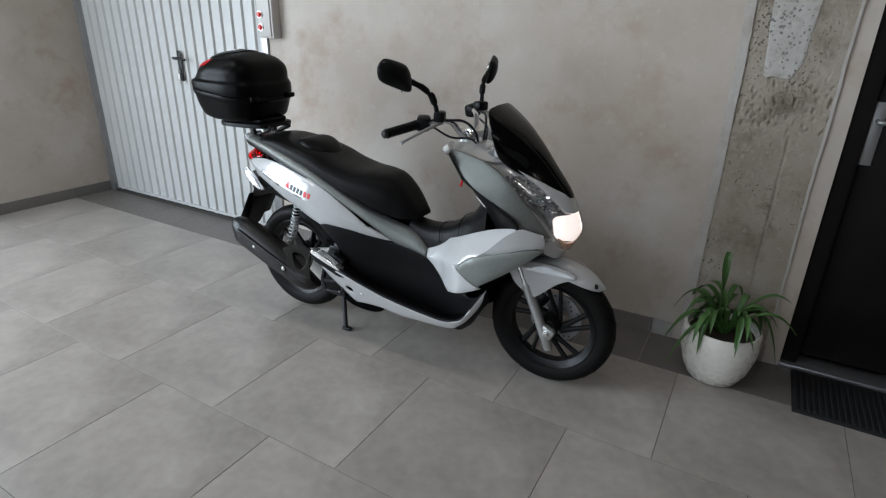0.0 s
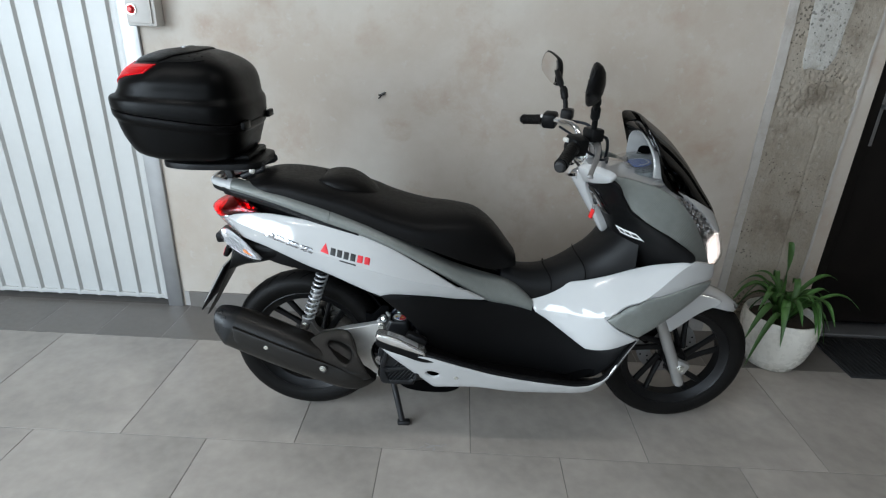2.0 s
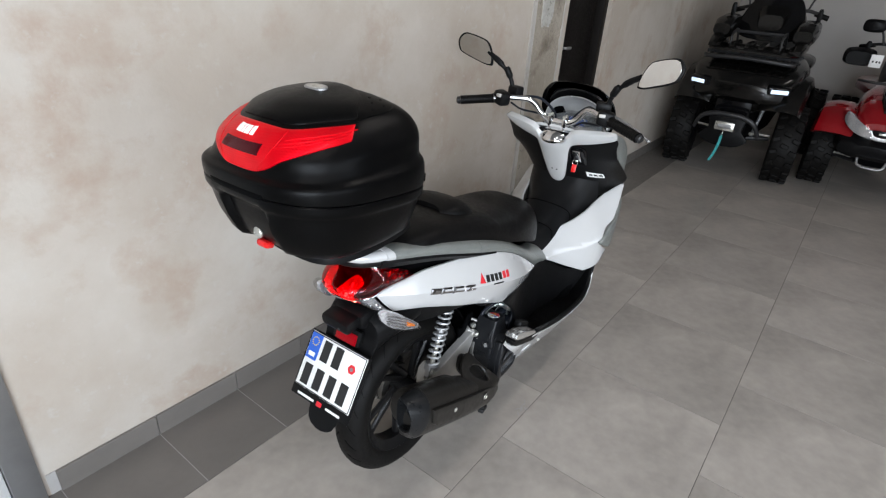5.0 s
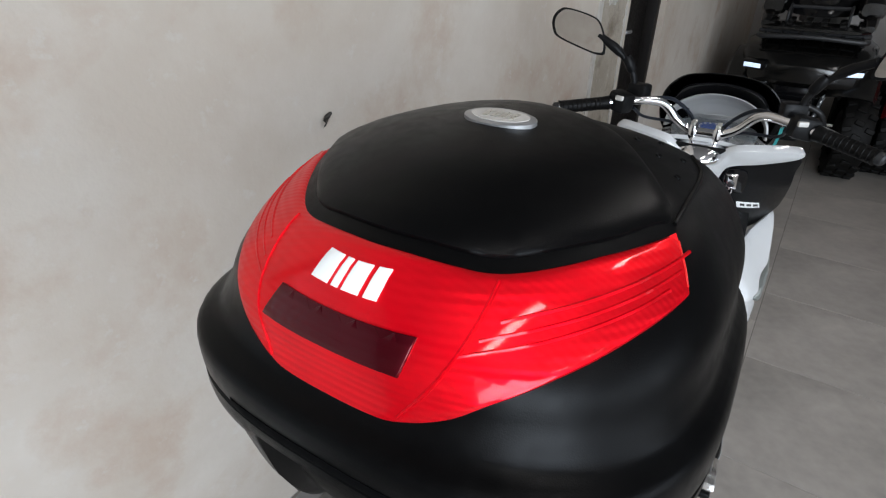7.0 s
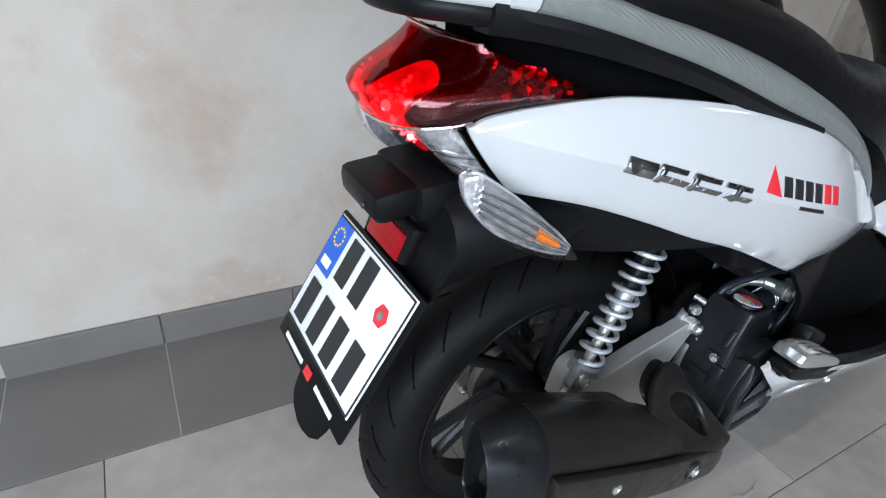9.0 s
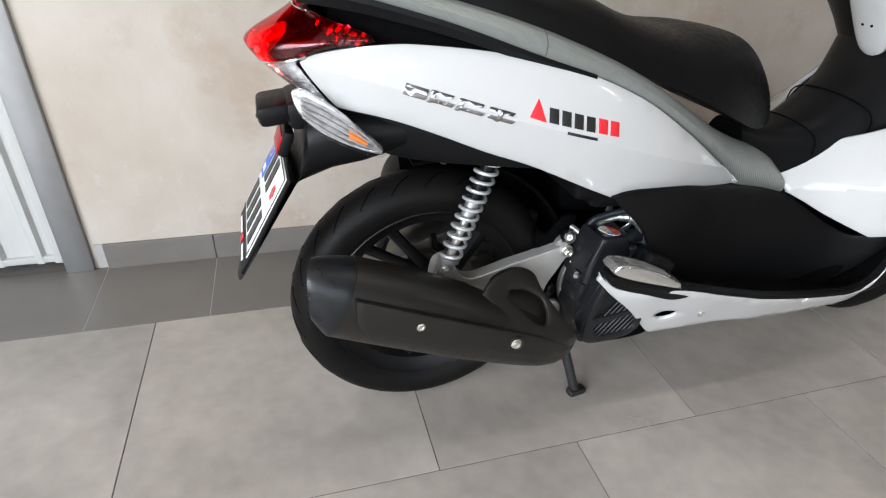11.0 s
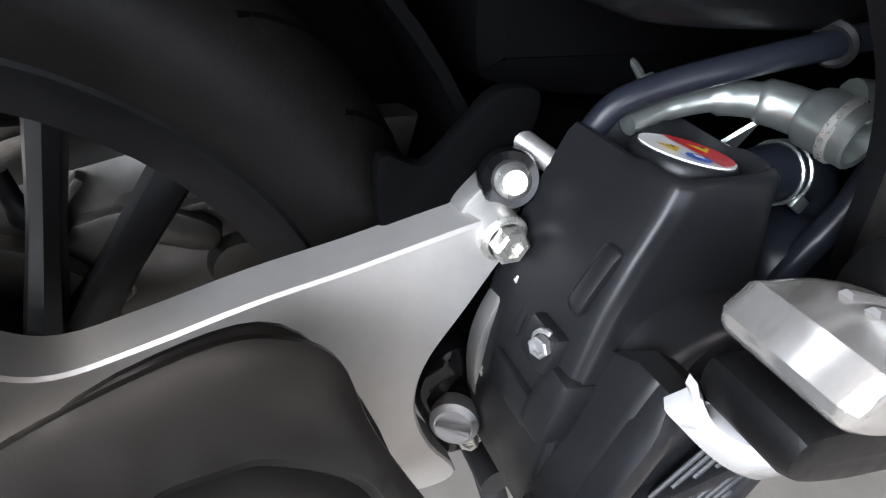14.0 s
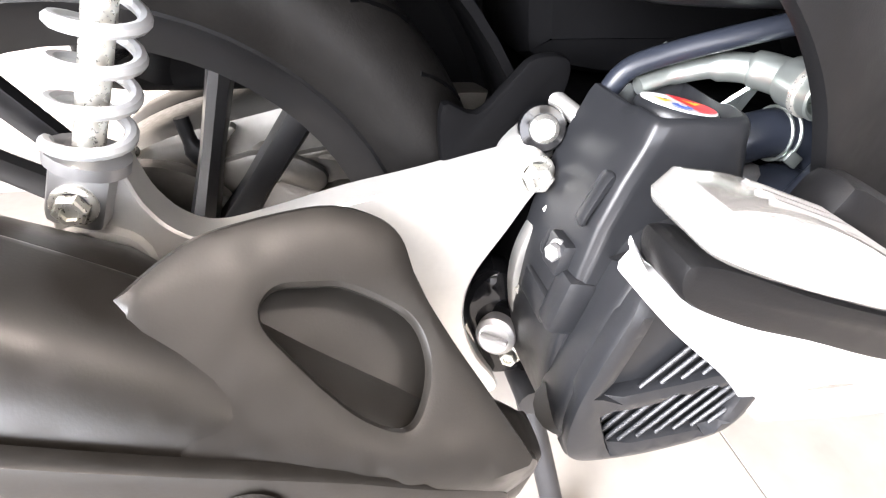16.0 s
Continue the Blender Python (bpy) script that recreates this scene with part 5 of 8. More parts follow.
# ---- wheels ----
def wheel(name, cx, cz, r, tyre_w, label):
    m = pose(cx, 0, cz, 90, 0, 0)
    w = sp(name, lathe([(r * 0.70, -0.030), (r * 0.73, -0.038), (r * 0.742, -0.036), (r * 0.735, -0.028), (r * 0.66, -0.022), (r * 0.66, 0.022), (r * 0.735, 0.028), (r * 0.742, 0.036), (r * 0.73, 0.038), (r * 0.70, 0.030), (r * 0.63, 0.020), (r * 0.63, -0.020)], m, 56, closed=True), RIM, label)
    h = tyre_w / 2
    prof = [(r * 0.725, -0.034), (r * 0.77, -h * 0.86), (r * 0.85, -h), (r * 0.905, -h * 0.93), (r * 0.955, -h * 0.72), (r * 0.985, -h * 0.42), (r, 0), (r * 0.985, h * 0.42), (r * 0.955, h * 0.72), (r * 0.905, h * 0.93), (r * 0.85, h), (r * 0.77, h * 0.86), (r * 0.725, 0.034)]
    t = sp("tyre", lathe(prof, m, 72), TYRE, "black road tyre", w)
    for sd in (-1, 1):
        pts = []
        for i in range(5):
            f = i / 4
            ang = sd * 0.03 + f * 0.16
            y = sd * h * (0.22 + 0.54 * f)
            rr = r * (1.0 - 0.10 * (abs(y) / h) ** 2.4) - 0.0019
            pts.append((rr * math.cos(ang), rr * math.sin(ang), y))
        groove = finish(tube(pts, 0.0020, 5), CORE)
        for k in range(26):
            g = new("tread_groove", groove)
            g.parent = t
            g.matrix_local = m @ Matrix.Rotation(2 * math.pi * k / 26, 4, "Z")
    sp("hub", lathe([(0, -0.052), (0.030, -0.052), (0.036, -0.045), (0.040, -0.02), (0.040, 0.02), (0.036, 0.045), (0.03, 0.052), (0, 0.052)], m, 28), RIM, "", w)
    for k in range(5):
        a = 2 * math.pi * k / 5 + (0.960 if cx == 0 else 0.35)
        bm = bmesh.new()
        # two swept bars to a spoke, running in beside the hub
        for d, b in ((0.175, 0.45), (-0.175, 0.85)):
            p0 = Vector((0.046 * math.cos(a - b), 0.046 * math.sin(a - b), 0.0))
            p1 = Vector((r * 0.66 * math.cos(a + d), r * 0.66 * math.sin(a + d), 0.0))
            mid = p0.lerp(p1, 0.5)
            tube([m @ p0, m @ mid, m @ p1], [0.0115, 0.0085, 0.0095], 8, bm, flat=1.3)
        sp("spoke", bm, RIM, "twin cast spoke", w)
    return w


_fw = wheel("front_wheel", 1.305, 0.259, 0.259, 0.092, "black five-spoke front wheel")
_rw = wheel("rear_wheel", 0.0, 0.276, 0.268, 0.102, "black five-spoke rear wheel")
_disc = sp("brake_disc", lathe([(0.060, 0.052), (0.108, 0.052), (0.110, 0.054), (0.108, 0.057), (0.060, 0.057)], pose(1.305, 0, 0.259, -90, 0, 0), 40, closed=True), STEEL, "drilled steel brake disc", _fw)
bm = bmesh.new()
for _k in range(30):
    _a = 2 * math.pi * _k / 30
    _r = (0.078, 0.088, 0.098)[_k % 3]
    lathe([(0, 0.0006), (0.0035, 0.0006), (0.0035, 0)], pose(1.305 + _r * math.cos(_a), 0.0515, 0.259 + _r * math.sin(_a), 90, 0, 0), 8, bm)
sp("disc_holes", bm, CORE, "", _fw)
sp("brake_caliper", box(pose(1.232, 0.062, 0.315, 0, 35, 0), 0.05, 0.045, 0.09, 0.010), RIM, "black brake caliper")

# front fork
for _s in (-1, 1):
    _f = sp("fork_leg", tube([(1.205, 0.068 * _s, 0.440), (1.285, 0.068 * _s, 0.265), (1.318, 0.068 * _s, 0.185), (1.322, 0.068 * _s, 0.175)], [0.0195, 0.0195, 0.019, 0.014], 18), FORK, "silver fork leg")
    sp("stanchion", tube([(1.130, 0.068 * _s, 0.605), (1.21, 0.068 * _s, 0.43)], 0.0145, 14), CHROME, "", _f)
    sp("axle_clamp", box(pose(1.308, 0.068 * _s, 0.252, 0, 24, 0), 0.062, 0.032, 0.05, 0.012), FORK, "", _f)
    sp("axle_nut", bolt((1.308, 0.084 * _s, 0.250), (0, _s, 0), 0.011, 0.009), BOLT, "", _f)


def fender():
    rings = []
    for i in range(33):
        t = i / 32
        a = radians(120 - 74 * t)
        w = 0.072 * min(1.0, math.sin(min(1.0, (1 - t) * 3.2) * math.pi / 2) ** 0.6 + 0.0)
        w = max(w, 0.004)
        r0 = 0.284 + 0.006 * math.sin(t * math.pi)
        ring = []
        drop = 0.055 * (1 - t) ** 0.6 + 0.012
        for k in range(15):
            y = w * (k / 7 - 1)
            e = abs(k / 7 - 1)
            rr = r0 - drop * e ** 3.2 - 0.004 * e
            ring.append((1.305 + rr * math.cos(a), y, 0.259 + rr * math.sin(a)))
        for k in range(14, -1, -1):
            y = (w - 0.003) * (k / 7 - 1) if w > 0.006 else w * (k / 7 - 1) * 0.6
            e = abs(k / 7 - 1)
            rr = r0 - 0.0035 - drop * e ** 3.2 - 0.004 * e
            ring.append((1.305 + rr * math.cos(a), y, 0.259 + rr * math.sin(a)))
        rings.append(ring)
    return loft(rings)


_fen = sp("front_fender", fender(), WHITE, "glossy white front fender")
both("fender_skirt", lambda: panel([(1.125, 0.500, 1), (1.20, 0.535), (1.30, 0.540), (1.40, 0.515), (1.33, 0.468), (1.255, 0.400), (1.225, 0.395), (1.16, 0.44)], lambda u, v: Vector((u, -(0.080 - 0.35 * max(0, v - 0.5)), v)), 0.004, 0.008), WHITE)
sp("fender_mark", box(pose(1.470, -0.033, 0.478, 55, 20, 40), 0.016, 0.018, 0.001, 0), INK, "", _fen)
sp("inner_fender", panel([(-0.11, 0.40), (-0.12, 0.60), (0.12, 0.60), (0.11, 0.40), (0.08, 0.34), (-0.08, 0.34)], lambda u, v: Vector((1.065 + 0.10 * ((v - 0.30) / 0.3) ** 2, u, v)), 0.006, 0.01, 0.03), CORE)

# ---- tail: lamp, indicators, number plate, mudguard ----
T_REAR = table([(0.690, -0.205), (0.715, -0.236), (0.74, -0.264), (0.76, -0.282), (0.775, -0.288), (0.79, -0.270), (0.805, -0.243), (0.822, -0.214)])
T_END = table([(0.690, -0.171), (0.704, -0.184), (0.727, -0.203), (0.745, -0.216), (0.755, -0.2215), (0.764, -0.213), (0.772, -0.195), (0.780, -0.164), (0.787, -0.118), (0.795, -0.122), (0.806, -0.158), (0.814, -0.182), (0.822, -0.200)])


def tail_skin(s, z, off=0.0):
    """Tail end in plan: s from -1 on the right, round the back, to 1 on the left."""
    x0, x1 = T_REAR(z), T_END(z)
    c = Z_CREASE(x1)
    w = W_REAR(x1) - 0.002 - (0.46 * (z - c) if z > c else 0.34 * (c - z))
    a = s * math.pi / 2
    return Vector((x1 - (x1 - x0 + off) * math.cos(a) ** 1.25, (w + off) * math.sin(a), z))


def tail_piece(z0, z1, off, smax=1.0, smin=None, n=14):
    rings = []
    lo = -smax if smin is None else smin
    for i in range(n + 1):
        z = z0 + (z1 - z0) * i / n
        out = [tail_skin(lo + (smax - lo) * k / 40, z, off) for k in range(41)]
        rings.append(out + [tail_skin(lo + (smax - lo) * k / 40, z, off - 0.0025) for k in range(40, -1, -1)])
    return loft(rings)


def rim_low(s):
    return 0.7475 + 0.0155 * s * s


def tail_band(lo, hi, zlo, zhi, off, n=12, m=28):
    """A strip of the tail skin between two heights that may change round it."""
    rings = []
    for i in range(n + 1):
        ring = []
        for d in (0.0, -0.0025):
            row = []
            for k in range(m + 1):
                s = lo + (hi - lo) * k / m
                row.append(tail_skin(s, zlo(s) + (zhi(s) - zlo(s)) * i / n, off + d))
            ring += row if d == 0.0 else row[::-1]
        rings.append(ring)
    return loft(rings)


BOWL = 0.43
_tl = sp("tail_light", tail_band(BOWL, 1.0, rim_low, lambda s: 0.822, 0.0), REDLENS, "lit red tail light with a clear lower lens")
sp("side_lens", tail_band(-1.0, -BOWL, rim_low, lambda s: 0.822, 0.0), REDLENS, "", _tl)
sp("tail_lens", tail_band(-BOWL, BOWL, rim_low, lambda s: 0.822, 0.0), REDLENS, "red outer lens", _tl)
sp("lens_rim", tube([tail_skin(k / 20, 0.822, 0.001) for k in range(-20, 21)], 0.0015, 8), CHROME, "", _tl)
sp("lens_rim", tube([tail_skin(k / 20, rim_low(k / 20), 0.001) for k in range(-20, 21)], 0.0017, 8), CHROME, "", _tl)
sp("lamp_back", tail_piece(0.704, 0.820, -0.020, BOWL, -BOWL), RED_DEEP, "", _tl)
_rng = random.Random(11)
for _s in (-1, 1):
    sp("side_back", tail_band(*((BOWL, 1.0) if _s > 0 else (-1.0, -BOWL)), lambda s: rim_low(s) + 0.002, lambda s: 0.820, -0.018, 8, 20), LAMPDARK, "", _tl)
    bm = bmesh.new()
    for _i in range(46):
        _a, _z = _rng.uniform(0.66, 0.95), _rng.uniform(0.783, 0.807)
        _n = Vector((-0.35 + _rng.uniform(-0.25, 0.25), _s * (0.8 + _rng.uniform(-0.2, 0.2)), 0.35 + _rng.uniform(-0.35, 0.45)))
        box(Matrix.Translation(tail_skin(_s * _a, _z, -0.012)) @ _n.to_track_quat("Z", "Y").to_matrix().to_4x4() @ pose(0, 0, 0, 0, 0, _rng.uniform(0, 90)), _rng.uniform(0.004, 0.010), _rng.uniform(0.002, 0.006), 0.0012, 0, bm)
    sp("lens_facets", bm, REDCHROME, "sparkling red reflector facets", _tl)
for _s in (-1, 1):
    def side(a, c):
        return (a, c) if _s > 0 else (-c, -a)
    sp("lamp_bowl", tail_band(*side(0.06, BOWL - 0.012), lambda s: 0.740 - 0.022 * math.sqrt(max(0.0, 1 - ((abs(s) - 0.240) / 0.180) ** 2)), lambda s: 0.754 + 0.048 * math.sqrt(max(0.0, 1 - ((abs(s) - 0.240) / 0.180) ** 2)), -0.009, 12, 16), REDLAMP, "lit red lamp bowl", _tl)
    for _z, _r in ((0.765, 0.60), (0.752, 0.42), (0.736, 0.40)):
        sp("brake_bulb", lathe([(0, -0.009), (0.006, -0.006), (0.008, 0), (0.006, 0.006), (0, 0.009)], Matrix.Translation(tail_skin(_s * (0.30 - 1.6 * (_z - 0.75)), _z, -0.0075)) @ Matrix.Scale(_r, 4), 12), BULB, "lit bulb", _tl)
    # scattered facets glow by themselves to paint the bowl's glints
    bm = bmesh.new()
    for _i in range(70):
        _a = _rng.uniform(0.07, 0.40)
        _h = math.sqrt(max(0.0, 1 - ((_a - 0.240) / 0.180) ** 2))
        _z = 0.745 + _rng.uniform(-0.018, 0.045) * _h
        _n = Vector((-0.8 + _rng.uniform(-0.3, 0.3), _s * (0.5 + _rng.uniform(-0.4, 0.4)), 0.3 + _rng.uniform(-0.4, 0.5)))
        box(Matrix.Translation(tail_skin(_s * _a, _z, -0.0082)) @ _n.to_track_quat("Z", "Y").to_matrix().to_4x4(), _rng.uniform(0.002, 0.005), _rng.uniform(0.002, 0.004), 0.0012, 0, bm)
    sp("bowl_glints", bm, BOWLGLINT, "small facets of the lamp bowl, glints put in as emission", _tl)
sp("clear_lens", tail_band(-1.0, 1.0, lambda s: 0.694, lambda s: rim_low(s) - 0.001, 0.0, 8, 40), LENS, "clear lower lens", _tl)
for _s in (-1, 1):
    sp("lens_backing", tail_band(BOWL if _s > 0 else -1.0, 1.0 if _s > 0 else -BOWL, lambda s: 0.694, lambda s: rim_low(s) - 0.002, -0.006, 8, 26), FACET, "", _tl)
    for _k in range(7):
        sp("lens_rib", tube([tail_skin(_s * t, 0.698 + 0.0058 * _k, -0.003) for t in np.linspace(BOWL + 0.02, 0.97, 12)], 0.0010, 5), CHROME if _k % 2 else LENS, "", _tl)


def indicator(s):
    def skin(u, v):
        w = 0.131 + 0.22 * (u + 0.215) - 0.25 * max(0.0, 0.66 - v)
        return Vector((u, s * w, v))
    line = [(-0.234, 0.722), (-0.226, 0.7265), (-0.212, 0.723), (-0.168, 0.693), (-0.135, 0.662), (-0.111, 0.636), (-0.122, 0.632), (-0.156, 0.644), (-0.199, 0.667), (-0.222, 0.690), (-0.231, 0.706)]
    ob = sp("turn_signal", panel(line, lambda u, v: skin(u, v) - Vector((0, s * 0.014, 0)), 0.008, 0.005, 0.012, 1 if s < 0 else -1), FACET, "clear-lens rear turn signal with an amber bulb")
    sp("lens", panel(line, skin, 0.001, 0.005, 0.012, 1 if s < 0 else -1), LENS, "", ob)
    def inner(u, v, d):
        return skin(u, v) - Vector((0, s * d, 0))
    for k in range(9):
        q = -0.5 + k / 8
        pts = []
        for t in np.linspace(0.04, 0.96, 9):
            u = -0.226 + 0.108 * t
            half = 0.021 * math.sin(math.pi * min(1.0, 0.18 + 0.80 * t)) ** 0.7
            pts.append(inner(u, 0.708 - 0.60 * (u + 0.226) + 2 * half * q * 0.86, 0.006 + 0.003 * (k % 2)))
        sp("lens_rib", tube(pts, 0.0015, 6), CHROME if k % 2 else FACET, "", ob)
        if 3 <= k <= 5:
            sp("amber_facet", tube(pts[5:8], 0.0021, 6), AMBER, "amber reflection of the bulb", ob)


indicator(-1)
indicator(1)


def mudguard():
    """Black rear mudguard: from under the tail down to the number plate and the flap."""
    rings = []
    for x, z, w, h in ((0.02, 0.668, 0.115, 0.030), (-0.06, 0.655, 0.112, 0.036), (-0.13, 0.645, 0.108, 0.050), (-0.18, 0.640, 0.100, 0.056), (-0.215, 0.622, 0.090, 0.054), (-0.236, 0.575, 0.082, 0.038), (-0.274, 0.505, 0.064, 0.022), (-0.318, 0.430, 0.056, 0.012), (-0.336, 0.398, 0.050, 0.008), (-0.344, 0.384, 0.044, 0.007), (-0.349, 0.375, 0.030, 0.006), (-0.351, 0.371, 0.014, 0.005)):
        rings.append([(x + (0.35 * h * s if z < 0.6 else 0), w * math.copysign(abs(c) ** 0.6, c), z + h * math.copysign(abs(s) ** 0.8, s) * (1 if z > 0.6 else 0.4)) for c, s in ((math.cos(2 * math.pi * k / 20), math.sin(2 * math.pi * k / 20)) for k in range(20))])
    return loft(rings)


_mud = sp("rear_mudguard", mudguard(), BLACK, "black plastic rear mudguard with a rubber flap")
both("under_tail", lambda: panel([(-0.20, 0.712, 1), (-0.10, 0.690), (0.06, 0.636), (0.16, 0.590, 1), (0.05, 0.598), (-0.08, 0.610), (-0.14, 0.640)], lambda u, v: Vector((u, -(W_REAR(u) - 0.045 - 0.2 * max(0, 0.66 - v)), v)), 0.006, 0.008), BLACK)
_pl = sp("plate_lamp", box(pose(-0.256, 0, 0.670, 0, -8, 0), 0.054, 0.094, 0.034, 0.010), BLACK, "black number-plate lamp housing")
sp("lamp_neck", box(pose(-0.205, 0, 0.672, 0, -6, 0), 0.070, 0.112, 0.046, 0.012), BLACK, "", _pl)
sp("lamp_screw", lathe([(0, 0.002), (0.003, 0.002), (0.0045, 0)], pose(-0.283, -0.018, 0.663, 0, -98, 0), 12), BLACKIRON, "", _pl)
_rf = sp("rear_reflector", box(pose(-0.246, -0.014, 0.627, 0, 22, 0), 0.016, 0.088, 0.042, 0.005), BLACK, "red rear reflector above the plate")
sp("red_lens", box(pose(-0.2545, -0.016, 0.625, 0, 22, 0), 0.006, 0.070, 0.030, 0.002), RED_MID, "red reflector lens", _rf)

# number plate on its holder: local x across, y up the plate, z out
PLATE = Matrix.Translation((-0.293, 0.010, 0.512)) @ Matrix(((0, -0.0, -1), (-1, 0, 0), (0, 1, 0))).to_4x4() @ pose(0, 0, 0, -30, 0, 0)
_np = sp("number_plate_holder", box(PLATE @ pose(0, -0.004, -0.004), 0.212, 0.184, 0.006, 0.003), BLACK, "black number plate holder")
sp("number_plate", box(PLATE @ pose(0, 0.008, 0.0005), 0.198, 0.152, 0.0018, 0.0007), PLATEWHITE, "white number plate with dark bars", _np)
bm = bmesh.new()
for _x, _y, _sx, _sy in ((0, 0.0815, 0.194, 0.0022), (0, -0.0655, 0.194, 0.0022), (0.0965, 0.008, 0.0022, 0.146)):
    box(PLATE @ pose(_x, _y, 0.0024), _sx, _sy, 0.001, 0, bm)
sp("plate_border", bm, INK, "", _np)
sp("blue_strip", box(PLATE @ pose(-0.078, 0.046, 0.0022), 0.038, 0.072, 0.0012, 0), BLUE, "blue strip of the plate", _np)
bm = bmesh.new()
for _k in range(12):
    _a = 2 * math.pi * _k / 12
    box(PLATE @ pose(-0.078 + 0.011 * math.cos(_a), 0.060 + 0.011 * math.sin(_a), 0.003), 0.003, 0.003, 0.0006, 0, bm)
sp("star_ring", bm, YELLOW, "", _np)
sp("strip_bar", box(PLATE @ pose(-0.078, 0.024, 0.003), 0.022, 0.012, 0.0006, 0), WHITEPRINT, "", _np)
for _x, _y in ((-0.034, 0.047), (0.008, 0.047), (-0.072, -0.030), (-0.028, -0.030), (0.016, -0.030), (0.060, -0.030)):
    sp("dark_bar", box(PLATE @ pose(_x, _y, 0.0026), 0.027, 0.056, 0.0010, 0), INK, "", _np)
sp("red_seal", lathe([(0, 0.001), (0.013, 0.001), (0.013, 0)], PLATE @ pose(0.062, 0.040, 0.002), 6), REDPRINT, "red hexagonal seal", _np)
sp("seal_core", lathe([(0, 0.001), (0.005, 0.001), (0.005, 0)], PLATE @ pose(0.062, 0.040, 0.003), 12), STEEL, "", _np)
for _x, _w, _m2 in ((-0.05, 0.06, WHITEPRINT), (0.0, 0.018, REDPRINT), (0.05, 0.05, WHITEPRINT)):
    sp("print_bar", box(PLATE @ pose(_x, -0.086, 0.0000), _w, 0.006 if _m2 is WHITEPRINT else 0.012, 0.0012, 0), _m2, "", _np)

# ---- badge and sticker on the rear panel ----
def on_rear(u, v, off=0.0022):
    p = rear_skin(u, v)
    n = (rear_skin(u + 1e-3, v) - p).cross(rear_skin(u, v + 1e-3) - p).normalized()
    return p + n * off


def stuck(name, outline, material, off=0.0010, label="", parent=None, thick=0.0012, rnd=0.0006):
    return sp(name, panel(outline, lambda u, v: on_rear(u, v, off), thick, rnd, 0.012, 1, 3), material, label, parent)


def slant(x0, z0, w, h, rise, lean):
    """A leaning bar whose foot starts at x0, z0."""
    return [(x0, z0, 1), (x0 + w, z0 + rise * w, 1), (x0 + w + lean, z0 + rise * w + h, 1), (x0 + lean, z0 + h, 1)]


_bad = stuck("badge", slant(-0.086, 0.728, 0.030, 0.013, -0.26, 0.006), BADGE, 0.003, "chrome model badge", None, 0.003, 0.001)
for _x, _w in ((-0.050, 0.030), (-0.012, 0.034), (0.030, 0.036)):
    for _dz in (0.0, 0.010):
        stuck("badge_bar", slant(_x, 0.722 - 0.26 * (_x + 0.06) + _dz, _w, 0.0042, -0.26, 0.004), BADGE, 0.003, "", _bad, 0.003, 0.001)
for _x in (-0.054, -0.016, 0.040):
    stuck("badge_bar", slant(_x, 0.720 - 0.26 * (_x + 0.06), 0.006, 0.015, -0.26, 0.010), BADGE, 0.003, "", _bad, 0.003, 0.001)
_st = stuck("shop_sticker", [(0.092, 0.698, 1), (0.118, 0.690, 1), (0.108, 0.722, 1)], REDPRINT, 0.0008, "shop sticker of red and black shapes")
for _i in range(4):
    stuck("black_bar", slant(0.122 + 0.020 * _i, 0.690 - 0.0046 * _i, 0.015, 0.020, -0.23, 0.002), INK, 0.0008, "", _st)
for _i in range(2):
    stuck("red_bar", slant(0.203 + 0.021 * _i, 0.672 - 0.0048 * _i, 0.016, 0.020, -0.23, 0.002), REDPRINT, 0.0008, "", _st)
stuck("thin_bar", slant(0.150, 0.673, 0.050, 0.004, -0.23, 0.001), INK, 0.0008, "", _st)

# ---- shock absorber ----
S0, S1 = Vector((0.009, -0.098, 0.387)), Vector((0.099, -0.100, 0.655))


def on_shock(t, r=0.0, a=0.0):
    d = (S1 - S0).normalized()
    e = d.cross(Vector((0, 1, 0))).normalized()
    g = d.cross(e)
    return S0.lerp(S1, t) + r * (e * math.cos(a) + g * math.sin(a))


_sh = sp("shock_absorber", tube([on_shock(0.06), on_shock(0.40)], 0.0075, 14), BOLT, "rear shock absorber with a silver coil spring")
sp("damper_body", tube([on_shock(0.52), on_shock(0.98)], 0.0125, 16), BLACK, "", _sh)
sp("damper_sleeve", tube([on_shock(0.40), on_shock(0.53)], 0.0125, 16), STEEL, "", _sh)
TURNS = 13.5
pts = []
for _i in range(int(TURNS * 20) + 1):
    _t = _i / (TURNS * 20)
    pts.append(on_shock(0.10 + 0.86 * (_t ** 0.92), 0.0182, 2 * math.pi * TURNS * _t))
sp("coil_spring", tube(pts, 0.0034, 8), SPRING, "silver coil spring", _sh)
for _t in (0.085, 0.955):
    sp("spring_seat", tube([on_shock(_t - 0.012), on_shock(_t + 0.012)], 0.0198, 18), STEEL, "", _sh)
sp("lower_eye", box(Matrix.Translation(S0) @ pose(0, 0.004, 0.006, 0, 20, 0), 0.030, 0.026, 0.044, 0.006), STEEL, "", _sh)
sp("lower_bolt", bolt(S0 + Vector((-0.002, -0.009, 0.001)), (0, -1, 0), 0.0085, 0.010), BOLT, "zinc bolt", _sh)
_shl = sp("shock_absorber", tube([(0.004, 0.108, 0.388), (0.100, 0.112, 0.655)], 0.0175, 12), BLACK, "rear shock absorber on the far side")
sp("coil_spring", mirror_y(tube([Vector(q) for q in pts], 0.0042, 6)), SPRING, "", _shl)

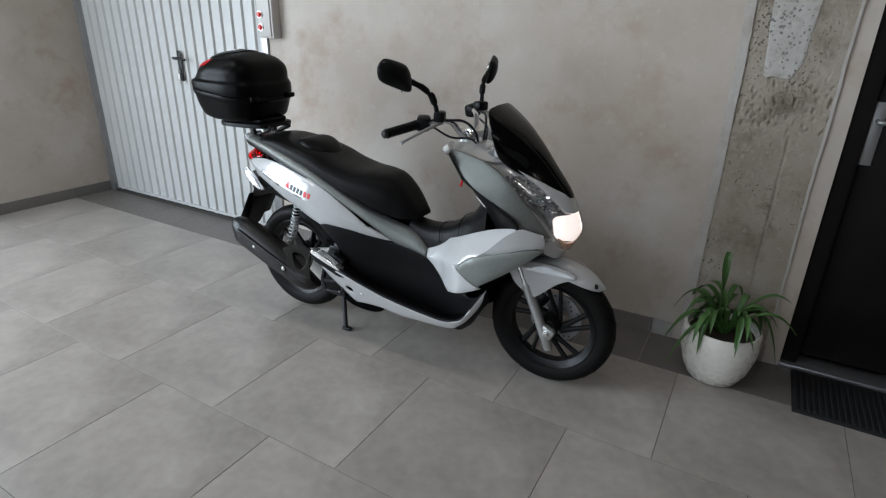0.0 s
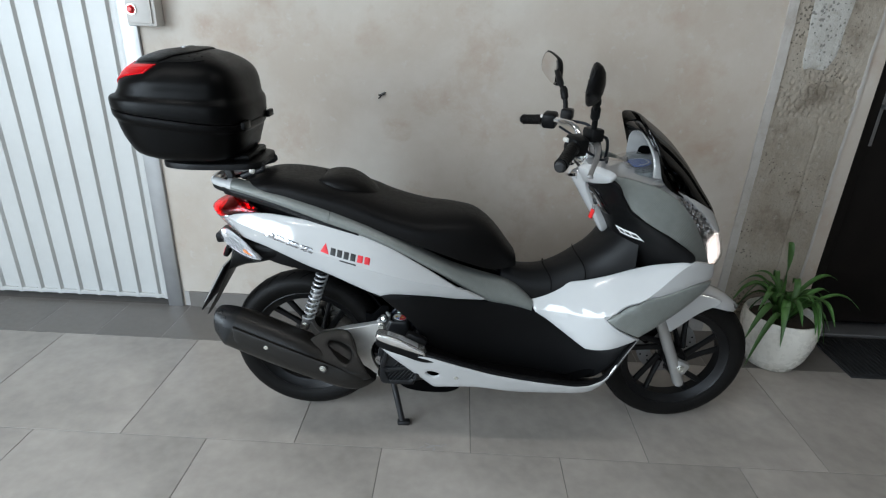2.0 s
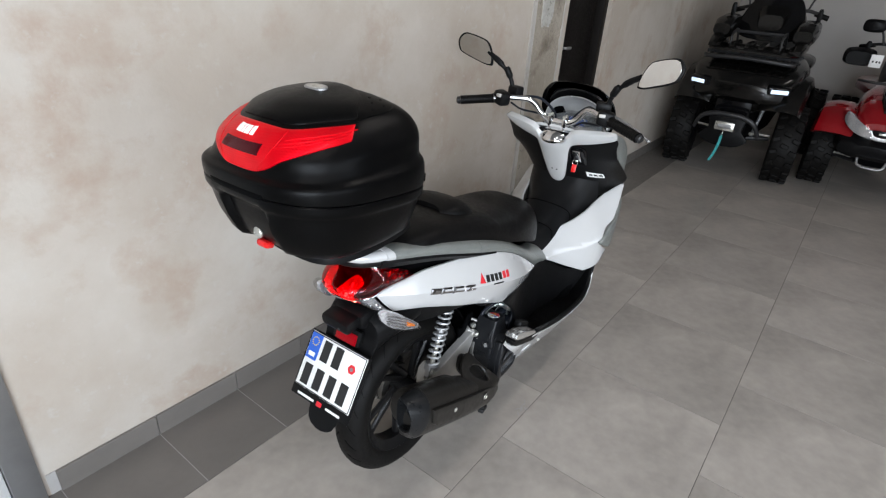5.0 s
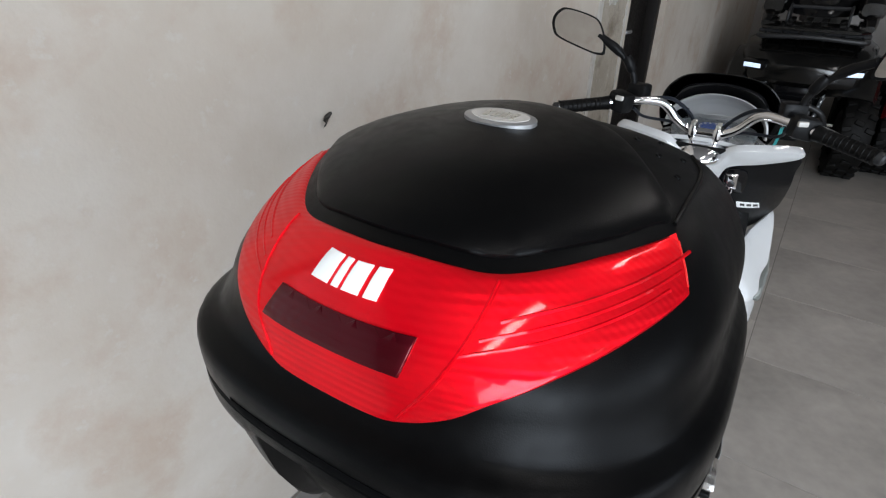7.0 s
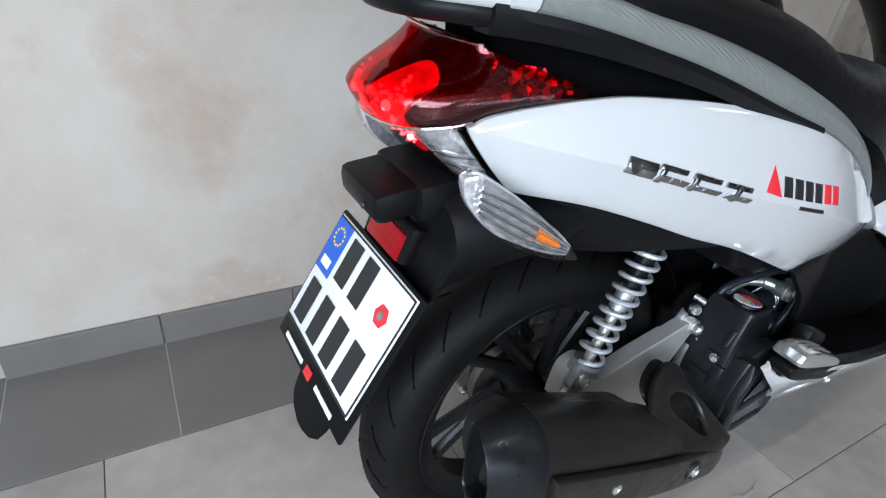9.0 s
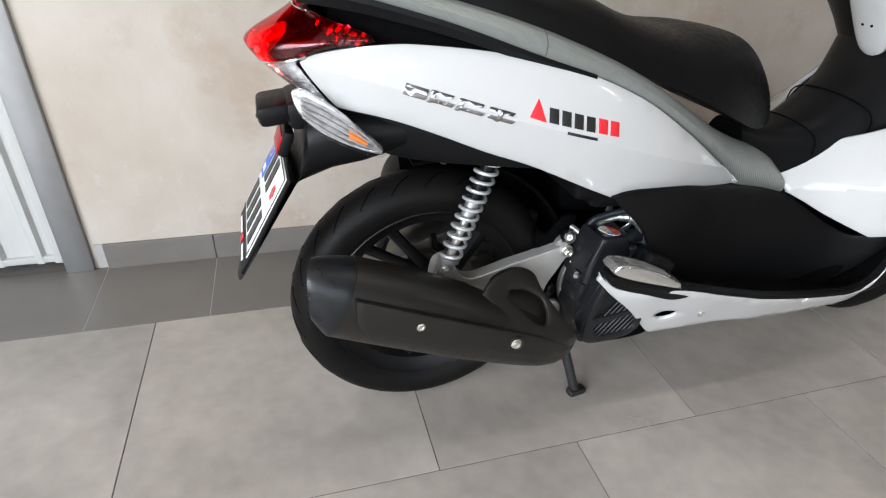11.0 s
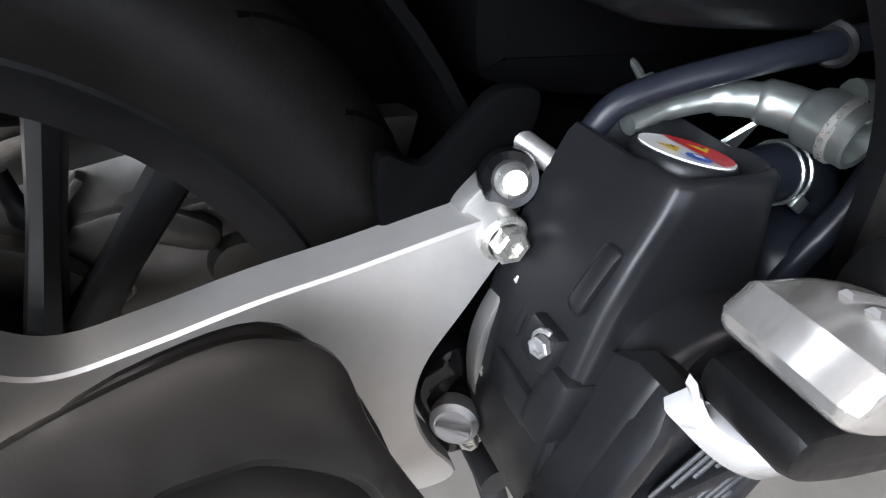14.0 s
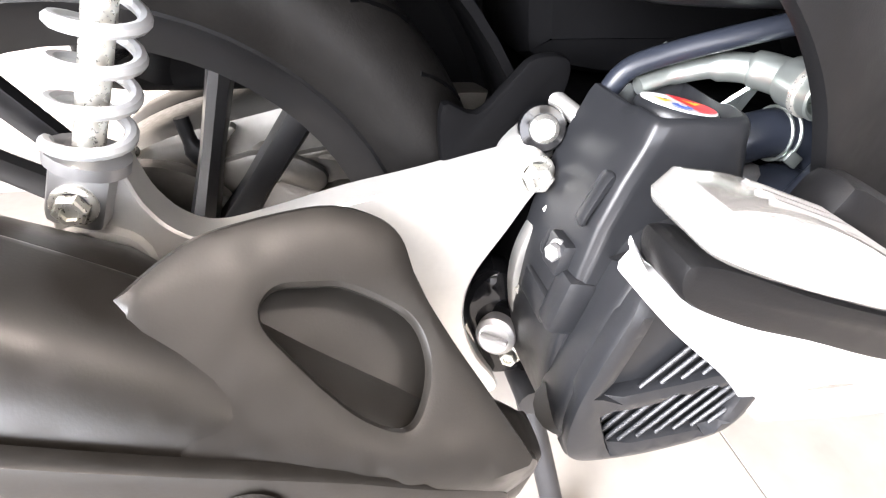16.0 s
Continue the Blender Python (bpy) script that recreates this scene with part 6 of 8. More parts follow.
# ---- swing arm plate on the muffler side ----
_arm = sp("swing_arm", prism([(-0.016, 0.345, 1), (-0.011, 0.385), (-0.001, 0.402), (0.024, 0.405), (0.034, 0.378), (0.047, 0.360), (0.067, 0.352), (0.100, 0.359), (0.145, 0.372), (0.190, 0.382), (0.250, 0.397), (0.266, 0.396), (0.271, 0.382), (0.262, 0.366), (0.249, 0.342), (0.232, 0.312), (0.226, 0.288), (0.228, 0.262), (0.240, 0.230), (0.262, 0.192), (0.240, 0.182), (0.190, 0.200), (0.100, 0.270), (0.03, 0.318)], -0.093, -0.066, 0.0016, seg=1), ALU, "cast aluminium swing arm plate", angle=24)
sp("arm_boss", tube([(0.257, -0.070, 0.392), (0.261, -0.094, 0.389)], [0.013, 0.0125], 18), ALU, "", _arm)
sp("axle_boss", lathe([(0, 0), (0.034, 0), (0.036, 0.004), (0.036, 0.028), (0.030, 0.034), (0, 0.034)], pose(0.0, -0.083, 0.276, 90, 0, 0), 26), ALU, "", _arm)
sp("rear_bracket", prism([(-0.024, 0.30, 1), (-0.016, 0.36), (0.018, 0.365), (0.035, 0.34), (0.03, 0.262), (-0.01, 0.25)], -0.100, -0.080, 0.005), ALU, "", _arm)
for _p, _r in (((0.2615, -0.094, 0.3885), 0.0095),):
    sp("arm_bolt", bolt(_p, (0.0, -1, 0), _r, 0.013), BOLT, "zinc bolt", _arm)

# left-hand gear case behind the wheel
sp("crankcase", prism([(0.305, 0.20), (0.335, 0.145), (0.42, 0.125), (0.52, 0.135), (0.56, 0.20), (0.55, 0.34), (0.44, 0.37), (0.33, 0.35), (0.30, 0.28)], -0.105, 0.062, 0.016), CORE, "black engine crankcase")
_gear = sp("gear_case", prism([(-0.055, 0.255), (-0.045, 0.320), (0.0, 0.352), (0.07, 0.372), (0.14, 0.385), (0.30, 0.390), (0.40, 0.36), (0.42, 0.25), (0.36, 0.185), (0.20, 0.19), (0.05, 0.195), (-0.03, 0.20)], 0.060, 0.150, 0.020), GEARCASE, "cast aluminium gear case on the far side of the wheel")
for _a in range(7):
    sp("case_bolt", bolt((0.07 * math.cos(_a * 0.9), 0.060, 0.276 + 0.07 * math.sin(_a * 0.9)), (0, -1, 0), 0.006, 0.008), BOLT, "", _gear)
sp("brake_arm", prism([(0.02, 0.300), (0.03, 0.325), (0.09, 0.345), (0.135, 0.325), (0.128, 0.305), (0.085, 0.318), (0.05, 0.30)], 0.046, 0.060, 0.005), GEARCASE, "", _gear)
sp("cable_boot", tube(curve([(0.030, 0.048, 0.375), (0.036, 0.046, 0.350), (0.050, 0.048, 0.332)], 4), [0.006] * 4 + [0.009] * 5, 10), BLACK, "", _gear)
sp("case_boss", lathe([(0, 0.012), (0.014, 0.012), (0.018, 0.006), (0.020, 0)], pose(0.092, 0.060, 0.330, 90, 0, 0), 16), GEARCASE, "", _gear)
sp("case_boss", lathe([(0, 0.010), (0.022, 0.010), (0.026, 0.0)], pose(0.150, 0.060, 0.285, 90, 0, 0), 18), GEARCASE, "", _gear)
for _a in range(5):
    sp("case_web", box(pose(0.05 + 0.035 * _a, 0.058, 0.345 - 0.004 * _a, 0, 20 * _a - 50, 0), 0.050, 0.012, 0.006, 0.002), GEARCASE, "", _gear)
sp("brake_drum", lathe([(0, 0), (0.066, 0), (0.070, 0.006), (0.070, 0.02), (0, 0.02)], pose(0, 0.045, 0.276, 90, 0, 0), 32), GEARCASE, "", _gear)

# ---- muffler ----
def on_can(a, y, b):
    """Along the can's sloping axis a, across y, square to both b."""
    return Vector((-0.079 + 0.9185 * a + 0.3955 * b, y, 0.393 - 0.3955 * a + 0.9185 * b))


C_LOW = table([(-0.25, -0.080), (0.16, -0.080), (0.245, -0.075), (0.30, -0.066), (0.326, -0.056), (0.35, -0.033), (0.364, -0.010)])
C_HIGH = table([(-0.25, 0.050), (0.10, 0.050), (0.20, 0.034), (0.30, 0.018), (0.35, 0.004), (0.364, -0.004)])
C_OUT = table([(-0.25, 0.243), (0.22, 0.243), (0.29, 0.238), (0.33, 0.226), (0.35, 0.212), (0.364, 0.196)])


def can_ring(a_of, scale, a, slant_=0.0, n=56):
    """Closed section of the shell: full outward, flatter inward."""
    lo, hi, out = C_LOW(a), C_HIGH(a), C_OUT(a)
    ring = []
    for k in range(n):
        c, s = math.cos(2 * math.pi * k / n), math.sin(2 * math.pi * k / n)
        e = 0.74 if c < 0 else 0.9
        y = -0.178 + scale * ((out - 0.178) if c < 0 else min(0.018, out - 0.160)) * math.copysign(abs(c) ** e, c)
        b = (lo + hi) / 2 + scale * (hi - lo) / 2 * math.copysign(abs(s) ** 0.92, s)
        ring.append(on_can(a_of(b) + slant_ * (y + 0.205), y, b))
    return ring


def shell_y(a, b):
    lo, hi = C_LOW(a), C_HIGH(a)
    s = min(0.98, abs(b - (lo + hi) / 2) / max(0.004, (hi - lo) / 2)) ** (1 / 0.92)
    return -0.178 - (C_OUT(a) - 0.178) * (1 - s * s) ** 0.37


def cap_end(b):
    return -0.164 - (0.48 if b > -0.015 else 0.40) * (b + 0.015)


_muf = sp("muffler", lathe([(0, -0.004), (0.044, -0.004), (0.050, 0.002), (0.052, 0.02), (0.052, 0.22), (0.040, 0.26), (0.020, 0.30), (0.018, 0.36), (0, 0.36)], Matrix.Translation(on_can(-0.108, -0.158, -0.015)) @ pose(0, 0, 0, 0, 113.3, 0), 40), MUFFLER, "black painted muffler")
sp("heat_shield", loft([can_ring(lambda b, a=a: a, 1.0, a) for a in [-0.118 + 0.014 * k for k in range(34)] + [0.356, 0.362, 0.364]]), MUFFLER, "black heat shield with a raised band", _muf, 50)
_rings = [can_ring(lambda b: -0.112, 1.012, -0.2), can_ring(lambda b: -0.122, 1.02, -0.2)]
for _k in range(1, 9):
    _rings.append(can_ring(lambda b, t=_k / 8: -0.122 + t * (cap_end(b) + 0.122), 1.02 - 0.27 * (_k / 8) ** 1.4, -0.2, 0.32 * _k / 8))
for _g, _d in ((0.735, 0.0015), (0.70, 0.0), (0.67, -0.003), (0.65, -0.014), (0.50, -0.035)):
    _rings.append(can_ring(lambda b, d=_d: cap_end(b) - d, _g, -0.2, 0.32))
sp("end_cap", loft(_rings), MUFFLERCAP, "black end cap with an oblique rim", _muf, 50)


def ear_skin(off):
    """A flat face that climbs inward over the pipe from the shell."""
    def f(u, v):
        y = -0.247 - off + 1.2 * (v - 0.326 + 0.43 * (u - 0.103))
        a = 0.9185 * (u + 0.079) - 0.3955 * (v - 0.393)
        return Vector((u, max(y, -C_OUT(a) + 0.0015 - off), v))
    return f


sp("shield_ear", panel([(0.047, 0.393, 1), (0.066, 0.401), (0.085, 0.404), (0.130, 0.4015), (0.156, 0.393), (0.171, 0.382), (0.178, 0.364), (0.192, 0.342), (0.213, 0.314), (0.234, 0.284), (0.243, 0.258, 1), (0.20, 0.264), (0.15, 0.286), (0.10, 0.312), (0.066, 0.352)],
                       ear_skin(0.0), 0.003, 0.005, 0.009,
                       holes=[[(0.101, 0.373), (0.107, 0.3795), (0.124, 0.3765), (0.142, 0.371), (0.170, 0.354), (0.178, 0.338), (0.172, 0.325), (0.161, 0.3225), (0.139, 0.335), (0.114, 0.358)]]), MUFFLER, "black pointed ear of the shield with a triangular opening", _muf)
sp("shield_inside", panel([(0.075, 0.385), (0.12, 0.390), (0.160, 0.378), (0.188, 0.335), (0.180, 0.300), (0.130, 0.315), (0.095, 0.345)], ear_skin(-0.034), 0.002, 0.004, 0.014), MUFFLER, "", _muf)
sp("raised_band", panel([(-0.116, 0.021, 1), (-0.098, -0.018), (-0.082, -0.029, 1), (0.05, -0.030), (0.20, -0.028), (0.28, -0.022), (0.325, -0.006), (0.300, 0.010), (0.20, 0.0195), (0.05, 0.022)],
                        lambda u, v: on_can(u, shell_y(u, v * 0.35) - 0.0090, v), 0.006, 0.0050, 0.010, n=16), MUFFLER, "raised band of the shield", _muf)
for _a in (0.0, 0.187):
    _b = on_can(_a, -0.2508, 0.0)
    sp("bolt_cup", lathe([(0.009, 0.0), (0.0155, 0.0), (0.0150, 0.003), (0.0125, 0.0035), (0.009, 0.001)], Matrix.Translation(_b) @ pose(0, 0, 0, 90, 0, 0), 22, closed=True), MUFFLER, "", _muf)
    sp("shield_bolt", bolt(_b, (0.0, -1, 0), 0.0074, 0.006), BOLT, "zinc shield bolt", _muf)
sp("header_pipe", tube(curve([(0.27, -0.175, 0.262), (0.33, -0.13, 0.215), (0.45, -0.08, 0.200), (0.60, -0.03, 0.235), (0.66, 0, 0.30)], 6), 0.018, 14), MUFFLER, "", _muf)

# ---- centre stand ----
_stand = sp("centre_stand", tube(curve([(0.295, -0.070, 0.170), (0.318, -0.098, 0.085), (0.336, -0.118, 0.016)], 4), 0.011, 12), BLACKIRON, "black steel centre stand")
sp("stand_foot", box(pose(0.342, -0.119, 0.009, 0, 6, 10), 0.046, 0.024, 0.018, 0.006), BLACKIRON, "", _stand)
sp("stand_leg", tube(curve([(0.295, 0.070, 0.170), (0.318, 0.098, 0.085), (0.336, 0.118, 0.016)], 4), 0.011, 12), BLACKIRON, "", _stand)
sp("stand_foot", box(pose(0.342, 0.119, 0.009, 0, 6, -10), 0.046, 0.024, 0.018, 0.006), BLACKIRON, "", _stand)
sp("stand_tube", tube([(0.295, -0.10, 0.172), (0.295, 0.10, 0.172)], 0.014, 12), BLACKIRON, "", _stand)


# ---- engine side: radiator cover, bracket, pipes, foot peg ----
COVER_X = table([(0.20, 0.288), (0.227, 0.272), (0.27, 0.262), (0.329, 0.263), (0.374, 0.270), (0.394, 0.275), (0.418, 0.284), (0.437, 0.292)])


def axis_pose(p, d, s=1.0):
    return Matrix.Translation(p) @ Vector(d).to_track_quat("Z", "Y").to_matrix().to_4x4() @ Matrix.Scale(s, 4)


def cover_upper():
    """Upper radiator cover: a leaning hood, with a ridge between its rear and outer faces and a dish round the cap."""
    rings = []
    for z in (0.205, 0.24, 0.285, 0.33, 0.36, 0.385, 0.41, 0.43, 0.4375):
        x0 = COVER_X(z)
        k = max(0.0, (z - 0.33) / 0.11)
        yo = -0.163 + 0.006 * k
        xf = 0.378 - 0.024 * k
        rings.append([(q[0], q[1], z + (0.004 if z > 0.435 and q[1] < -0.13 else 0)) for q in contour([(x0, -0.086, 1), (x0 + 0.001, -0.12), (x0 + 0.002, yo + 0.008), (x0 + 0.007, yo + 0.0015), (x0 + 0.018, yo), (xf - 0.010, yo), (xf - 0.001, yo + 0.010), (xf, -0.12), (xf + 0.002, -0.086, 1)], 4)])
    top = rings[-1]
    c = Vector((0.323, -0.121, 0))
    for f, z in ((0.94, 0.4425), (0.88, 0.4430), (0.80, 0.4370), (0.72, 0.4310)):
        rings.append([(c.x + (q[0] - c.x) * f, c.y + (q[1] - c.y) * f, z + 0.5 * (q[2] - 0.4375)) for q in top])
    return loft(rings)


_cov = sp("radiator_cover", cover_upper(), ENGINE, "dark grey plastic radiator cover", angle=50)
SH2 = [(0.304, 0.386), (0.291, 0.374), (0.279, 0.340), (0.266, 0.286), (0.266, 0.250), (0.276, 0.234), (0.30, 0.229), (0.34, 0.230), (0.385, 0.242), (0.398, 0.28), (0.392, 0.342), (0.375, 0.374), (0.345, 0.388), (0.322, 0.391)]
sp("shroud_body", prism(SH2, -0.188, -0.150, 0.008, seg=3), ENGINE, "louvred fan shroud", _cov)
sp("shroud_dark", prism([(x * 0.86 + 0.05, z * 0.86 + 0.043) for x, z in SH2], -0.1865, -0.183, 0.001), CORE, "", _cov)


def shroud_face(u, v):
    return Vector((u, -0.199 + 0.35 * max(0.0, v - 0.352) + 0.25 * max(0.0, 0.268 - u), v))


sp("shroud_face", panel(SH2, shroud_face, 0.010, 0.007, 0.016, holes=[
    [(0.300, 0.352, 1), (0.284, 0.292, 1), (0.340, 0.298, 1), (0.380, 0.304, 1), (0.375, 0.352, 1)],
    [(0.286, 0.274, 1), (0.297, 0.245, 1), (0.378, 0.250, 1), (0.384, 0.288, 1)]]), ENGINE, "", _cov)
for _k in range(9):
    _x = 0.270 + 0.0125 * _k
    _t = min(1.0, (0.386 - _x) / 0.088)
    _a, _b = (max(0.286, _x), 0.242 + max(0.0, (0.286 - _x)) * 1.25), (_x + 0.088 * _t, 0.242 + 0.110 * _t)
    _p, _q = Vector((_a[0], -0.192, _a[1])), Vector((_b[0], -0.192, _b[1]))
    sp("louvre", box(Matrix.Translation((_p + _q) / 2) @ pose(0, 0, 0, 0, -math.degrees(math.atan2(_q.z - _p.z, _q.x - _p.x)), 0) @ pose(0, 0, 0, 28, 0, 0), (_q - _p).length, 0.0030, 0.009, 0.001), ENGINE, "", _cov)
# groove, steps and the small bolt on the rear face
sp("cover_rib", prism([(0.2720, 0.382), (0.280, 0.404), (0.284, 0.412), (0.2810, 0.412), (0.275, 0.400), (0.2690, 0.386)], -0.151, -0.141, 0.0030), ENGINE, "", _cov)
sp("cover_rib", prism([(0.2700, 0.342), (0.277, 0.372), (0.2735, 0.374), (0.2645, 0.348)], -0.120, -0.114, 0.002), ENGINE, "", _cov)
sp("cover_step", box(pose(0.268, -0.139, 0.357, 0, 10, 0), 0.014, 0.022, 0.022, 0.003), ENGINE, "", _cov)
sp("cover_step", box(pose(0.270, -0.154, 0.332, 0, 12, 0), 0.022, 0.020, 0.040, 0.005), ENGINE, "", _cov)
sp("cover_step", box(pose(0.264, -0.128, 0.318, 0, 4, 0), 0.010, 0.040, 0.020, 0.003), ENGINE, "", _cov)
sp("cover_bolt", bolt((0.2645, -0.142, 0.361), (-0.9, -0.35, 0.1), 0.0055, 0.008), STEEL, "", _cov)
# filler cap with a warning sticker
CAP = pose(0.3255, -0.1255, 0.4385)
CAP = Matrix.Translation(CAP.to_translation()) @ Matrix.Rotation(radians(-4), 4, "X") @ Matrix.Rotation(radians(9), 4, "Y") @ Matrix.Scale(0.90, 4)
_cap = sp("filler_cap", lathe([(0, 0.004), (0.0245, 0.004), (0.0262, 0.002), (0.0266, -0.006), (0.024, -0.012), (0, -0.012)], CAP, 30), ENGINE, "filler cap with a red and white warning sticker")
sp("sticker", lathe([(0, 0.0008), (0.0235, 0.0008), (0.0235, 0)], CAP @ pose(0, 0, 0.0042), 36), WHITEPRINT, "", _cap)


def flat_shape(name, pts, z, mat):
    bm = bmesh.new()
    bm.faces.new([bm.verts.new(CAP @ Vector((x, y, z))) for x, y in pts])
    sp(name, bm, mat, "", _cap)


flat_shape("red_field", [(0.0225 * math.cos(a), 0.0225 * math.sin(a)) for a in (radians(-92 + 172 * k / 18) for k in range(19))], 0.0056, REDPRINT)
for _x, _y in ((-0.0125, -0.001), (0.0095, 0.0005)):
    flat_shape("yellow_triangle", [(_x + 0.0072 * math.cos(b), _y + 0.0072 * math.sin(b)) for b in (radians(q) for q in (128, 248, 8))], 0.0061, YELLOW)
    flat_shape("black_mark", [(_x + 0.0007 + dx, _y + dy) for dx, dy in ((-0.0012, -0.001), (0.0004, -0.0022), (0.0020, 0.001), (0.0006, 0.0024))], 0.0065, INK)
flat_shape("blue_dot", [(-0.008 + 0.0062 * math.cos(a), -0.0145 + 0.0062 * math.sin(a)) for a in (2 * math.pi * k / 20 for k in range(20))], 0.0062, BLUE)
flat_shape("book_mark", [(-0.0110, -0.0150), (-0.0075, -0.0180), (-0.0050, -0.0140), (-0.0085, -0.0112)], 0.0066, WHITEPRINT)
# aluminium bracket with its bolts between arm and engine
_brk = sp("engine_bracket", prism([(0.244, 0.394), (0.250, 0.406), (0.260, 0.411), (0.272, 0.404), (0.280, 0.392), (0.262, 0.384)], -0.082, -0.060, 0.005), CASTGREY, "cast bracket with bolts beside the radiator cover")
sp("bush", lathe([(0.0080, 0), (0.0150, 0), (0.0155, 0.012), (0.0140, 0.015), (0.0080, 0.014)], axis_pose((0.2715, -0.071, 0.4085), (-0.30, -0.85, 0.30)), 24, closed=True), GLOSSBLACK, "black rubber bush", _brk)
sp("stud", tube([(0.2785, -0.066, 0.4265), (0.285, -0.076, 0.4225), (0.2985, -0.095, 0.4145)], 0.0060, 16), CASTGREY, "", _brk)
sp("stud_end", lathe([(0.0062, 0), (0.0058, 0.003), (0.0035, 0.004), (0.0030, 0.002), (0, 0.002)], axis_pose((0.2785, -0.066, 0.4265), (-0.55, 0.75, 0.32)), 14), BOLT, "", _brk)
sp("lever_web", tube(curve([(0.299, -0.095, 0.416), (0.298, -0.096, 0.408), (0.289, -0.095, 0.399), (0.280, -0.094, 0.388)], 4), [0.0062, 0.0060, 0.0056, 0.0052, 0.0048, 0.0045, 0.0042, 0.0040, 0.0038, 0.0036, 0.0034, 0.0032, 0.0030], 10), CASTGREY, "", _brk)
sp("bracket_bolt", lathe([(0, 0.007), (0.006, 0.007), (0.0088, 0.004), (0.0092, 0)], axis_pose((0.2685, -0.0835, 0.4125), (-0.30, -0.85, 0.30)), 20), BOLT, "", _brk)
sp("bolt_socket", lathe([(0, 0.0006), (0.0032, 0.0006), (0.0032, 0)], axis_pose((0.2665, -0.0893, 0.4146), (-0.30, -0.85, 0.30)), 8), STEEL, "", _brk)
_rim = sp("engine_flange", prism([(0.281, 0.372), (0.270, 0.358), (0.260, 0.333), (0.2575, 0.306), (0.262, 0.277), (0.270, 0.251), (0.284, 0.222), (0.292, 0.222), (0.278, 0.255), (0.272, 0.285), (0.270, 0.31), (0.274, 0.335), (0.288, 0.368)], -0.098, -0.085, 0.002), CASTGREY, "cast flange with small bolts")
for _p, _r in (((0.2765, -0.098, 0.365), 0.0055), ((0.2685, -0.094, 0.298), 0.0055), ((0.283, -0.098, 0.236), 0.005)):
    sp("flange_bolt", bolt(_p, (-0.45, -0.85, 0.15), _r, 0.009), BOLT, "", _rim)
_fil = sp("oil_filler", lathe([(0, 0.028), (0.012, 0.028), (0.0155, 0.025), (0.0165, 0.012), (0.0155, 0.006), (0.011, 0.004), (0.011, 0)], axis_pose((0.265, -0.077, 0.248), (-0.55, -0.80, 0.18)), 24), STEEL, "grey oil filler cap")
sp("filler_grip", box(axis_pose((0.2490, -0.1005, 0.2535), (-0.55, -0.80, 0.18)), 0.022, 0.005, 0.007, 0.002), STEEL, "", _fil)
sp("filler_neck", tube([(0.275, -0.068, 0.256), (0.258, -0.088, 0.260)], [0.016, 0.013], 16), CORE, "", _fil)
sp("lower_case", prism([(0.232, 0.262), (0.24, 0.292), (0.262, 0.30), (0.30, 0.26), (0.30, 0.205), (0.262, 0.192), (0.245, 0.225)], -0.082, -0.05, 0.008), GLOSSBLACK, "black painted lower case")
sp("drain_bolt", bolt((0.270, -0.088, 0.224), (-0.5, -0.85, 0), 0.007, 0.010), BOLT)
# engine block, and dark filler added behind it to keep the gaps black
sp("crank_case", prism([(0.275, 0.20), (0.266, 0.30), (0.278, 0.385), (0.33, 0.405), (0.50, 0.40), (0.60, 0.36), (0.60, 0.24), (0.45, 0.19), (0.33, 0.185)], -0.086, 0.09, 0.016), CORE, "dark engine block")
sp("air_box", prism([(0.262, 0.66), (0.268, 0.47), (0.30, 0.428), (0.46, 0.42), (0.52, 0.45), (0.49, 0.58), (0.34, 0.66)], -0.02, 0.10, 0.02), CORE, "black filler block added ahead of the wheel")
sp("seat_bucket", prism([(0.222, 0.62), (0.234, 0.540), (0.242, 0.516), (0.270, 0.508), (0.288, 0.493), (0.38, 0.490), (0.44, 0.496), (0.49, 0.51), (0.47, 0.60)], -0.126, 0.13, 0.012, seg=3), BLACK, "black underseat bucket")
sp("belt_case", prism([(-0.06, 0.25), (-0.045, 0.325), (0.05, 0.365), (0.20, 0.385), (0.34, 0.40), (0.56, 0.38), (0.60, 0.28), (0.50, 0.19), (0.30, 0.165), (0.10, 0.175), (-0.02, 0.20)], 0.150, 0.215, 0.022), RIM, "black belt case on the far side")
sp("air_cleaner", prism([(-0.055, 0.40), (-0.045, 0.475), (0.00, 0.520), (0.10, 0.545), (0.30, 0.56), (0.34, 0.44), (0.28, 0.385), (0.10, 0.375), (-0.03, 0.375)], 0.095, 0.205, 0.024, seg=3), BLACK, "black air cleaner box on the far side")


def liner():
    """Inner mudguard that runs round the front of the rear wheel, with a wall on its far side."""
    rings = []
    for i in range(25):
        a = radians(-8 + 106 * i / 24)
        ca, sa = math.cos(a), math.sin(a)
        line = [(0.298, -0.046), (0.300, -0.040), (0.302, 0.0), (0.300, 0.070), (0.292, 0.078), (0.235, 0.080), (0.235, 0.084), (0.296, 0.084), (0.306, 0.070), (0.308, 0.0), (0.304, -0.046)]
        rings.append([(r * ca, y, 0.276 + r * sa) for r, y in line])
    return loft(rings)


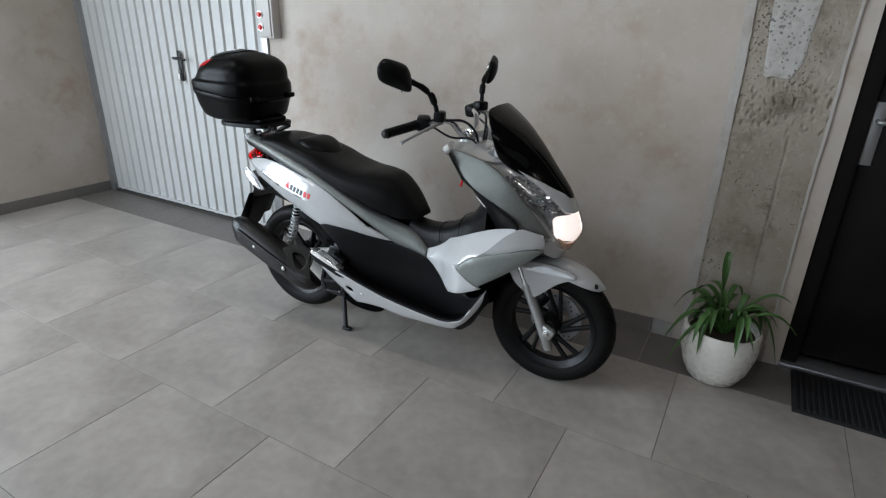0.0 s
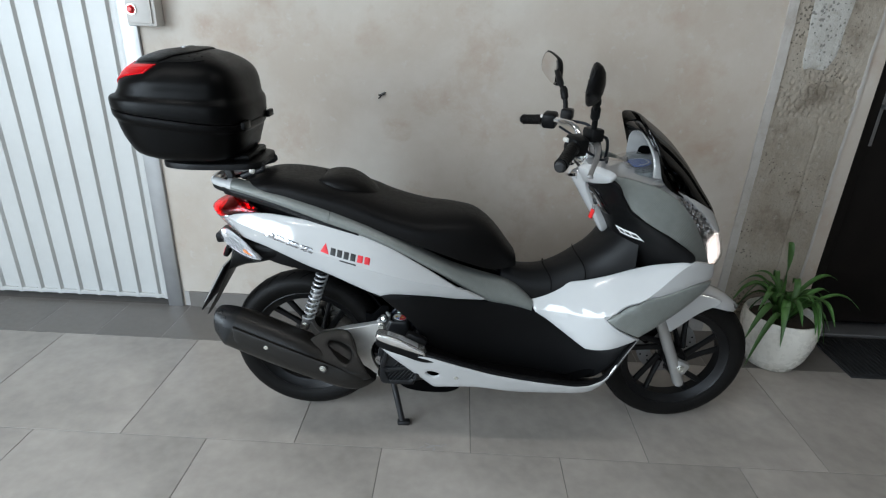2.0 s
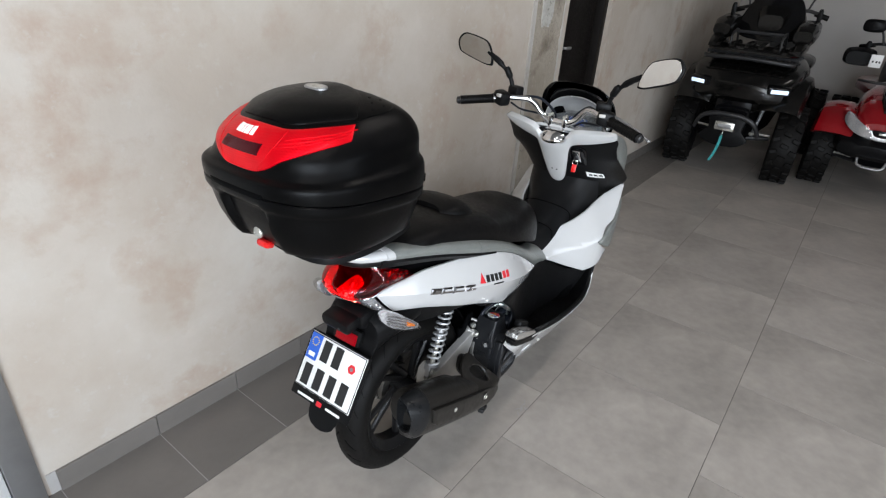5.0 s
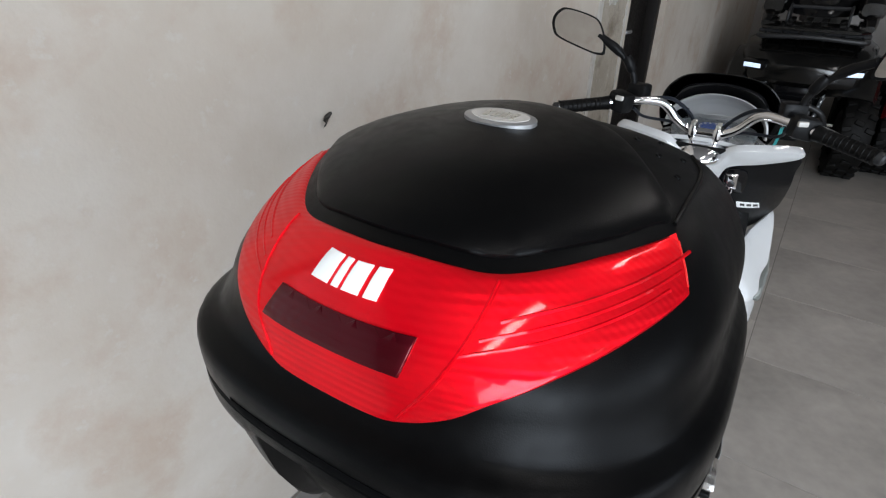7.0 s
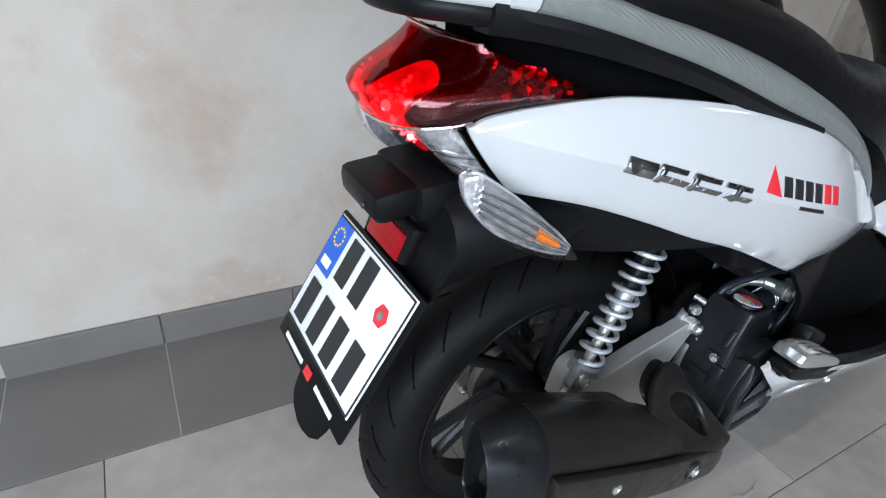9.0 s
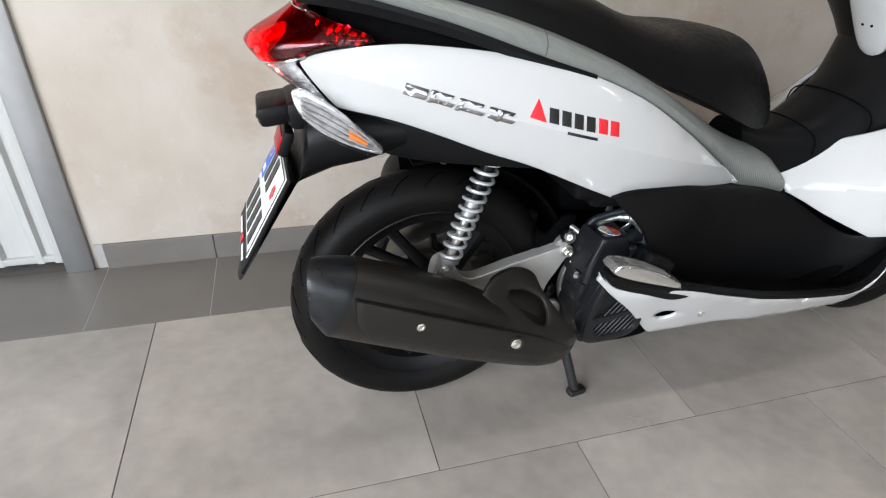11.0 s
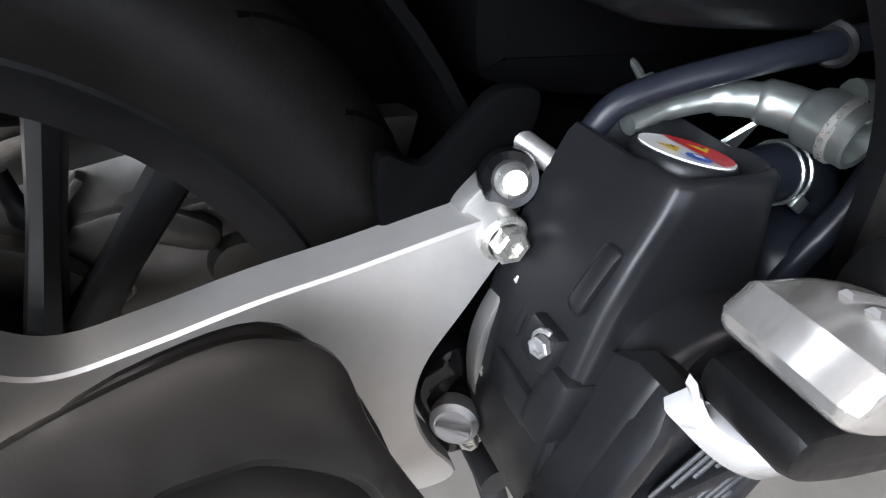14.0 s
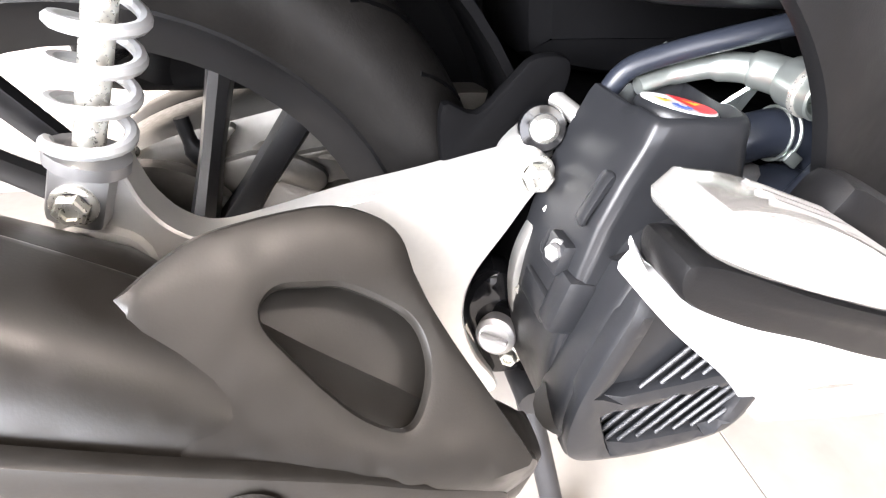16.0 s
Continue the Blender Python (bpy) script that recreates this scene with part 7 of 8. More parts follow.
# added sheet and filler block the bright wall beyond, so gaps stay dark
sp("inner_wall", prism([(0.06, 0.70), (0.06, 0.530), (0.16, 0.470), (0.23, 0.390), (0.28, 0.30), (0.46, 0.30), (0.52, 0.40), (0.50, 0.58), (0.30, 0.69)], 0.086, 0.094, 0.002), CORE, "black sheet added to darken the gap behind the wheel")
sp("under_cover", prism([(-0.10, 0.672), (0.02, 0.628), (0.16, 0.590), (0.30, 0.560), (0.50, 0.51), (0.50, 0.60), (0.30, 0.68), (0.0, 0.70)], -0.10, 0.10, 0.006), CORE, "black filler added under the seat")
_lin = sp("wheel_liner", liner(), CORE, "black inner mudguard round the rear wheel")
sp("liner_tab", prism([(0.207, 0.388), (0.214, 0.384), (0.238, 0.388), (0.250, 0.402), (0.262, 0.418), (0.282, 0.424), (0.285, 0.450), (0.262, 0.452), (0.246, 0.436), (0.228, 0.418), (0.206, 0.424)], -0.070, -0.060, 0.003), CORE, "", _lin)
# pipes above the cover
_pipe = sp("frame_tube", tube(curve([(0.304, -0.080, 0.405), (0.301, -0.090, 0.434), (0.309, -0.094, 0.452), (0.330, -0.100, 0.463), (0.358, -0.112, 0.475), (0.387, -0.124, 0.486), (0.430, -0.138, 0.500)], 6), 0.0064, 14), HOSE, "dark blue-black rubber hose looped over the cover")
sp("hose_clamp", tube([Vector((0.390, -0.125, 0.487)) + 0.0082 * Vector((-0.25 * math.cos(a) - 0.3 * math.sin(a), 0.94 * math.cos(a), 0.95 * math.sin(a))) for a in (2 * math.pi * k / 20 for k in range(21))], 0.0024, 6), BLACKIRON, "", _pipe)
_wp = sp("water_pipe", tube(curve([(0.317, -0.096, 0.443), (0.340, -0.095, 0.450), (0.362, -0.102, 0.456), (0.377, -0.114, 0.458), (0.384, -0.130, 0.458), (0.386, -0.146, 0.457)], 6), [0.0055] * 6 + [0.0065] * 6 + [0.0085] * 6 + [0.0105] * 7 + [0.0125] * 6, 16), ZINC, "zinc plated water pipe with an open socket")
_end = axis_pose((0.387, -0.153, 0.457), (0.06, -0.98, -0.05))
sp("socket", lathe([(0.0130, -0.020), (0.0138, -0.018), (0.0138, 0.004), (0.0128, 0.005), (0.0110, 0.004), (0.0105, -0.008), (0, -0.010)], _end, 24), ZINC, "", _wp)
sp("socket_ring", lathe([(0.0136, -0.007), (0.0150, -0.006), (0.0150, -0.003), (0.0136, -0.002)], _end, 24), BOLT, "", _wp)
sp("socket_rear", tube([(0.391, -0.142, 0.468), (0.402, -0.146, 0.468), (0.410, -0.148, 0.464)], 0.0095, 14), ZINC, "", _wp)
bm = bmesh.new()
_a, _b, _c, _d = Vector((0.362, -0.104, 0.427)), Vector((0.379, -0.116, 0.4505)), Vector((0.390, -0.108, 0.448)), Vector((0.386, -0.100, 0.422))
_n = Vector((0.0012, -0.0012, 0.0004))
_v = [bm.verts.new(p + s * _n) for s in (1, -1) for p in (_a, _b, _c, _d)]
for _f in ((0, 1, 2, 3), (7, 6, 5, 4), (0, 4, 5, 1), (1, 5, 6, 2), (2, 6, 7, 3), (3, 7, 4, 0)):
    bm.faces.new([_v[i] for i in _f])
sp("bracket_plate", bm, ZINC, "", _wp)
sp("pipe_lug", box(pose(0.381, -0.114, 0.4535, 20, 0, 30), 0.014, 0.012, 0.006, 0.001), ZINC, "", _wp)
_hs = sp("coolant_hose", tube(curve([(0.366, -0.112, 0.405), (0.395, -0.118, 0.420), (0.425, -0.120, 0.418), (0.440, -0.118, 0.395), (0.442, -0.11, 0.36)], 6), 0.0150, 14), HOSE, "black coolant hose with a spring clip")
for _t in (0.0, 0.006):
    sp("hose_clip", tube([Vector((0.402 + _t, -0.1185, 0.4205)) + Vector((0.0, 0.0162 * math.cos(a), 0.0162 * math.sin(a))) for a in (2 * math.pi * k / 24 for k in range(25))], 0.0011, 6), ZINC, "", _hs)
sp("clip_ear", box(pose(0.409, -0.134, 0.410, 0, 30, 0), 0.012, 0.003, 0.008, 0.001), ZINC, "", _hs)
sp("wire_hook", tube(curve([(0.336, -0.002, 0.452), (0.350, -0.006, 0.4565), (0.364, -0.010, 0.456), (0.376, -0.016, 0.451), (0.385, -0.021, 0.443), (0.390, -0.023, 0.436)], 6), 0.0028, 8), ZINC, "bent zinc wire guide")
sp("wire_hook_foot", prism([(0.382, 0.428), (0.387, 0.440), (0.395, 0.442), (0.398, 0.428)], -0.027, -0.024, 0.001), ZINC)
sp("lower_hose", tube(curve([(0.428, -0.148, 0.462), (0.418, -0.152, 0.420), (0.402, -0.150, 0.385), (0.400, -0.14, 0.33)], 5), 0.0075, 12), HOSE, "black rubber hose")
sp("hose_guard", prism([(0.385, 0.372), (0.398, 0.396), (0.43, 0.398), (0.45, 0.36), (0.44, 0.32), (0.395, 0.325)], -0.152, -0.11, 0.012), HOSE, "dark moulded guard")
sp("valve_block", box(pose(0.392, -0.115, 0.386, 0, 10, 20), 0.04, 0.03, 0.025, 0.006), STEEL, "small grey casting")


# ---- folded foot peg ----
def peg(s):
    y0, y1 = (-0.250, -0.208) if s < 0 else (0.208, 0.250)
    line = [(0.260, 0.440, 1), (0.268, 0.449, 1), (0.300, 0.443), (0.340, 0.428), (0.412, 0.391, 1), (0.418, 0.376, 1), (0.384, 0.386), (0.330, 0.404), (0.284, 0.421), (0.264, 0.432)]
    ob = sp("foot_peg", prism(line, y0, y1, 0.005, seg=3), PEG, "polished aluminium passenger foot peg, folded in", angle=30)
    for d in (0.014, 0.022, 0.030):
        y = y0 + d if s < 0 else y1 - d
        sp("peg_slot", tube([(0.296, y, 0.4440), (0.340, y, 0.4285), (0.392, y, 0.4015)], 0.0022, 6), STEEL, "", ob)
    sp("peg_rubber", prism([(0.262, 0.424), (0.285, 0.420), (0.330, 0.402), (0.384, 0.384), (0.424, 0.374), (0.446, 0.356), (0.436, 0.350), (0.400, 0.352), (0.340, 0.374), (0.300, 0.388), (0.266, 0.406)], y0 + 0.004, y1 - 0.004, 0.004), BLACK, "black rubber strip under the peg", ob)
    sp("peg_mount", box(pose(0.385, 0.203 * (1 if s > 0 else -1), 0.412, 0, 25, 0), 0.07, 0.03, 0.030, 0.01), BLACK, "", ob)


peg(-1)
peg(1)
for _x, _z in ((0.516, 0.281),):
    sp("cowl_screw", bolt(low_skin(_x, _z) + Vector((0, -0.001, 0)), (0, -1, 0), 0.0055, 0.004), BOLT)

# ---- top case on its rack ----
CASE = empty("top_case", pose(-0.317, 0.350, 0, 0, 0, 1.75))
tagged(CASE, "black plastic top case with a large red reflector, closed", "top case")
C_MIN = table([(0.945, -0.425), (0.956, -0.455), (0.988, -0.485), (1.03, -0.503), (1.07, -0.510), (1.11, -0.508), (1.14, -0.494), (1.165, -0.491), (1.185, -0.4805), (1.205, -0.462), (1.225, -0.422), (1.24, -0.371), (1.2505, -0.300)])
C_MAX = table([(0.945, -0.162), (0.956, -0.151), (0.988, -0.142), (1.03, -0.133), (1.07, -0.128), (1.11, -0.127), (1.14, -0.132), (1.165, -0.138), (1.185, -0.145), (1.205, -0.160), (1.225, -0.189), (1.24, -0.219), (1.2505, -0.250)])
C_HW = table([(0.945, 0.142), (0.956, 0.160), (0.988, 0.177), (1.03, 0.187), (1.07, 0.191), (1.11, 0.189), (1.14, 0.181), (1.165, 0.1783), (1.185, 0.168), (1.205, 0.152), (1.225, 0.125), (1.24, 0.078), (1.2505, 0.015)])


def case_power(behind, z):
    """The lid's outline runs from an even oval at its rim to a pointed back and a square front at its top."""
    t = min(1.0, max(0.0, (z - 1.13) / 0.08))
    return 2.9 - 1.28 * t if behind else 3.6 + 1.4 * t


def case_skin(a, z, off=0.0):
    """Point of the case's skin: a is the angle from straight back, growing to the right side."""
    x0, x1, w = C_MIN(z), C_MAX(z), C_HW(z)
    mx, hx = (x0 + x1) / 2, (x1 - x0) / 2
    c, s = -math.cos(a), -math.sin(a)
    n = case_power(c < 0, z)
    r = (abs(c) ** n + abs(s) ** n) ** (-1 / n)
    x = mx + (hx + off) * r * c
    t = min(1.0, max(0.0, (z - 0.95) / 0.11), max(0.0, (1.135 - z) / 0.05))
    return Vector((x, (w + off) * r * s, z - 0.105 * (x + 0.31) * t * t * (3 - 2 * t)))


def lid_top(off):
    """Height of the lid over a place in plan."""
    def f(x, y):
        lo, hi = 1.13, 1.2505
        for _ in range(26):
            z = (lo + hi) / 2
            x0, x1, w = C_MIN(z), C_MAX(z), C_HW(z)
            mx, hx = (x0 + x1) / 2, (x1 - x0) / 2
            n = case_power(x < mx, z)
            if abs((x - mx) / hx) ** n + abs(y / w) ** n < 1:
                lo = z
            else:
                hi = z
        return Vector((x, y, lo + off))
    return f


def case_shell(levels):
    return loft([[case_skin(2 * math.pi * k / 96, z, off) for k in range(96)] for z, off in levels])


def lower_case(levels):
    """The lower shell, with the pocket for the lock let into its back."""
    rings = []
    for z, off in levels:
        ring = [case_skin(2 * math.pi * k / 192, z, off) for k in range(192)]
        for q in ring:
            if q.x < -0.40:
                side = min(1.0, max(0.0, (0.066 - abs(q.y)) / 0.010))
                q.x += 0.014 * side * min(1.0, max(0.0, (1.058 - z) / 0.016))
        rings.append(ring)
    return loft(rings)


def cp(name, bm, material, label="", parent=None, angle=38.0):
    return part(name, bm, material, parent or CASE, label, angle)


cp("lower_shell", lower_case([(0.945, -0.01), (0.947, 0.0), (0.954, 0.0), (0.963, 0.0), (0.975, 0.0), (0.99, 0.0), (1.005, 0.0), (1.02, 0.0), (1.034, 0.0), (1.041, 0.0), (1.045, 0.0008), (1.049, 0.0042), (1.054, 0.0058), (1.060, 0.0060), (1.068, 0.0056), (1.0705, 0.0036)]), BOXBLACK, "black textured lower shell")
_lid = cp("lid", case_shell([(1.0725, 0.0024), (1.0735, 0.0050), (1.077, 0.0058), (1.086, 0.0062), (1.096, 0.0066), (1.105, 0.0070), (1.112, 0.0068), (1.1165, 0.0054), (1.120, 0.0028), (1.124, 0.0002), (1.128, -0.0008), (1.133, 0.0)] + [(1.138 + 0.0055 * i, 0.0) for i in range(20)] + [(1.2475, 0.0), (1.2505, 0.0)]), BOXBLACK, "black textured lid")


TOP_BACK = [(0.0, 1.2140), (0.085, 1.2135), (0.30, 1.2110), (0.45, 1.2090), (0.58, 1.2090), (0.79, 1.2110), (1.03, 1.2130), (1.25, 1.2150)]
TOP_FRONT = [(-0.334, 0.1355), (-0.312, 0.120), (-0.297, 0.1075), (-0.268, 0.083), (-0.250, 0.059), (-0.241, 0.030)]
_back = [case_skin(a, z) for a, z in TOP_BACK]
_rim = [(q.x, q.y) for q in _back] + [(x, -y) for x, y in TOP_FRONT] + [(-0.239, 0.0)] + [(x, y) for x, y in reversed(TOP_FRONT)] + [(q.x, -q.y) for q in reversed(_back[1:])]
cp("top_plate", panel(_rim, lid_top(0.0035), 0.006, 0.004, 0.012, 1, 5), BOXBLACK, "raised black top plate", _lid)
for _s in (-1, 1):
    cp("lid_crease", tube(curve([lid_top(0.0004)(x, _s * y) for x, y in ((-0.336, 0.1365), (-0.310, 0.1375), (-0.284, 0.137), (-0.258, 0.136), (-0.236, 0.133), (-0.215, 0.122))], 5), 0.0016, 8), BOXBLACK, "", _lid)
    for _x, _y in ((-0.247, 0.086), (-0.229, 0.100), (-0.261, 0.106), (-0.242, 0.120), (-0.279, 0.124)):
        cp("dimple", lathe([(0, 0.0002), (0.0016, 0.0002), (0.0024, 0.0008), (0.0030, -0.001)], Matrix.Translation(lid_top(0.0)(_x, _s * _y)) @ pose(0, 0, 0, -_s * 22, 0, 0), 12), BOXBLACK, "", _lid)
_badge = cp("oval_badge", lathe([(0, 0.0022), (0.026, 0.0022), (0.0285, 0.0012), (0.0285, -0.004)], pose(-0.308, 0, 1.2520, 0, -5, 0) @ Matrix.Diagonal((0.62, 1.0, 1, 1)), 32), STEEL, "oval metal badge", _lid)
cp("badge_field", lathe([(0, 0.0026), (0.023, 0.0026), (0.023, 0.001)], pose(-0.308, 0, 1.2520, 0, -5, 0) @ Matrix.Diagonal((0.58, 1.0, 1, 1)), 32), GREYBOX, "", _badge)
for _y in (-0.011, -0.004, 0.003, 0.010):
    cp("badge_mark", box(pose(-0.308, _y, 1.2548, 0, -5, 0), 0.012, 0.0045, 0.0008, 0), BOLT, "", _badge)
AR = 0.22  # metres of skin to a radian


def lid_arc(off):
    return lambda u, v: case_skin(u / AR, v, off)


def band(half, z0, z1):
    return [(-half, z1, 1), (half, z1, 1), (half, z0, 1), (-half, z0, 1)]


RED_LOW = [(0.15, 1.1330), (0.27, 1.1365), (0.39, 1.1450), (0.51, 1.1590), (0.65, 1.1695), (0.80, 1.1768), (0.965, 1.1828)]
RED_TOP = [(1.026, 1.2110), (0.79, 1.2090), (0.58, 1.2070), (0.45, 1.2070), (0.30, 1.2090), (0.085, 1.2115)]
_right = [(a * AR, z) for a, z in RED_LOW] + [(1.222 * AR, 1.1895, 1), (1.344 * AR, 1.2130, 1)] + [(a * AR, z) for a, z in RED_TOP]
_red = cp("rear_reflector", panel(_right + [(-q[0],) + tuple(q[1:]) for q in reversed(_right)], lid_arc(0.0045), 0.004, 0.003, 0.008, 1, 6), RED, "large translucent red reflector across the lid")
cp("dark_window", panel([(-0.058, 1.1825, 1), (0.062, 1.1825, 1), (0.054, 1.1630, 1), (-0.066, 1.1630, 1)], lid_arc(0.0072), 0.003, 0.0012, 0.006, 1, 8), RED_DEEP, "dark red window in the reflector", _red)
for _u, _w in ((-0.0265, 0.017), (-0.0105, 0.006), (0.004, 0.0145), (0.0215, 0.011)):
    cp("white_mark", panel([(_u - _w / 2, 1.1920, 1), (_u + _w / 2, 1.1920, 1), (_u + _w / 2 + 0.003, 1.2050, 1), (_u - _w / 2 + 0.003, 1.2050, 1)], lid_arc(0.0066), 0.002, 0.0006, 0.006, 1, 4), WHITEPRINT, "white lettering shape", _red)
for _s in (-1, 1):
    cp("reflector_edge", tube([case_skin(_s * (0.25 + 0.26 * t), 1.138 + 0.066 * t, 0.0042) for t in np.linspace(0, 1, 14)], 0.0012, 6), RED, "", _red)
    cp("reflector_end", tube([case_skin(_s * (1.226 + 0.092 * t), 1.1925 + 0.0165 * t, 0.0036) for t in np.linspace(0, 1, 8)], 0.0010, 6), REDPART, "", _red)
    for _k in range(3):
        cp("reflector_ridge", tube([case_skin(_s * (0.40 + 0.06 * _k + (0.74 + 0.04 * _k) * t), 1.176 + 0.007 * _k + (0.018 - 0.002 * _k) * t ** 0.8, 0.0036) for t in np.linspace(0, 1, 16)], 0.0013, 6), RED, "", _red)
# lock, catch and hinges
cp("key_slot", lathe([(0, 0.005), (0.010, 0.005), (0.0125, 0.003), (0.0125, 0)], Matrix.Translation(case_skin(0.0, 0.986, -0.012)) @ pose(0, 0, 0, 0, -90, 0), 22), BOLT, "round key lock")
cp("catch", box(Matrix.Translation(case_skin(0.0, 0.961, -0.006)) @ pose(0, 0, 0, 0, 12, 0), 0.022, 0.034, 0.016, 0.006), REDPART, "red catch button")
cp("seam_slot", panel(band(0.082, 1.0715, 1.0790), lid_arc(0.0066), 0.002, 0.001, 0.008, 1, 10), CORE)
for _s in (-1, 1):
    cp("hinge", box(Matrix.Translation(case_skin(_s * 2.62, 1.071, 0.014)), 0.014, 0.05, 0.022, 0.004), BOXBLACK)
cp("front_foot", box(pose(-0.155, 0, 0.945, 0, 0, 0), 0.05, 0.17, 0.022, 0.008), BOXBLACK)

# rack under the case, part of the scooter
_rack = sp("luggage_rack", panel([(-0.385, -0.09), (-0.40, 0.0), (-0.385, 0.09), (-0.30, 0.125), (-0.16, 0.115), (-0.105, 0.085), (-0.100, 0.0), (-0.105, -0.085), (-0.16, -0.115), (-0.30, -0.125)], lambda u, v: Vector((u, v, 0.934 + 0.012 * (u + 0.25))), 0.014, 0.006, 0.03), BLACK, "black luggage rack plate")
for _s in (-1, 1):
    sp("rack_arm", tube(curve([(-0.115, 0.062 * _s, 0.928), (-0.100, 0.064 * _s, 0.912), (-0.130, 0.066 * _s, 0.900), (-0.165, 0.068 * _s, 0.885)], 4), 0.010, 10), BLACKIRON, "", _rack)
    sp("rack_post", box(pose(-0.205, 0.066 * _s, 0.902, 0, -20, 0), 0.022, 0.022, 0.05, 0.005), BLACKIRON, "", _rack)
    sp("rack_bolt", bolt((-0.13, 0.075 * _s, 0.905), (0, _s, 0), 0.007, 0.006), BOLT, "", _rack)

# ---- quad bikes at the far end ----
def quad_wheel(parent, x, y, r, w, rim_r, turn=0.0):
    m = pose(x, y, r, 90, 0, turn)
    tyre = part("wheel", lathe([(rim_r, -w * 0.40), (r * 0.78, -w * 0.50), (r * 0.93, -w * 0.47), (r * 0.975, -w * 0.36), (r * 0.985, 0), (r * 0.975, w * 0.36), (r * 0.93, w * 0.47), (r * 0.78, w * 0.50), (rim_r, w * 0.40)], m, 40), TYRE, parent, "black knobbly off-road tyre")
    bm = bmesh.new()
    n = 20
    for k in range(n):
        a = 2 * math.pi * k / n
        for yy, sh, ln in ((-0.34, 0.0, 0.27), (0.0, 0.5, 0.30), (0.34, 0.0, 0.27)):
            b = a + sh * 2 * math.pi / n
            box(m @ Matrix.Rotation(b, 4, "Z") @ pose(r * 0.985, 0, yy * w, 0, 0, 0) @ pose(0, 0, 0, 18 * (1 if yy > 0 else -1), 0, 0), 0.026, 0.034, ln * w, 0.004, bm, 1)
    part("tread", bm, TYRE, tyre)
    part("rim", lathe([(0, 0.02), (0.04, 0.03), (0.06, 0.015), (rim_r * 0.8, 0.0), (rim_r, w * 0.40), (rim_r * 1.03, w * 0.42), (rim_r * 1.03, -w * 0.42), (rim_r, -w * 0.40), (rim_r * 0.8, -0.02)], m, 30), RIM, tyre)
    return tyre


def hull(rows, n=24, e=0.6):
    """Skin over rounded sections (x, half width, z low, z high)."""
    rings = []
    for x, w, lo, hi in rows:
        c, h = (lo + hi) / 2, (hi - lo) / 2
        rings.append([(x, w * math.copysign(abs(math.cos(a)) ** e, math.cos(a)), c + h * math.copysign(abs(math.sin(a)) ** e, math.sin(a))) for a in (2 * math.pi * k / n for k in range(n))])
    return loft(rings)


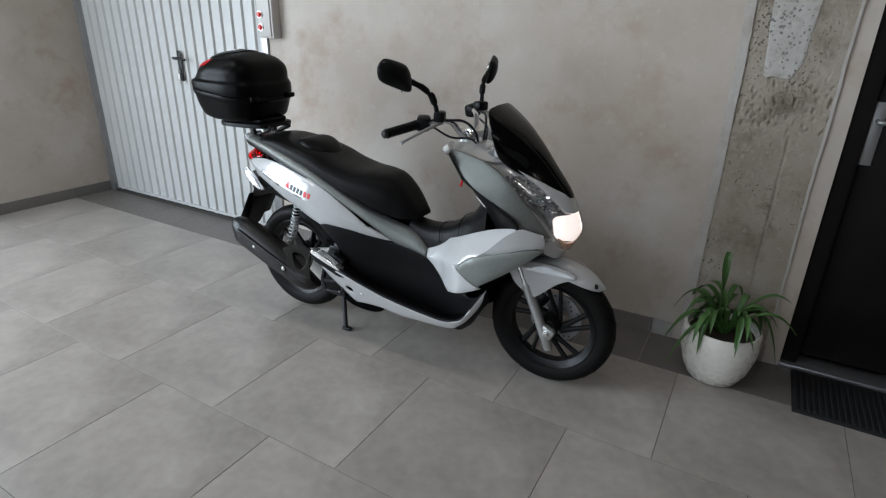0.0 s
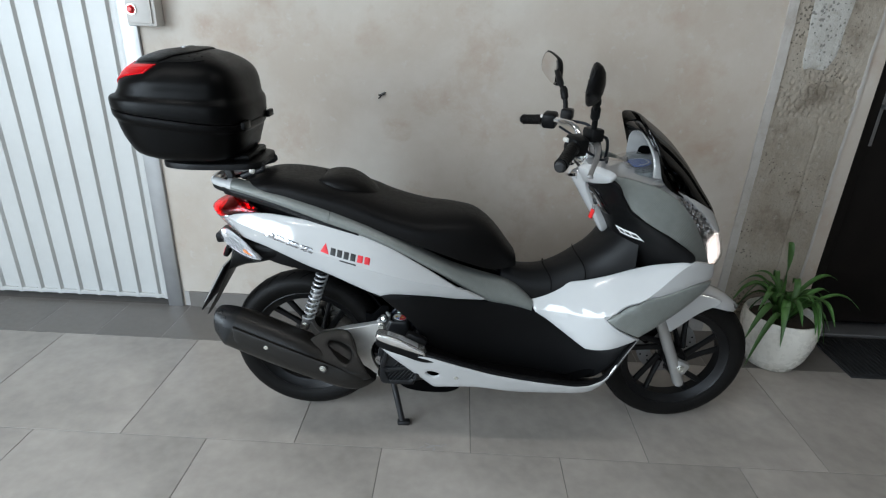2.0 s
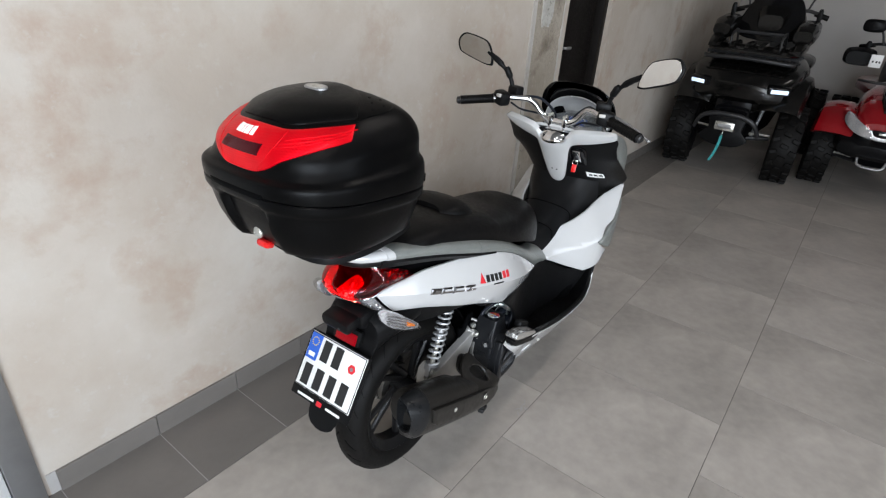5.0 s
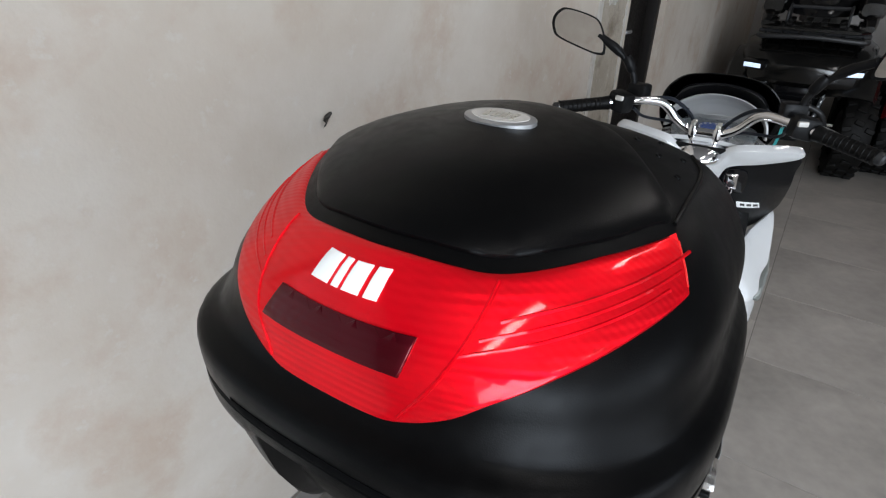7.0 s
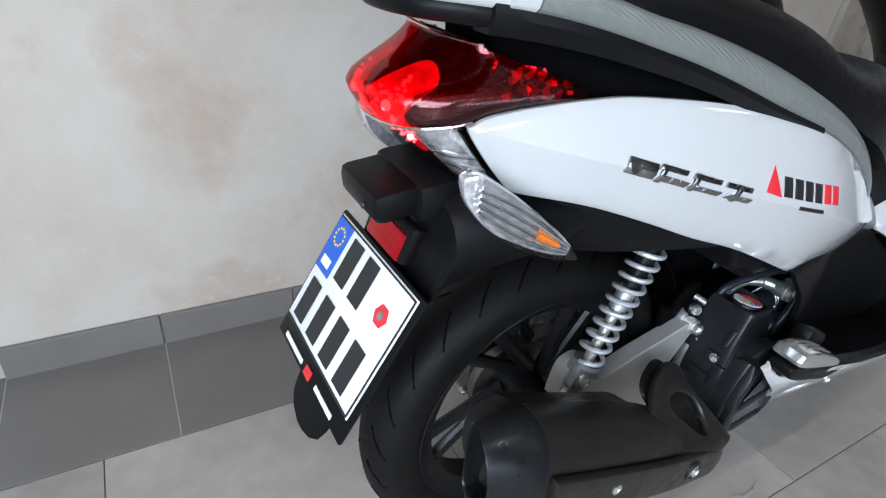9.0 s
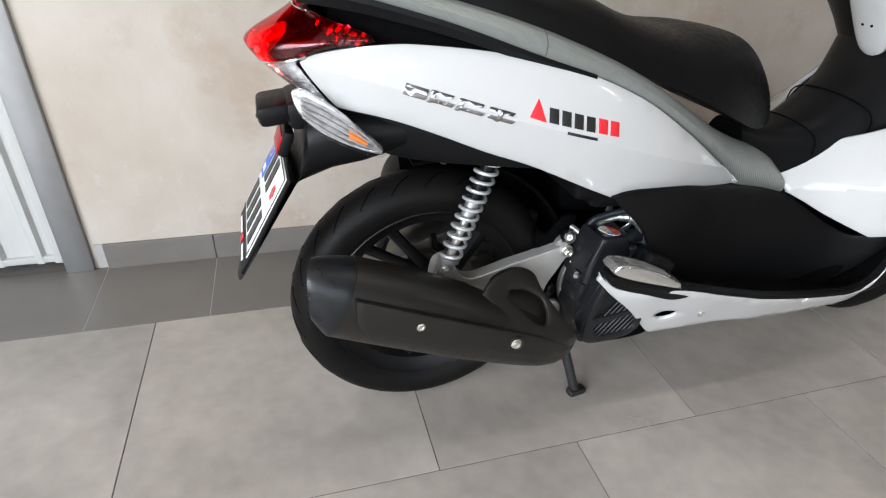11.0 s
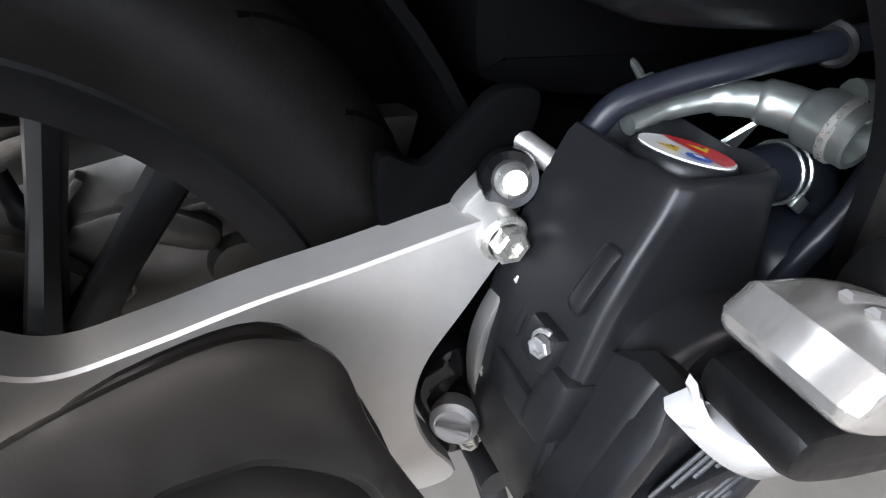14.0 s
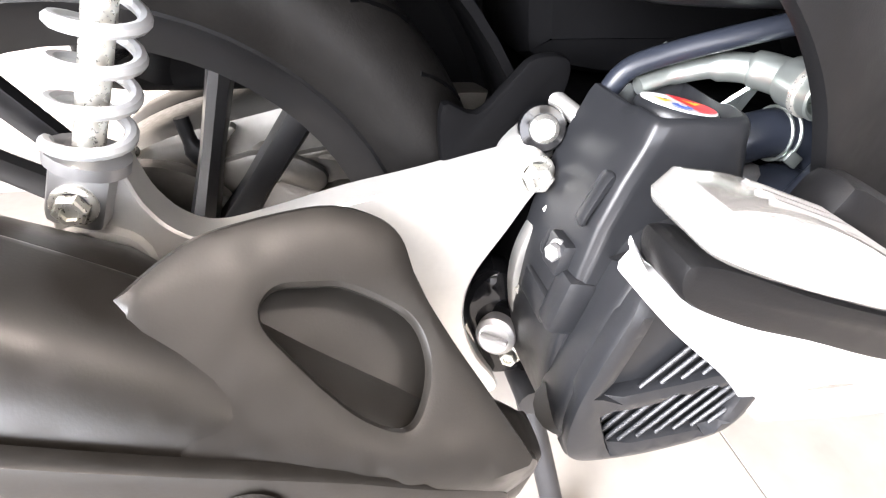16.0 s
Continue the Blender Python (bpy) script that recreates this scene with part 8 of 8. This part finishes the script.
def quad(name, m, paint, size, label, black):
    q = empty(name, m)
    tr, r, w = 0.415 * size, 0.315 * size, 0.205 * size
    for s in (-1, 1):
        quad_wheel(q, 0.0, tr * s, r, w, 0.165 * size, 6)
        quad_wheel(q, -1.28 * size, tr * s, r, w * 1.2, 0.165 * size)
        # fender over each front wheel
        rings = []
        for i in range(15):
            a = radians(28 + 125 * i / 14)
            rr = r + 0.085 * size
            ring = []
            for y, d in ((0.205, 0.03), (0.30, 0.0), (0.42, 0.0), (0.50, 0.022), (0.525, 0.070), (0.512, 0.074), (0.49, 0.034), (0.42, 0.014), (0.30, 0.014), (0.205, 0.045)):
                ring.append((rr * math.cos(a) * 1.12 - d * math.cos(a), y * size * s, r + (rr - d) * math.sin(a) + 0.02))
            rings.append(ring)
        part("fender", loft(rings), paint, q)
        for zz, x0 in ((0.24, 0.06), (0.24, -0.10)):
            part("suspension_arm", tube([(x0, 0.12 * s * size, zz * size + 0.02), (0.0, (tr - 0.10) * s, r - 0.04)], 0.014, 8), BLACKIRON, q)
        part("suspension_spring", tube([(0.02 + 0.022 * math.cos(t), (0.17 + 0.006 * t / 6 + 0.022 * math.sin(t) * 0.3) * s, 0.30 * size + 0.0047 * t + 0.0 * t) for t in np.linspace(0, 44, 120)], 0.006, 6), SPRING, q, "silver suspension spring")
        part("damper", tube([(0.02, 0.165 * s, 0.27 * size), (0.02, 0.215 * s, 0.56 * size)], 0.016, 10), STEEL, q)
        part("track_rod", tube([(0.08, 0.10 * s, 0.30 * size), (0.08, (tr - 0.09) * s, 0.31 * size)], 0.009, 8), BOLT, q)
    part("hood", hull([(0.36, 0.14, 0.50, 0.60), (0.30, 0.20, 0.46, 0.66), (0.15, 0.245, 0.46, 0.735), (-0.10, 0.25, 0.48, 0.80), (-0.35, 0.20, 0.50, 0.84), (-0.50, 0.15, 0.52, 0.82)]), paint, q, "moulded front body")
    part("seat", hull([(-0.45, 0.12, 0.70, 0.84), (-0.6, 0.16, 0.70, 0.88), (-0.9, 0.19, 0.72, 0.90), (-1.2, 0.20, 0.74, 0.98), (-1.35, 0.18, 0.78, 1.0)]), SEATSKIN, q, "black seat")
    part("chassis", hull([(0.30, 0.14, 0.27, 0.44), (0.0, 0.16, 0.22, 0.50), (-0.6, 0.22, 0.22, 0.55), (-1.3, 0.20, 0.26, 0.6), (-1.5, 0.14, 0.36, 0.6)]), CORE, q)
    part("rear_fender", hull([(-0.85, 0.22, 0.62, 0.72), (-1.1, 0.36, 0.64, 0.76), (-1.35, 0.37, 0.64, 0.78), (-1.65, 0.30, 0.60, 0.76)]), paint, q)
    bar = part("handlebar", tube(curve([(-0.50, -0.40, 1.06), (-0.42, -0.24, 1.10), (-0.36, -0.08, 1.06), (-0.35, 0, 1.05), (-0.36, 0.08, 1.06), (-0.42, 0.24, 1.10), (-0.50, 0.40, 1.06)], 5), 0.012, 10), BLACKIRON, q, "black handlebar")
    for s in (-1, 1):
        part("grip", tube([(-0.46, 0.30 * s, 1.085), (-0.50, 0.41 * s, 1.06)], 0.018, 10), SEATSKIN, bar)
        part("hand_guard", hull([(-0.30, 0.001, 1.09, 1.10), (-0.31, 0.02, 1.03, 1.12), (-0.36, 0.012, 1.03, 1.12)]), BLACK, bar).location = (0, 0.33 * s, 0)
    if black:
        part("fascia", hull([(0.43, 0.24, 0.57, 0.66), (0.38, 0.36, 0.54, 0.72), (0.22, 0.44, 0.56, 0.77), (-0.05, 0.46, 0.60, 0.80), (-0.30, 0.40, 0.62, 0.82)], e=0.45), CAMO, q, "dark camouflage-patterned front fascia")
        part("grille", box(pose(0.345, 0, 0.50, 0, 12, 0), 0.04, 0.30, 0.13, 0.02), GLOSSBLACK, q)
        for s in (-1, 1):
            l = part("headlight", box(pose(0.402, 0.315 * s, 0.650, 0, 14, 24 * s), 0.07, 0.180, 0.052, 0.014), GLOSSBLACK, q, "slim headlight with a white light bar")
            part("light_bar", box(pose(0.4365, 0.330 * s, 0.643, 0, 14, 24 * s), 0.008, 0.135, 0.026, 0.004), LEDLIT, l)
        part("bumper_bar", tube(curve([(0.40, -0.27, 0.34), (0.45, -0.22, 0.42), (0.46, -0.12, 0.455), (0.465, 0, 0.46), (0.46, 0.12, 0.455), (0.45, 0.22, 0.42), (0.40, 0.27, 0.34)], 5), 0.017, 10), BLACKIRON, q)
        part("bumper_plate", prism([(-0.20, 0.30), (-0.14, 0.36), (-0.13, 0.44), (0.13, 0.44), (0.14, 0.36), (0.20, 0.30), (0.10, 0.25), (-0.10, 0.25)], -0.01, 0.01, 0.004, pose(0.435, 0, 0, 0, 0, 90)), BLACK, q)
        wn = part("winch", tube([(0.465, -0.055, 0.385), (0.465, 0.055, 0.385)], 0.030, 14), STEEL, q, "steel winch with a teal strap")
        part("fairlead", box(pose(0.485, 0, 0.385), 0.014, 0.16, 0.055, 0.004), BOLT, wn)
        part("hook", tube([(0.50 + 0.016 * math.cos(a), 0.0, 0.345 + 0.022 * math.sin(a)) for a in np.linspace(1.2, 6.2, 14)], 0.006, 8), CHROME, wn)
        part("pull_strap", loft([[(0.502 - 0.02 * t, -0.010 - 0.05 * t * t, 0.33 - 0.19 * t), (0.502 - 0.02 * t, 0.012 - 0.05 * t * t, 0.33 - 0.19 * t), (0.505 - 0.02 * t, 0.012 - 0.05 * t * t, 0.33 - 0.19 * t), (0.505 - 0.02 * t, -0.010 - 0.05 * t * t, 0.33 - 0.19 * t)] for t in np.linspace(0, 1, 8)]), TEAL, wn, "teal pull strap")
        rk = part("front_rack", tube(curve([(0.30, -0.36, 0.80), (0.34, -0.30, 0.80), (0.36, 0, 0.81), (0.34, 0.30, 0.80), (0.30, 0.36, 0.80)], 6), 0.014, 10), BLACKIRON, q, "black tubular front rack")
        for y in (-0.32, -0.2, -0.08, 0.08, 0.2, 0.32):
            part("rack_tube", tube([(0.34 - abs(y) * 0.1, y, 0.80), (-0.10, y, 0.845)], 0.011, 8), BLACKIRON, rk)
        for x in (0.2, 0.05, -0.1):
            part("rack_cross", tube([(x, -0.37, 0.82), (x, 0.37, 0.82)], 0.011, 8), BLACKIRON, rk)
        deck = part("rack_deck", hull([(0.30, 0.30, 0.835, 0.850), (0.24, 0.36, 0.832, 0.866), (0.05, 0.37, 0.836, 0.874), (-0.12, 0.35, 0.845, 0.870)], e=0.4), CAMO, rk, "gloss black plastic rack deck")
        for y in (-0.27, -0.16, -0.05, 0.05, 0.16, 0.27):
            part("deck_rib", hull([(0.25, 0.020, 0.860, 0.872), (0.20, 0.026, 0.862, 0.890), (-0.02, 0.026, 0.866, 0.896), (-0.09, 0.018, 0.862, 0.880)], 12, 0.5), CAMO, deck).location = (0, y, 0)
        for s in (-1, 1):
            part("deck_side", hull([(0.26, 0.030, 0.850, 0.880), (0.16, 0.045, 0.852, 0.925), (-0.05, 0.050, 0.856, 0.950), (-0.16, 0.030, 0.86, 0.930)], 14, 0.55), CAMO, deck).location = (0, 0.31 * s, 0)
            part("tie_loop", tube(curve([(0.20, 0.20 * s, 0.87), (0.20, 0.20 * s, 0.93), (0.12, 0.20 * s, 0.955), (0.02, 0.20 * s, 0.955), (-0.06, 0.20 * s, 0.87)], 5), 0.010, 8), BLACKIRON, deck)
        part("tie_bar", tube([(0.12, -0.20, 0.955), (0.12, 0.20, 0.955)], 0.010, 8), BLACKIRON, deck)
        part("windshield", panel([(-0.26, 0.92), (-0.24, 1.10), (-0.12, 1.20), (0.12, 1.20), (0.24, 1.10), (0.26, 0.92)], lambda u, v: Vector((-0.20 - 0.5 * (v - 0.92) - 0.8 * u * u, u, v)), 0.006, 0.01, 0.03), GLOSSBLACK, q, "dark wind deflector")
        part("dash_pod", hull([(-0.22, 0.10, 0.96, 1.06), (-0.30, 0.14, 0.95, 1.12), (-0.42, 0.10, 0.98, 1.10)]), CAMO, q)
        for s in (-1, 1):
            part("side_roll", hull([(0.10, 0.07, 0.92, 0.99), (0.0, 0.09, 0.90, 1.03), (-0.2, 0.09, 0.92, 1.05), (-0.3, 0.05, 0.95, 1.02)]), CAMO, q).location = (0, 0.30 * s, 0)
    else:
        for s in (-1, 1):
            l = part("headlight", panel([(0.06 * s, 0.505), (0.10 * s, 0.56), (0.20 * s, 0.615), (0.27 * s, 0.655), (0.285 * s, 0.60), (0.24 * s, 0.545), (0.15 * s, 0.505)], lambda u, v: Vector((0.430 - 0.9 * u * u - 0.35 * (v - 0.5), u, v)), 0.07, 0.008, 0.02), FACET, q, "clear twin headlight")
            part("lens", panel([(0.06 * s, 0.505), (0.10 * s, 0.56), (0.20 * s, 0.615), (0.27 * s, 0.655), (0.285 * s, 0.60), (0.24 * s, 0.545), (0.15 * s, 0.505)], lambda u, v: Vector((0.437 - 0.9 * u * u - 0.35 * (v - 0.5), u, v)), 0.001, 0.006, 0.02), LENS, l)
        part("nose_trim", panel([(-0.10, 0.545), (-0.06, 0.49), (0.06, 0.49), (0.10, 0.545), (0.075, 0.550), (0.045, 0.515), (-0.045, 0.515), (-0.075, 0.550)], lambda u, v: Vector((0.405 - 0.5 * u * u, u, v)), 0.01, 0.005, 0.02), FORK, q, "silver nose trim")
        part("nose_plate", panel([(-0.07, 0.555), (-0.045, 0.518), (0.045, 0.518), (0.07, 0.555)], lambda u, v: Vector((0.398 - 0.5 * u * u, u, v)), 0.01, 0.004, 0.02), GLOSSBLACK, q)
        part("nose_mark", box(pose(0.405, 0, 0.537), 0.003, 0.045, 0.014, 0.002), BOLT, q)
        part("bumper", hull([(0.42, 0.16, 0.36, 0.44), (0.38, 0.26, 0.33, 0.47), (0.28, 0.30, 0.34, 0.50)]), BLACK, q, "black front bumper")
        part("bumper_hoop", tube(curve([(0.40, -0.10, 0.34), (0.43, -0.07, 0.29), (0.43, 0.07, 0.29), (0.40, 0.10, 0.34)], 5), 0.010, 8), STEEL, q)
        part("hood_scoop", hull([(0.28, 0.05, 0.66, 0.70), (0.15, 0.09, 0.70, 0.76), (-0.10, 0.11, 0.76, 0.86), (-0.22, 0.08, 0.82, 0.90)]), GLOSSBLACK, q)
        part("handle_pod", hull([(-0.20, 0.07, 0.96, 1.00), (-0.26, 0.13, 0.93, 1.06), (-0.36, 0.14, 0.96, 1.10), (-0.44, 0.08, 1.0, 1.10)]), REDPAINT, q, "red handlebar pod")
        part("pod_screen", hull([(-0.24, 0.05, 1.06, 1.10), (-0.30, 0.075, 1.06, 1.15), (-0.36, 0.06, 1.08, 1.16)]), GLOSSBLACK, q)
        tag = part("price_tag", box(pose(-0.10, -0.24, 0.99, 0, 14, 0), 0.004, 0.085, 0.10, 0.002), WHITEPRINT, q, "red and white price tag")
        part("tag_band", box(pose(-0.0965, -0.24, 1.022, 0, 14, 0), 0.003, 0.085, 0.030, 0), REDPRINT, tag)
        for y in (-0.26, -0.235, -0.215):
            part("tag_bar", box(pose(-0.0985, y, 0.985, 0, 14, 0), 0.003, 0.012, 0.014, 0), INK, tag)
        part("front_rack", tube(curve([(0.10, -0.30, 0.86), (0.16, -0.20, 0.86), (0.16, 0.20, 0.86), (0.10, 0.30, 0.86)], 5), 0.010, 8), BLACKIRON, q)
        for s in (-1, 1):
            part("brush_guard", hull([(-0.20, 0.09, 0.95, 1.05), (-0.26, 0.12, 0.94, 1.08), (-0.32, 0.10, 0.96, 1.07)]), BLACK, q).location = (0, 0.36 * s, -0.01)
    for s in (-1, 1):
        mi = part("mirror", tube(curve([(-0.40, 0.24 * s, 1.09), (-0.40, 0.27 * s, 1.17), (-0.42, 0.30 * s, 1.22)], 4), 0.008, 8), BLACKIRON, q, "black mirror on a stalk")
        part("mirror_head", hull([(-0.38, 0.05, 1.20, 1.26), (-0.40, 0.085, 1.18, 1.28), (-0.44, 0.085, 1.18, 1.28)]), BLACK, mi).location = (0, 0.34 * s, 0)
    for ob in q.children_recursive:
        if ob.data and ob.name.split(".")[0] not in ("wheel", "tread", "rim"):
            ob.data.transform(Matrix.Diagonal((1, 0.92 if black else 0.97, 1.22 if black else 1.03, 1)))
    return tagged(q, label, "quad bike", "quad bikes by the end wall")


quad("quad_bike", pose(4.08, 0.33, 0, 0, 0, 180.5), CAMO, 1.0, "black camouflage quad bike with a front winch and cargo rack", True)
quad("quad_bike", pose(4.38, -0.71, 0, 0, 0, 179), REDPAINT, 0.92, "glossy red quad bike with twin clear headlights", False)

# ---- potted plant by the pillar ----
def potted_plant():
    px, py = 1.600, 0.782
    pot = empty("plant_pot", pose(px, py, 0))
    part("pot_body", lathe([(0, 0.0), (0.085, 0.0), (0.10, 0.008), (0.128, 0.06), (0.146, 0.13), (0.152, 0.19), (0.149, 0.235), (0.144, 0.245), (0.136, 0.243), (0.134, 0.22), (0.12, 0.21)], None, 48), POT, pot)
    part("soil", lathe([(0.139, 0.212), (0.09, 0.222), (0.04, 0.218), (0, 0.224)], None, 32), SOIL, pot, "dark potting soil")
    tagged(pot, "round white glazed flower pot on the tiles", "flower pot")
    rng = random.Random(5)
    plant = empty("house_plant", pose(px, py, 0.217))

    def leaf(az, reach, rise, droop, width, base=0.02):
        pts = []
        n = 14
        for i in range(n + 1):
            t = i / n
            r = base + reach * (t ** 1.05)
            z = rise * math.sin(min(1.0, t * 1.15) * math.pi * 0.5) - droop * t ** 2.6
            side = 0.02 * math.sin(t * 3 + az * 5)
            pts.append((r * math.cos(az) - side * math.sin(az), r * math.sin(az) + side * math.cos(az), z))
        bm = bmesh.new()
        rows = []
        for i, q in enumerate(pts):
            t = i / n
            w = width * (0.55 + 1.2 * t) * (1 - t ** 3.2) + 0.0008
            q = Vector(q)
            d = (Vector(pts[min(i + 1, n)]) - Vector(pts[max(i - 1, 0)])).normalized()
            s = d.cross(Vector((0, 0, 1)))
            s = s.normalized() if s.length > 0.05 else Vector((-math.sin(az), math.cos(az), 0))
            up = s.cross(d)
            rows.append([q - s * w + up * w * 0.35, q - s * w * 0.5 + up * w * 0.08, q, q + s * w * 0.5 + up * w * 0.08, q + s * w + up * w * 0.35])
        a = [[bm.verts.new(v) for v in r] for r in rows]
        b = [[bm.verts.new(Vector(v) - Vector((0, 0, 0.0012))) for v in r] for r in rows]
        for i in range(n):
            for k in range(4):
                bm.faces.new((a[i][k], a[i][k + 1], a[i + 1][k + 1], a[i + 1][k]))
                bm.faces.new((b[i][k], b[i + 1][k], b[i + 1][k + 1], b[i][k + 1]))
        part("leaf", bm, LEAF, plant, angle=70)

    for i in range(26):
        az = i * 2.399 + rng.uniform(-0.3, 0.3)
        reach = rng.uniform(0.13, 0.23)
        leaf(az, reach, rng.uniform(0.13, 0.22), rng.uniform(0.10, 0.34), rng.uniform(0.009, 0.014))
    for i in range(10):
        leaf(i * 0.63 + 0.2, rng.uniform(0.08, 0.16), rng.uniform(0.10, 0.2), rng.uniform(0.0, 0.08), rng.uniform(0.009, 0.013), 0.01)
    leaf(2.6, 0.03, 0.34, 0.0, 0.013)
    leaf(0.3, 0.20, 0.22, 0.05, 0.012)
    leaf(-0.4, 0.24, 0.20, 0.10, 0.011)
    return tagged(plant, "green plant with long arching strap leaves in a white pot", "plant")


potted_plant()

# ---- floor tiles and skirting, piece by piece ----
def tile_mesh(sx, sy, sz, material, bevel=0.0004):
    return finish(box(pose(sx / 2, sy / 2, -sz / 2), sx, sy, sz, bevel, None, 1), material, 30)


FLOOR = bpy.data.objects["floor"]
PITCH, GAP = 0.602, 0.0024
_big = tile_mesh(PITCH - GAP, PITCH - GAP, 0.010, TILE)
_row = 0
for _r in range(-8, 1):
    _y = 0.717 - PITCH * (1 - _r)
    _off = -0.033 + (PITCH / 2 if _r % 2 == 0 else 0.0)
    _k0 = math.floor((LEFT - _off) / PITCH)
    for _k in range(_k0, 17):
        _x = _off + PITCH * _k
        if _x + PITCH < LEFT or _x > FAR:
            continue
        _t = new("tile", _big)
        _t.parent = FLOOR
        _t.location = (_x + GAP / 2, _y + GAP / 2, 0.0)
_bed = new("joint_bed", finish(box(pose((LEFT + FAR) / 2, (0.717 + WALL) / 2, -0.0026), FAR - LEFT - 0.01, WALL - 0.717 - 0.004, 0.005, 0), GROUT_LIGHT))
_bed.parent = FLOOR
_dark = tile_mesh(0.301 - GAP, 1.018 - 0.717 - GAP, 0.010, TILE_DARK)
_skirt = finish(box(pose(0.1505, -0.0045, 0.0405), 0.301 - 0.003, 0.009, 0.081, 0.0012, None, 1), TILE_DARK, 30)
_skirt_base = tagged(new("baseboard", finish(box(pose(0.135, WALL - 0.0015, 0.0405), 2.53, 0.003, 0.079, 0), GROUT_LIGHT)), "low dark grey tile skirting along the plaster wall", "skirting", kind="structure")
_skirt_base2 = tagged(new("baseboard", finish(box(pose((DARK_R + FAR) / 2, WALL - 0.0015, 0.0405), FAR - DARK_R - 0.02, 0.003, 0.079, 0), GROUT_LIGHT)), "low dark grey tile skirting along the plaster wall", "skirting", kind="structure")
for _k in range(-9, 24):
    _x = -0.805 + 0.301 * _k
    if _x > LEFT - 0.3 and _x < FAR:
        _t = new("tile", _dark)
        _t.parent = FLOOR
        _t.location = (_x + GAP / 2, 0.717 + GAP / 2, 0.0006)
    for _lo, _hi, _par in ((DOOR_R + 0.04, 1.44, _skirt_base), (DARK_R, FAR, _skirt_base2)):
        if _x >= _lo - 0.02 and _x + 0.301 < _hi + 0.02:
            _t = new("tile", _skirt)
            _t.parent = _par
            _t.location = (_x, WALL - 0.0025, 0.0)
_west_skirt = finish(box(pose(0.0045, 0.1505, 0.0405), 0.009, 0.298, 0.081, 0.0012, None, 1), TILE_DARK, 30)
_west = tagged(new("baseboard", finish(box(pose(LEFT + 0.0015, 0.24, 0.0405), 0.003, 1.5, 0.079, 0), GROUT_LIGHT)), "low dark grey tile skirting along the side wall", "skirting", kind="structure")
for _k in range(5):
    _t = new("tile", _west_skirt)
    _t.parent = _west
    _t.location = (LEFT + 0.0025, WALL - 0.301 * (_k + 1), 0)
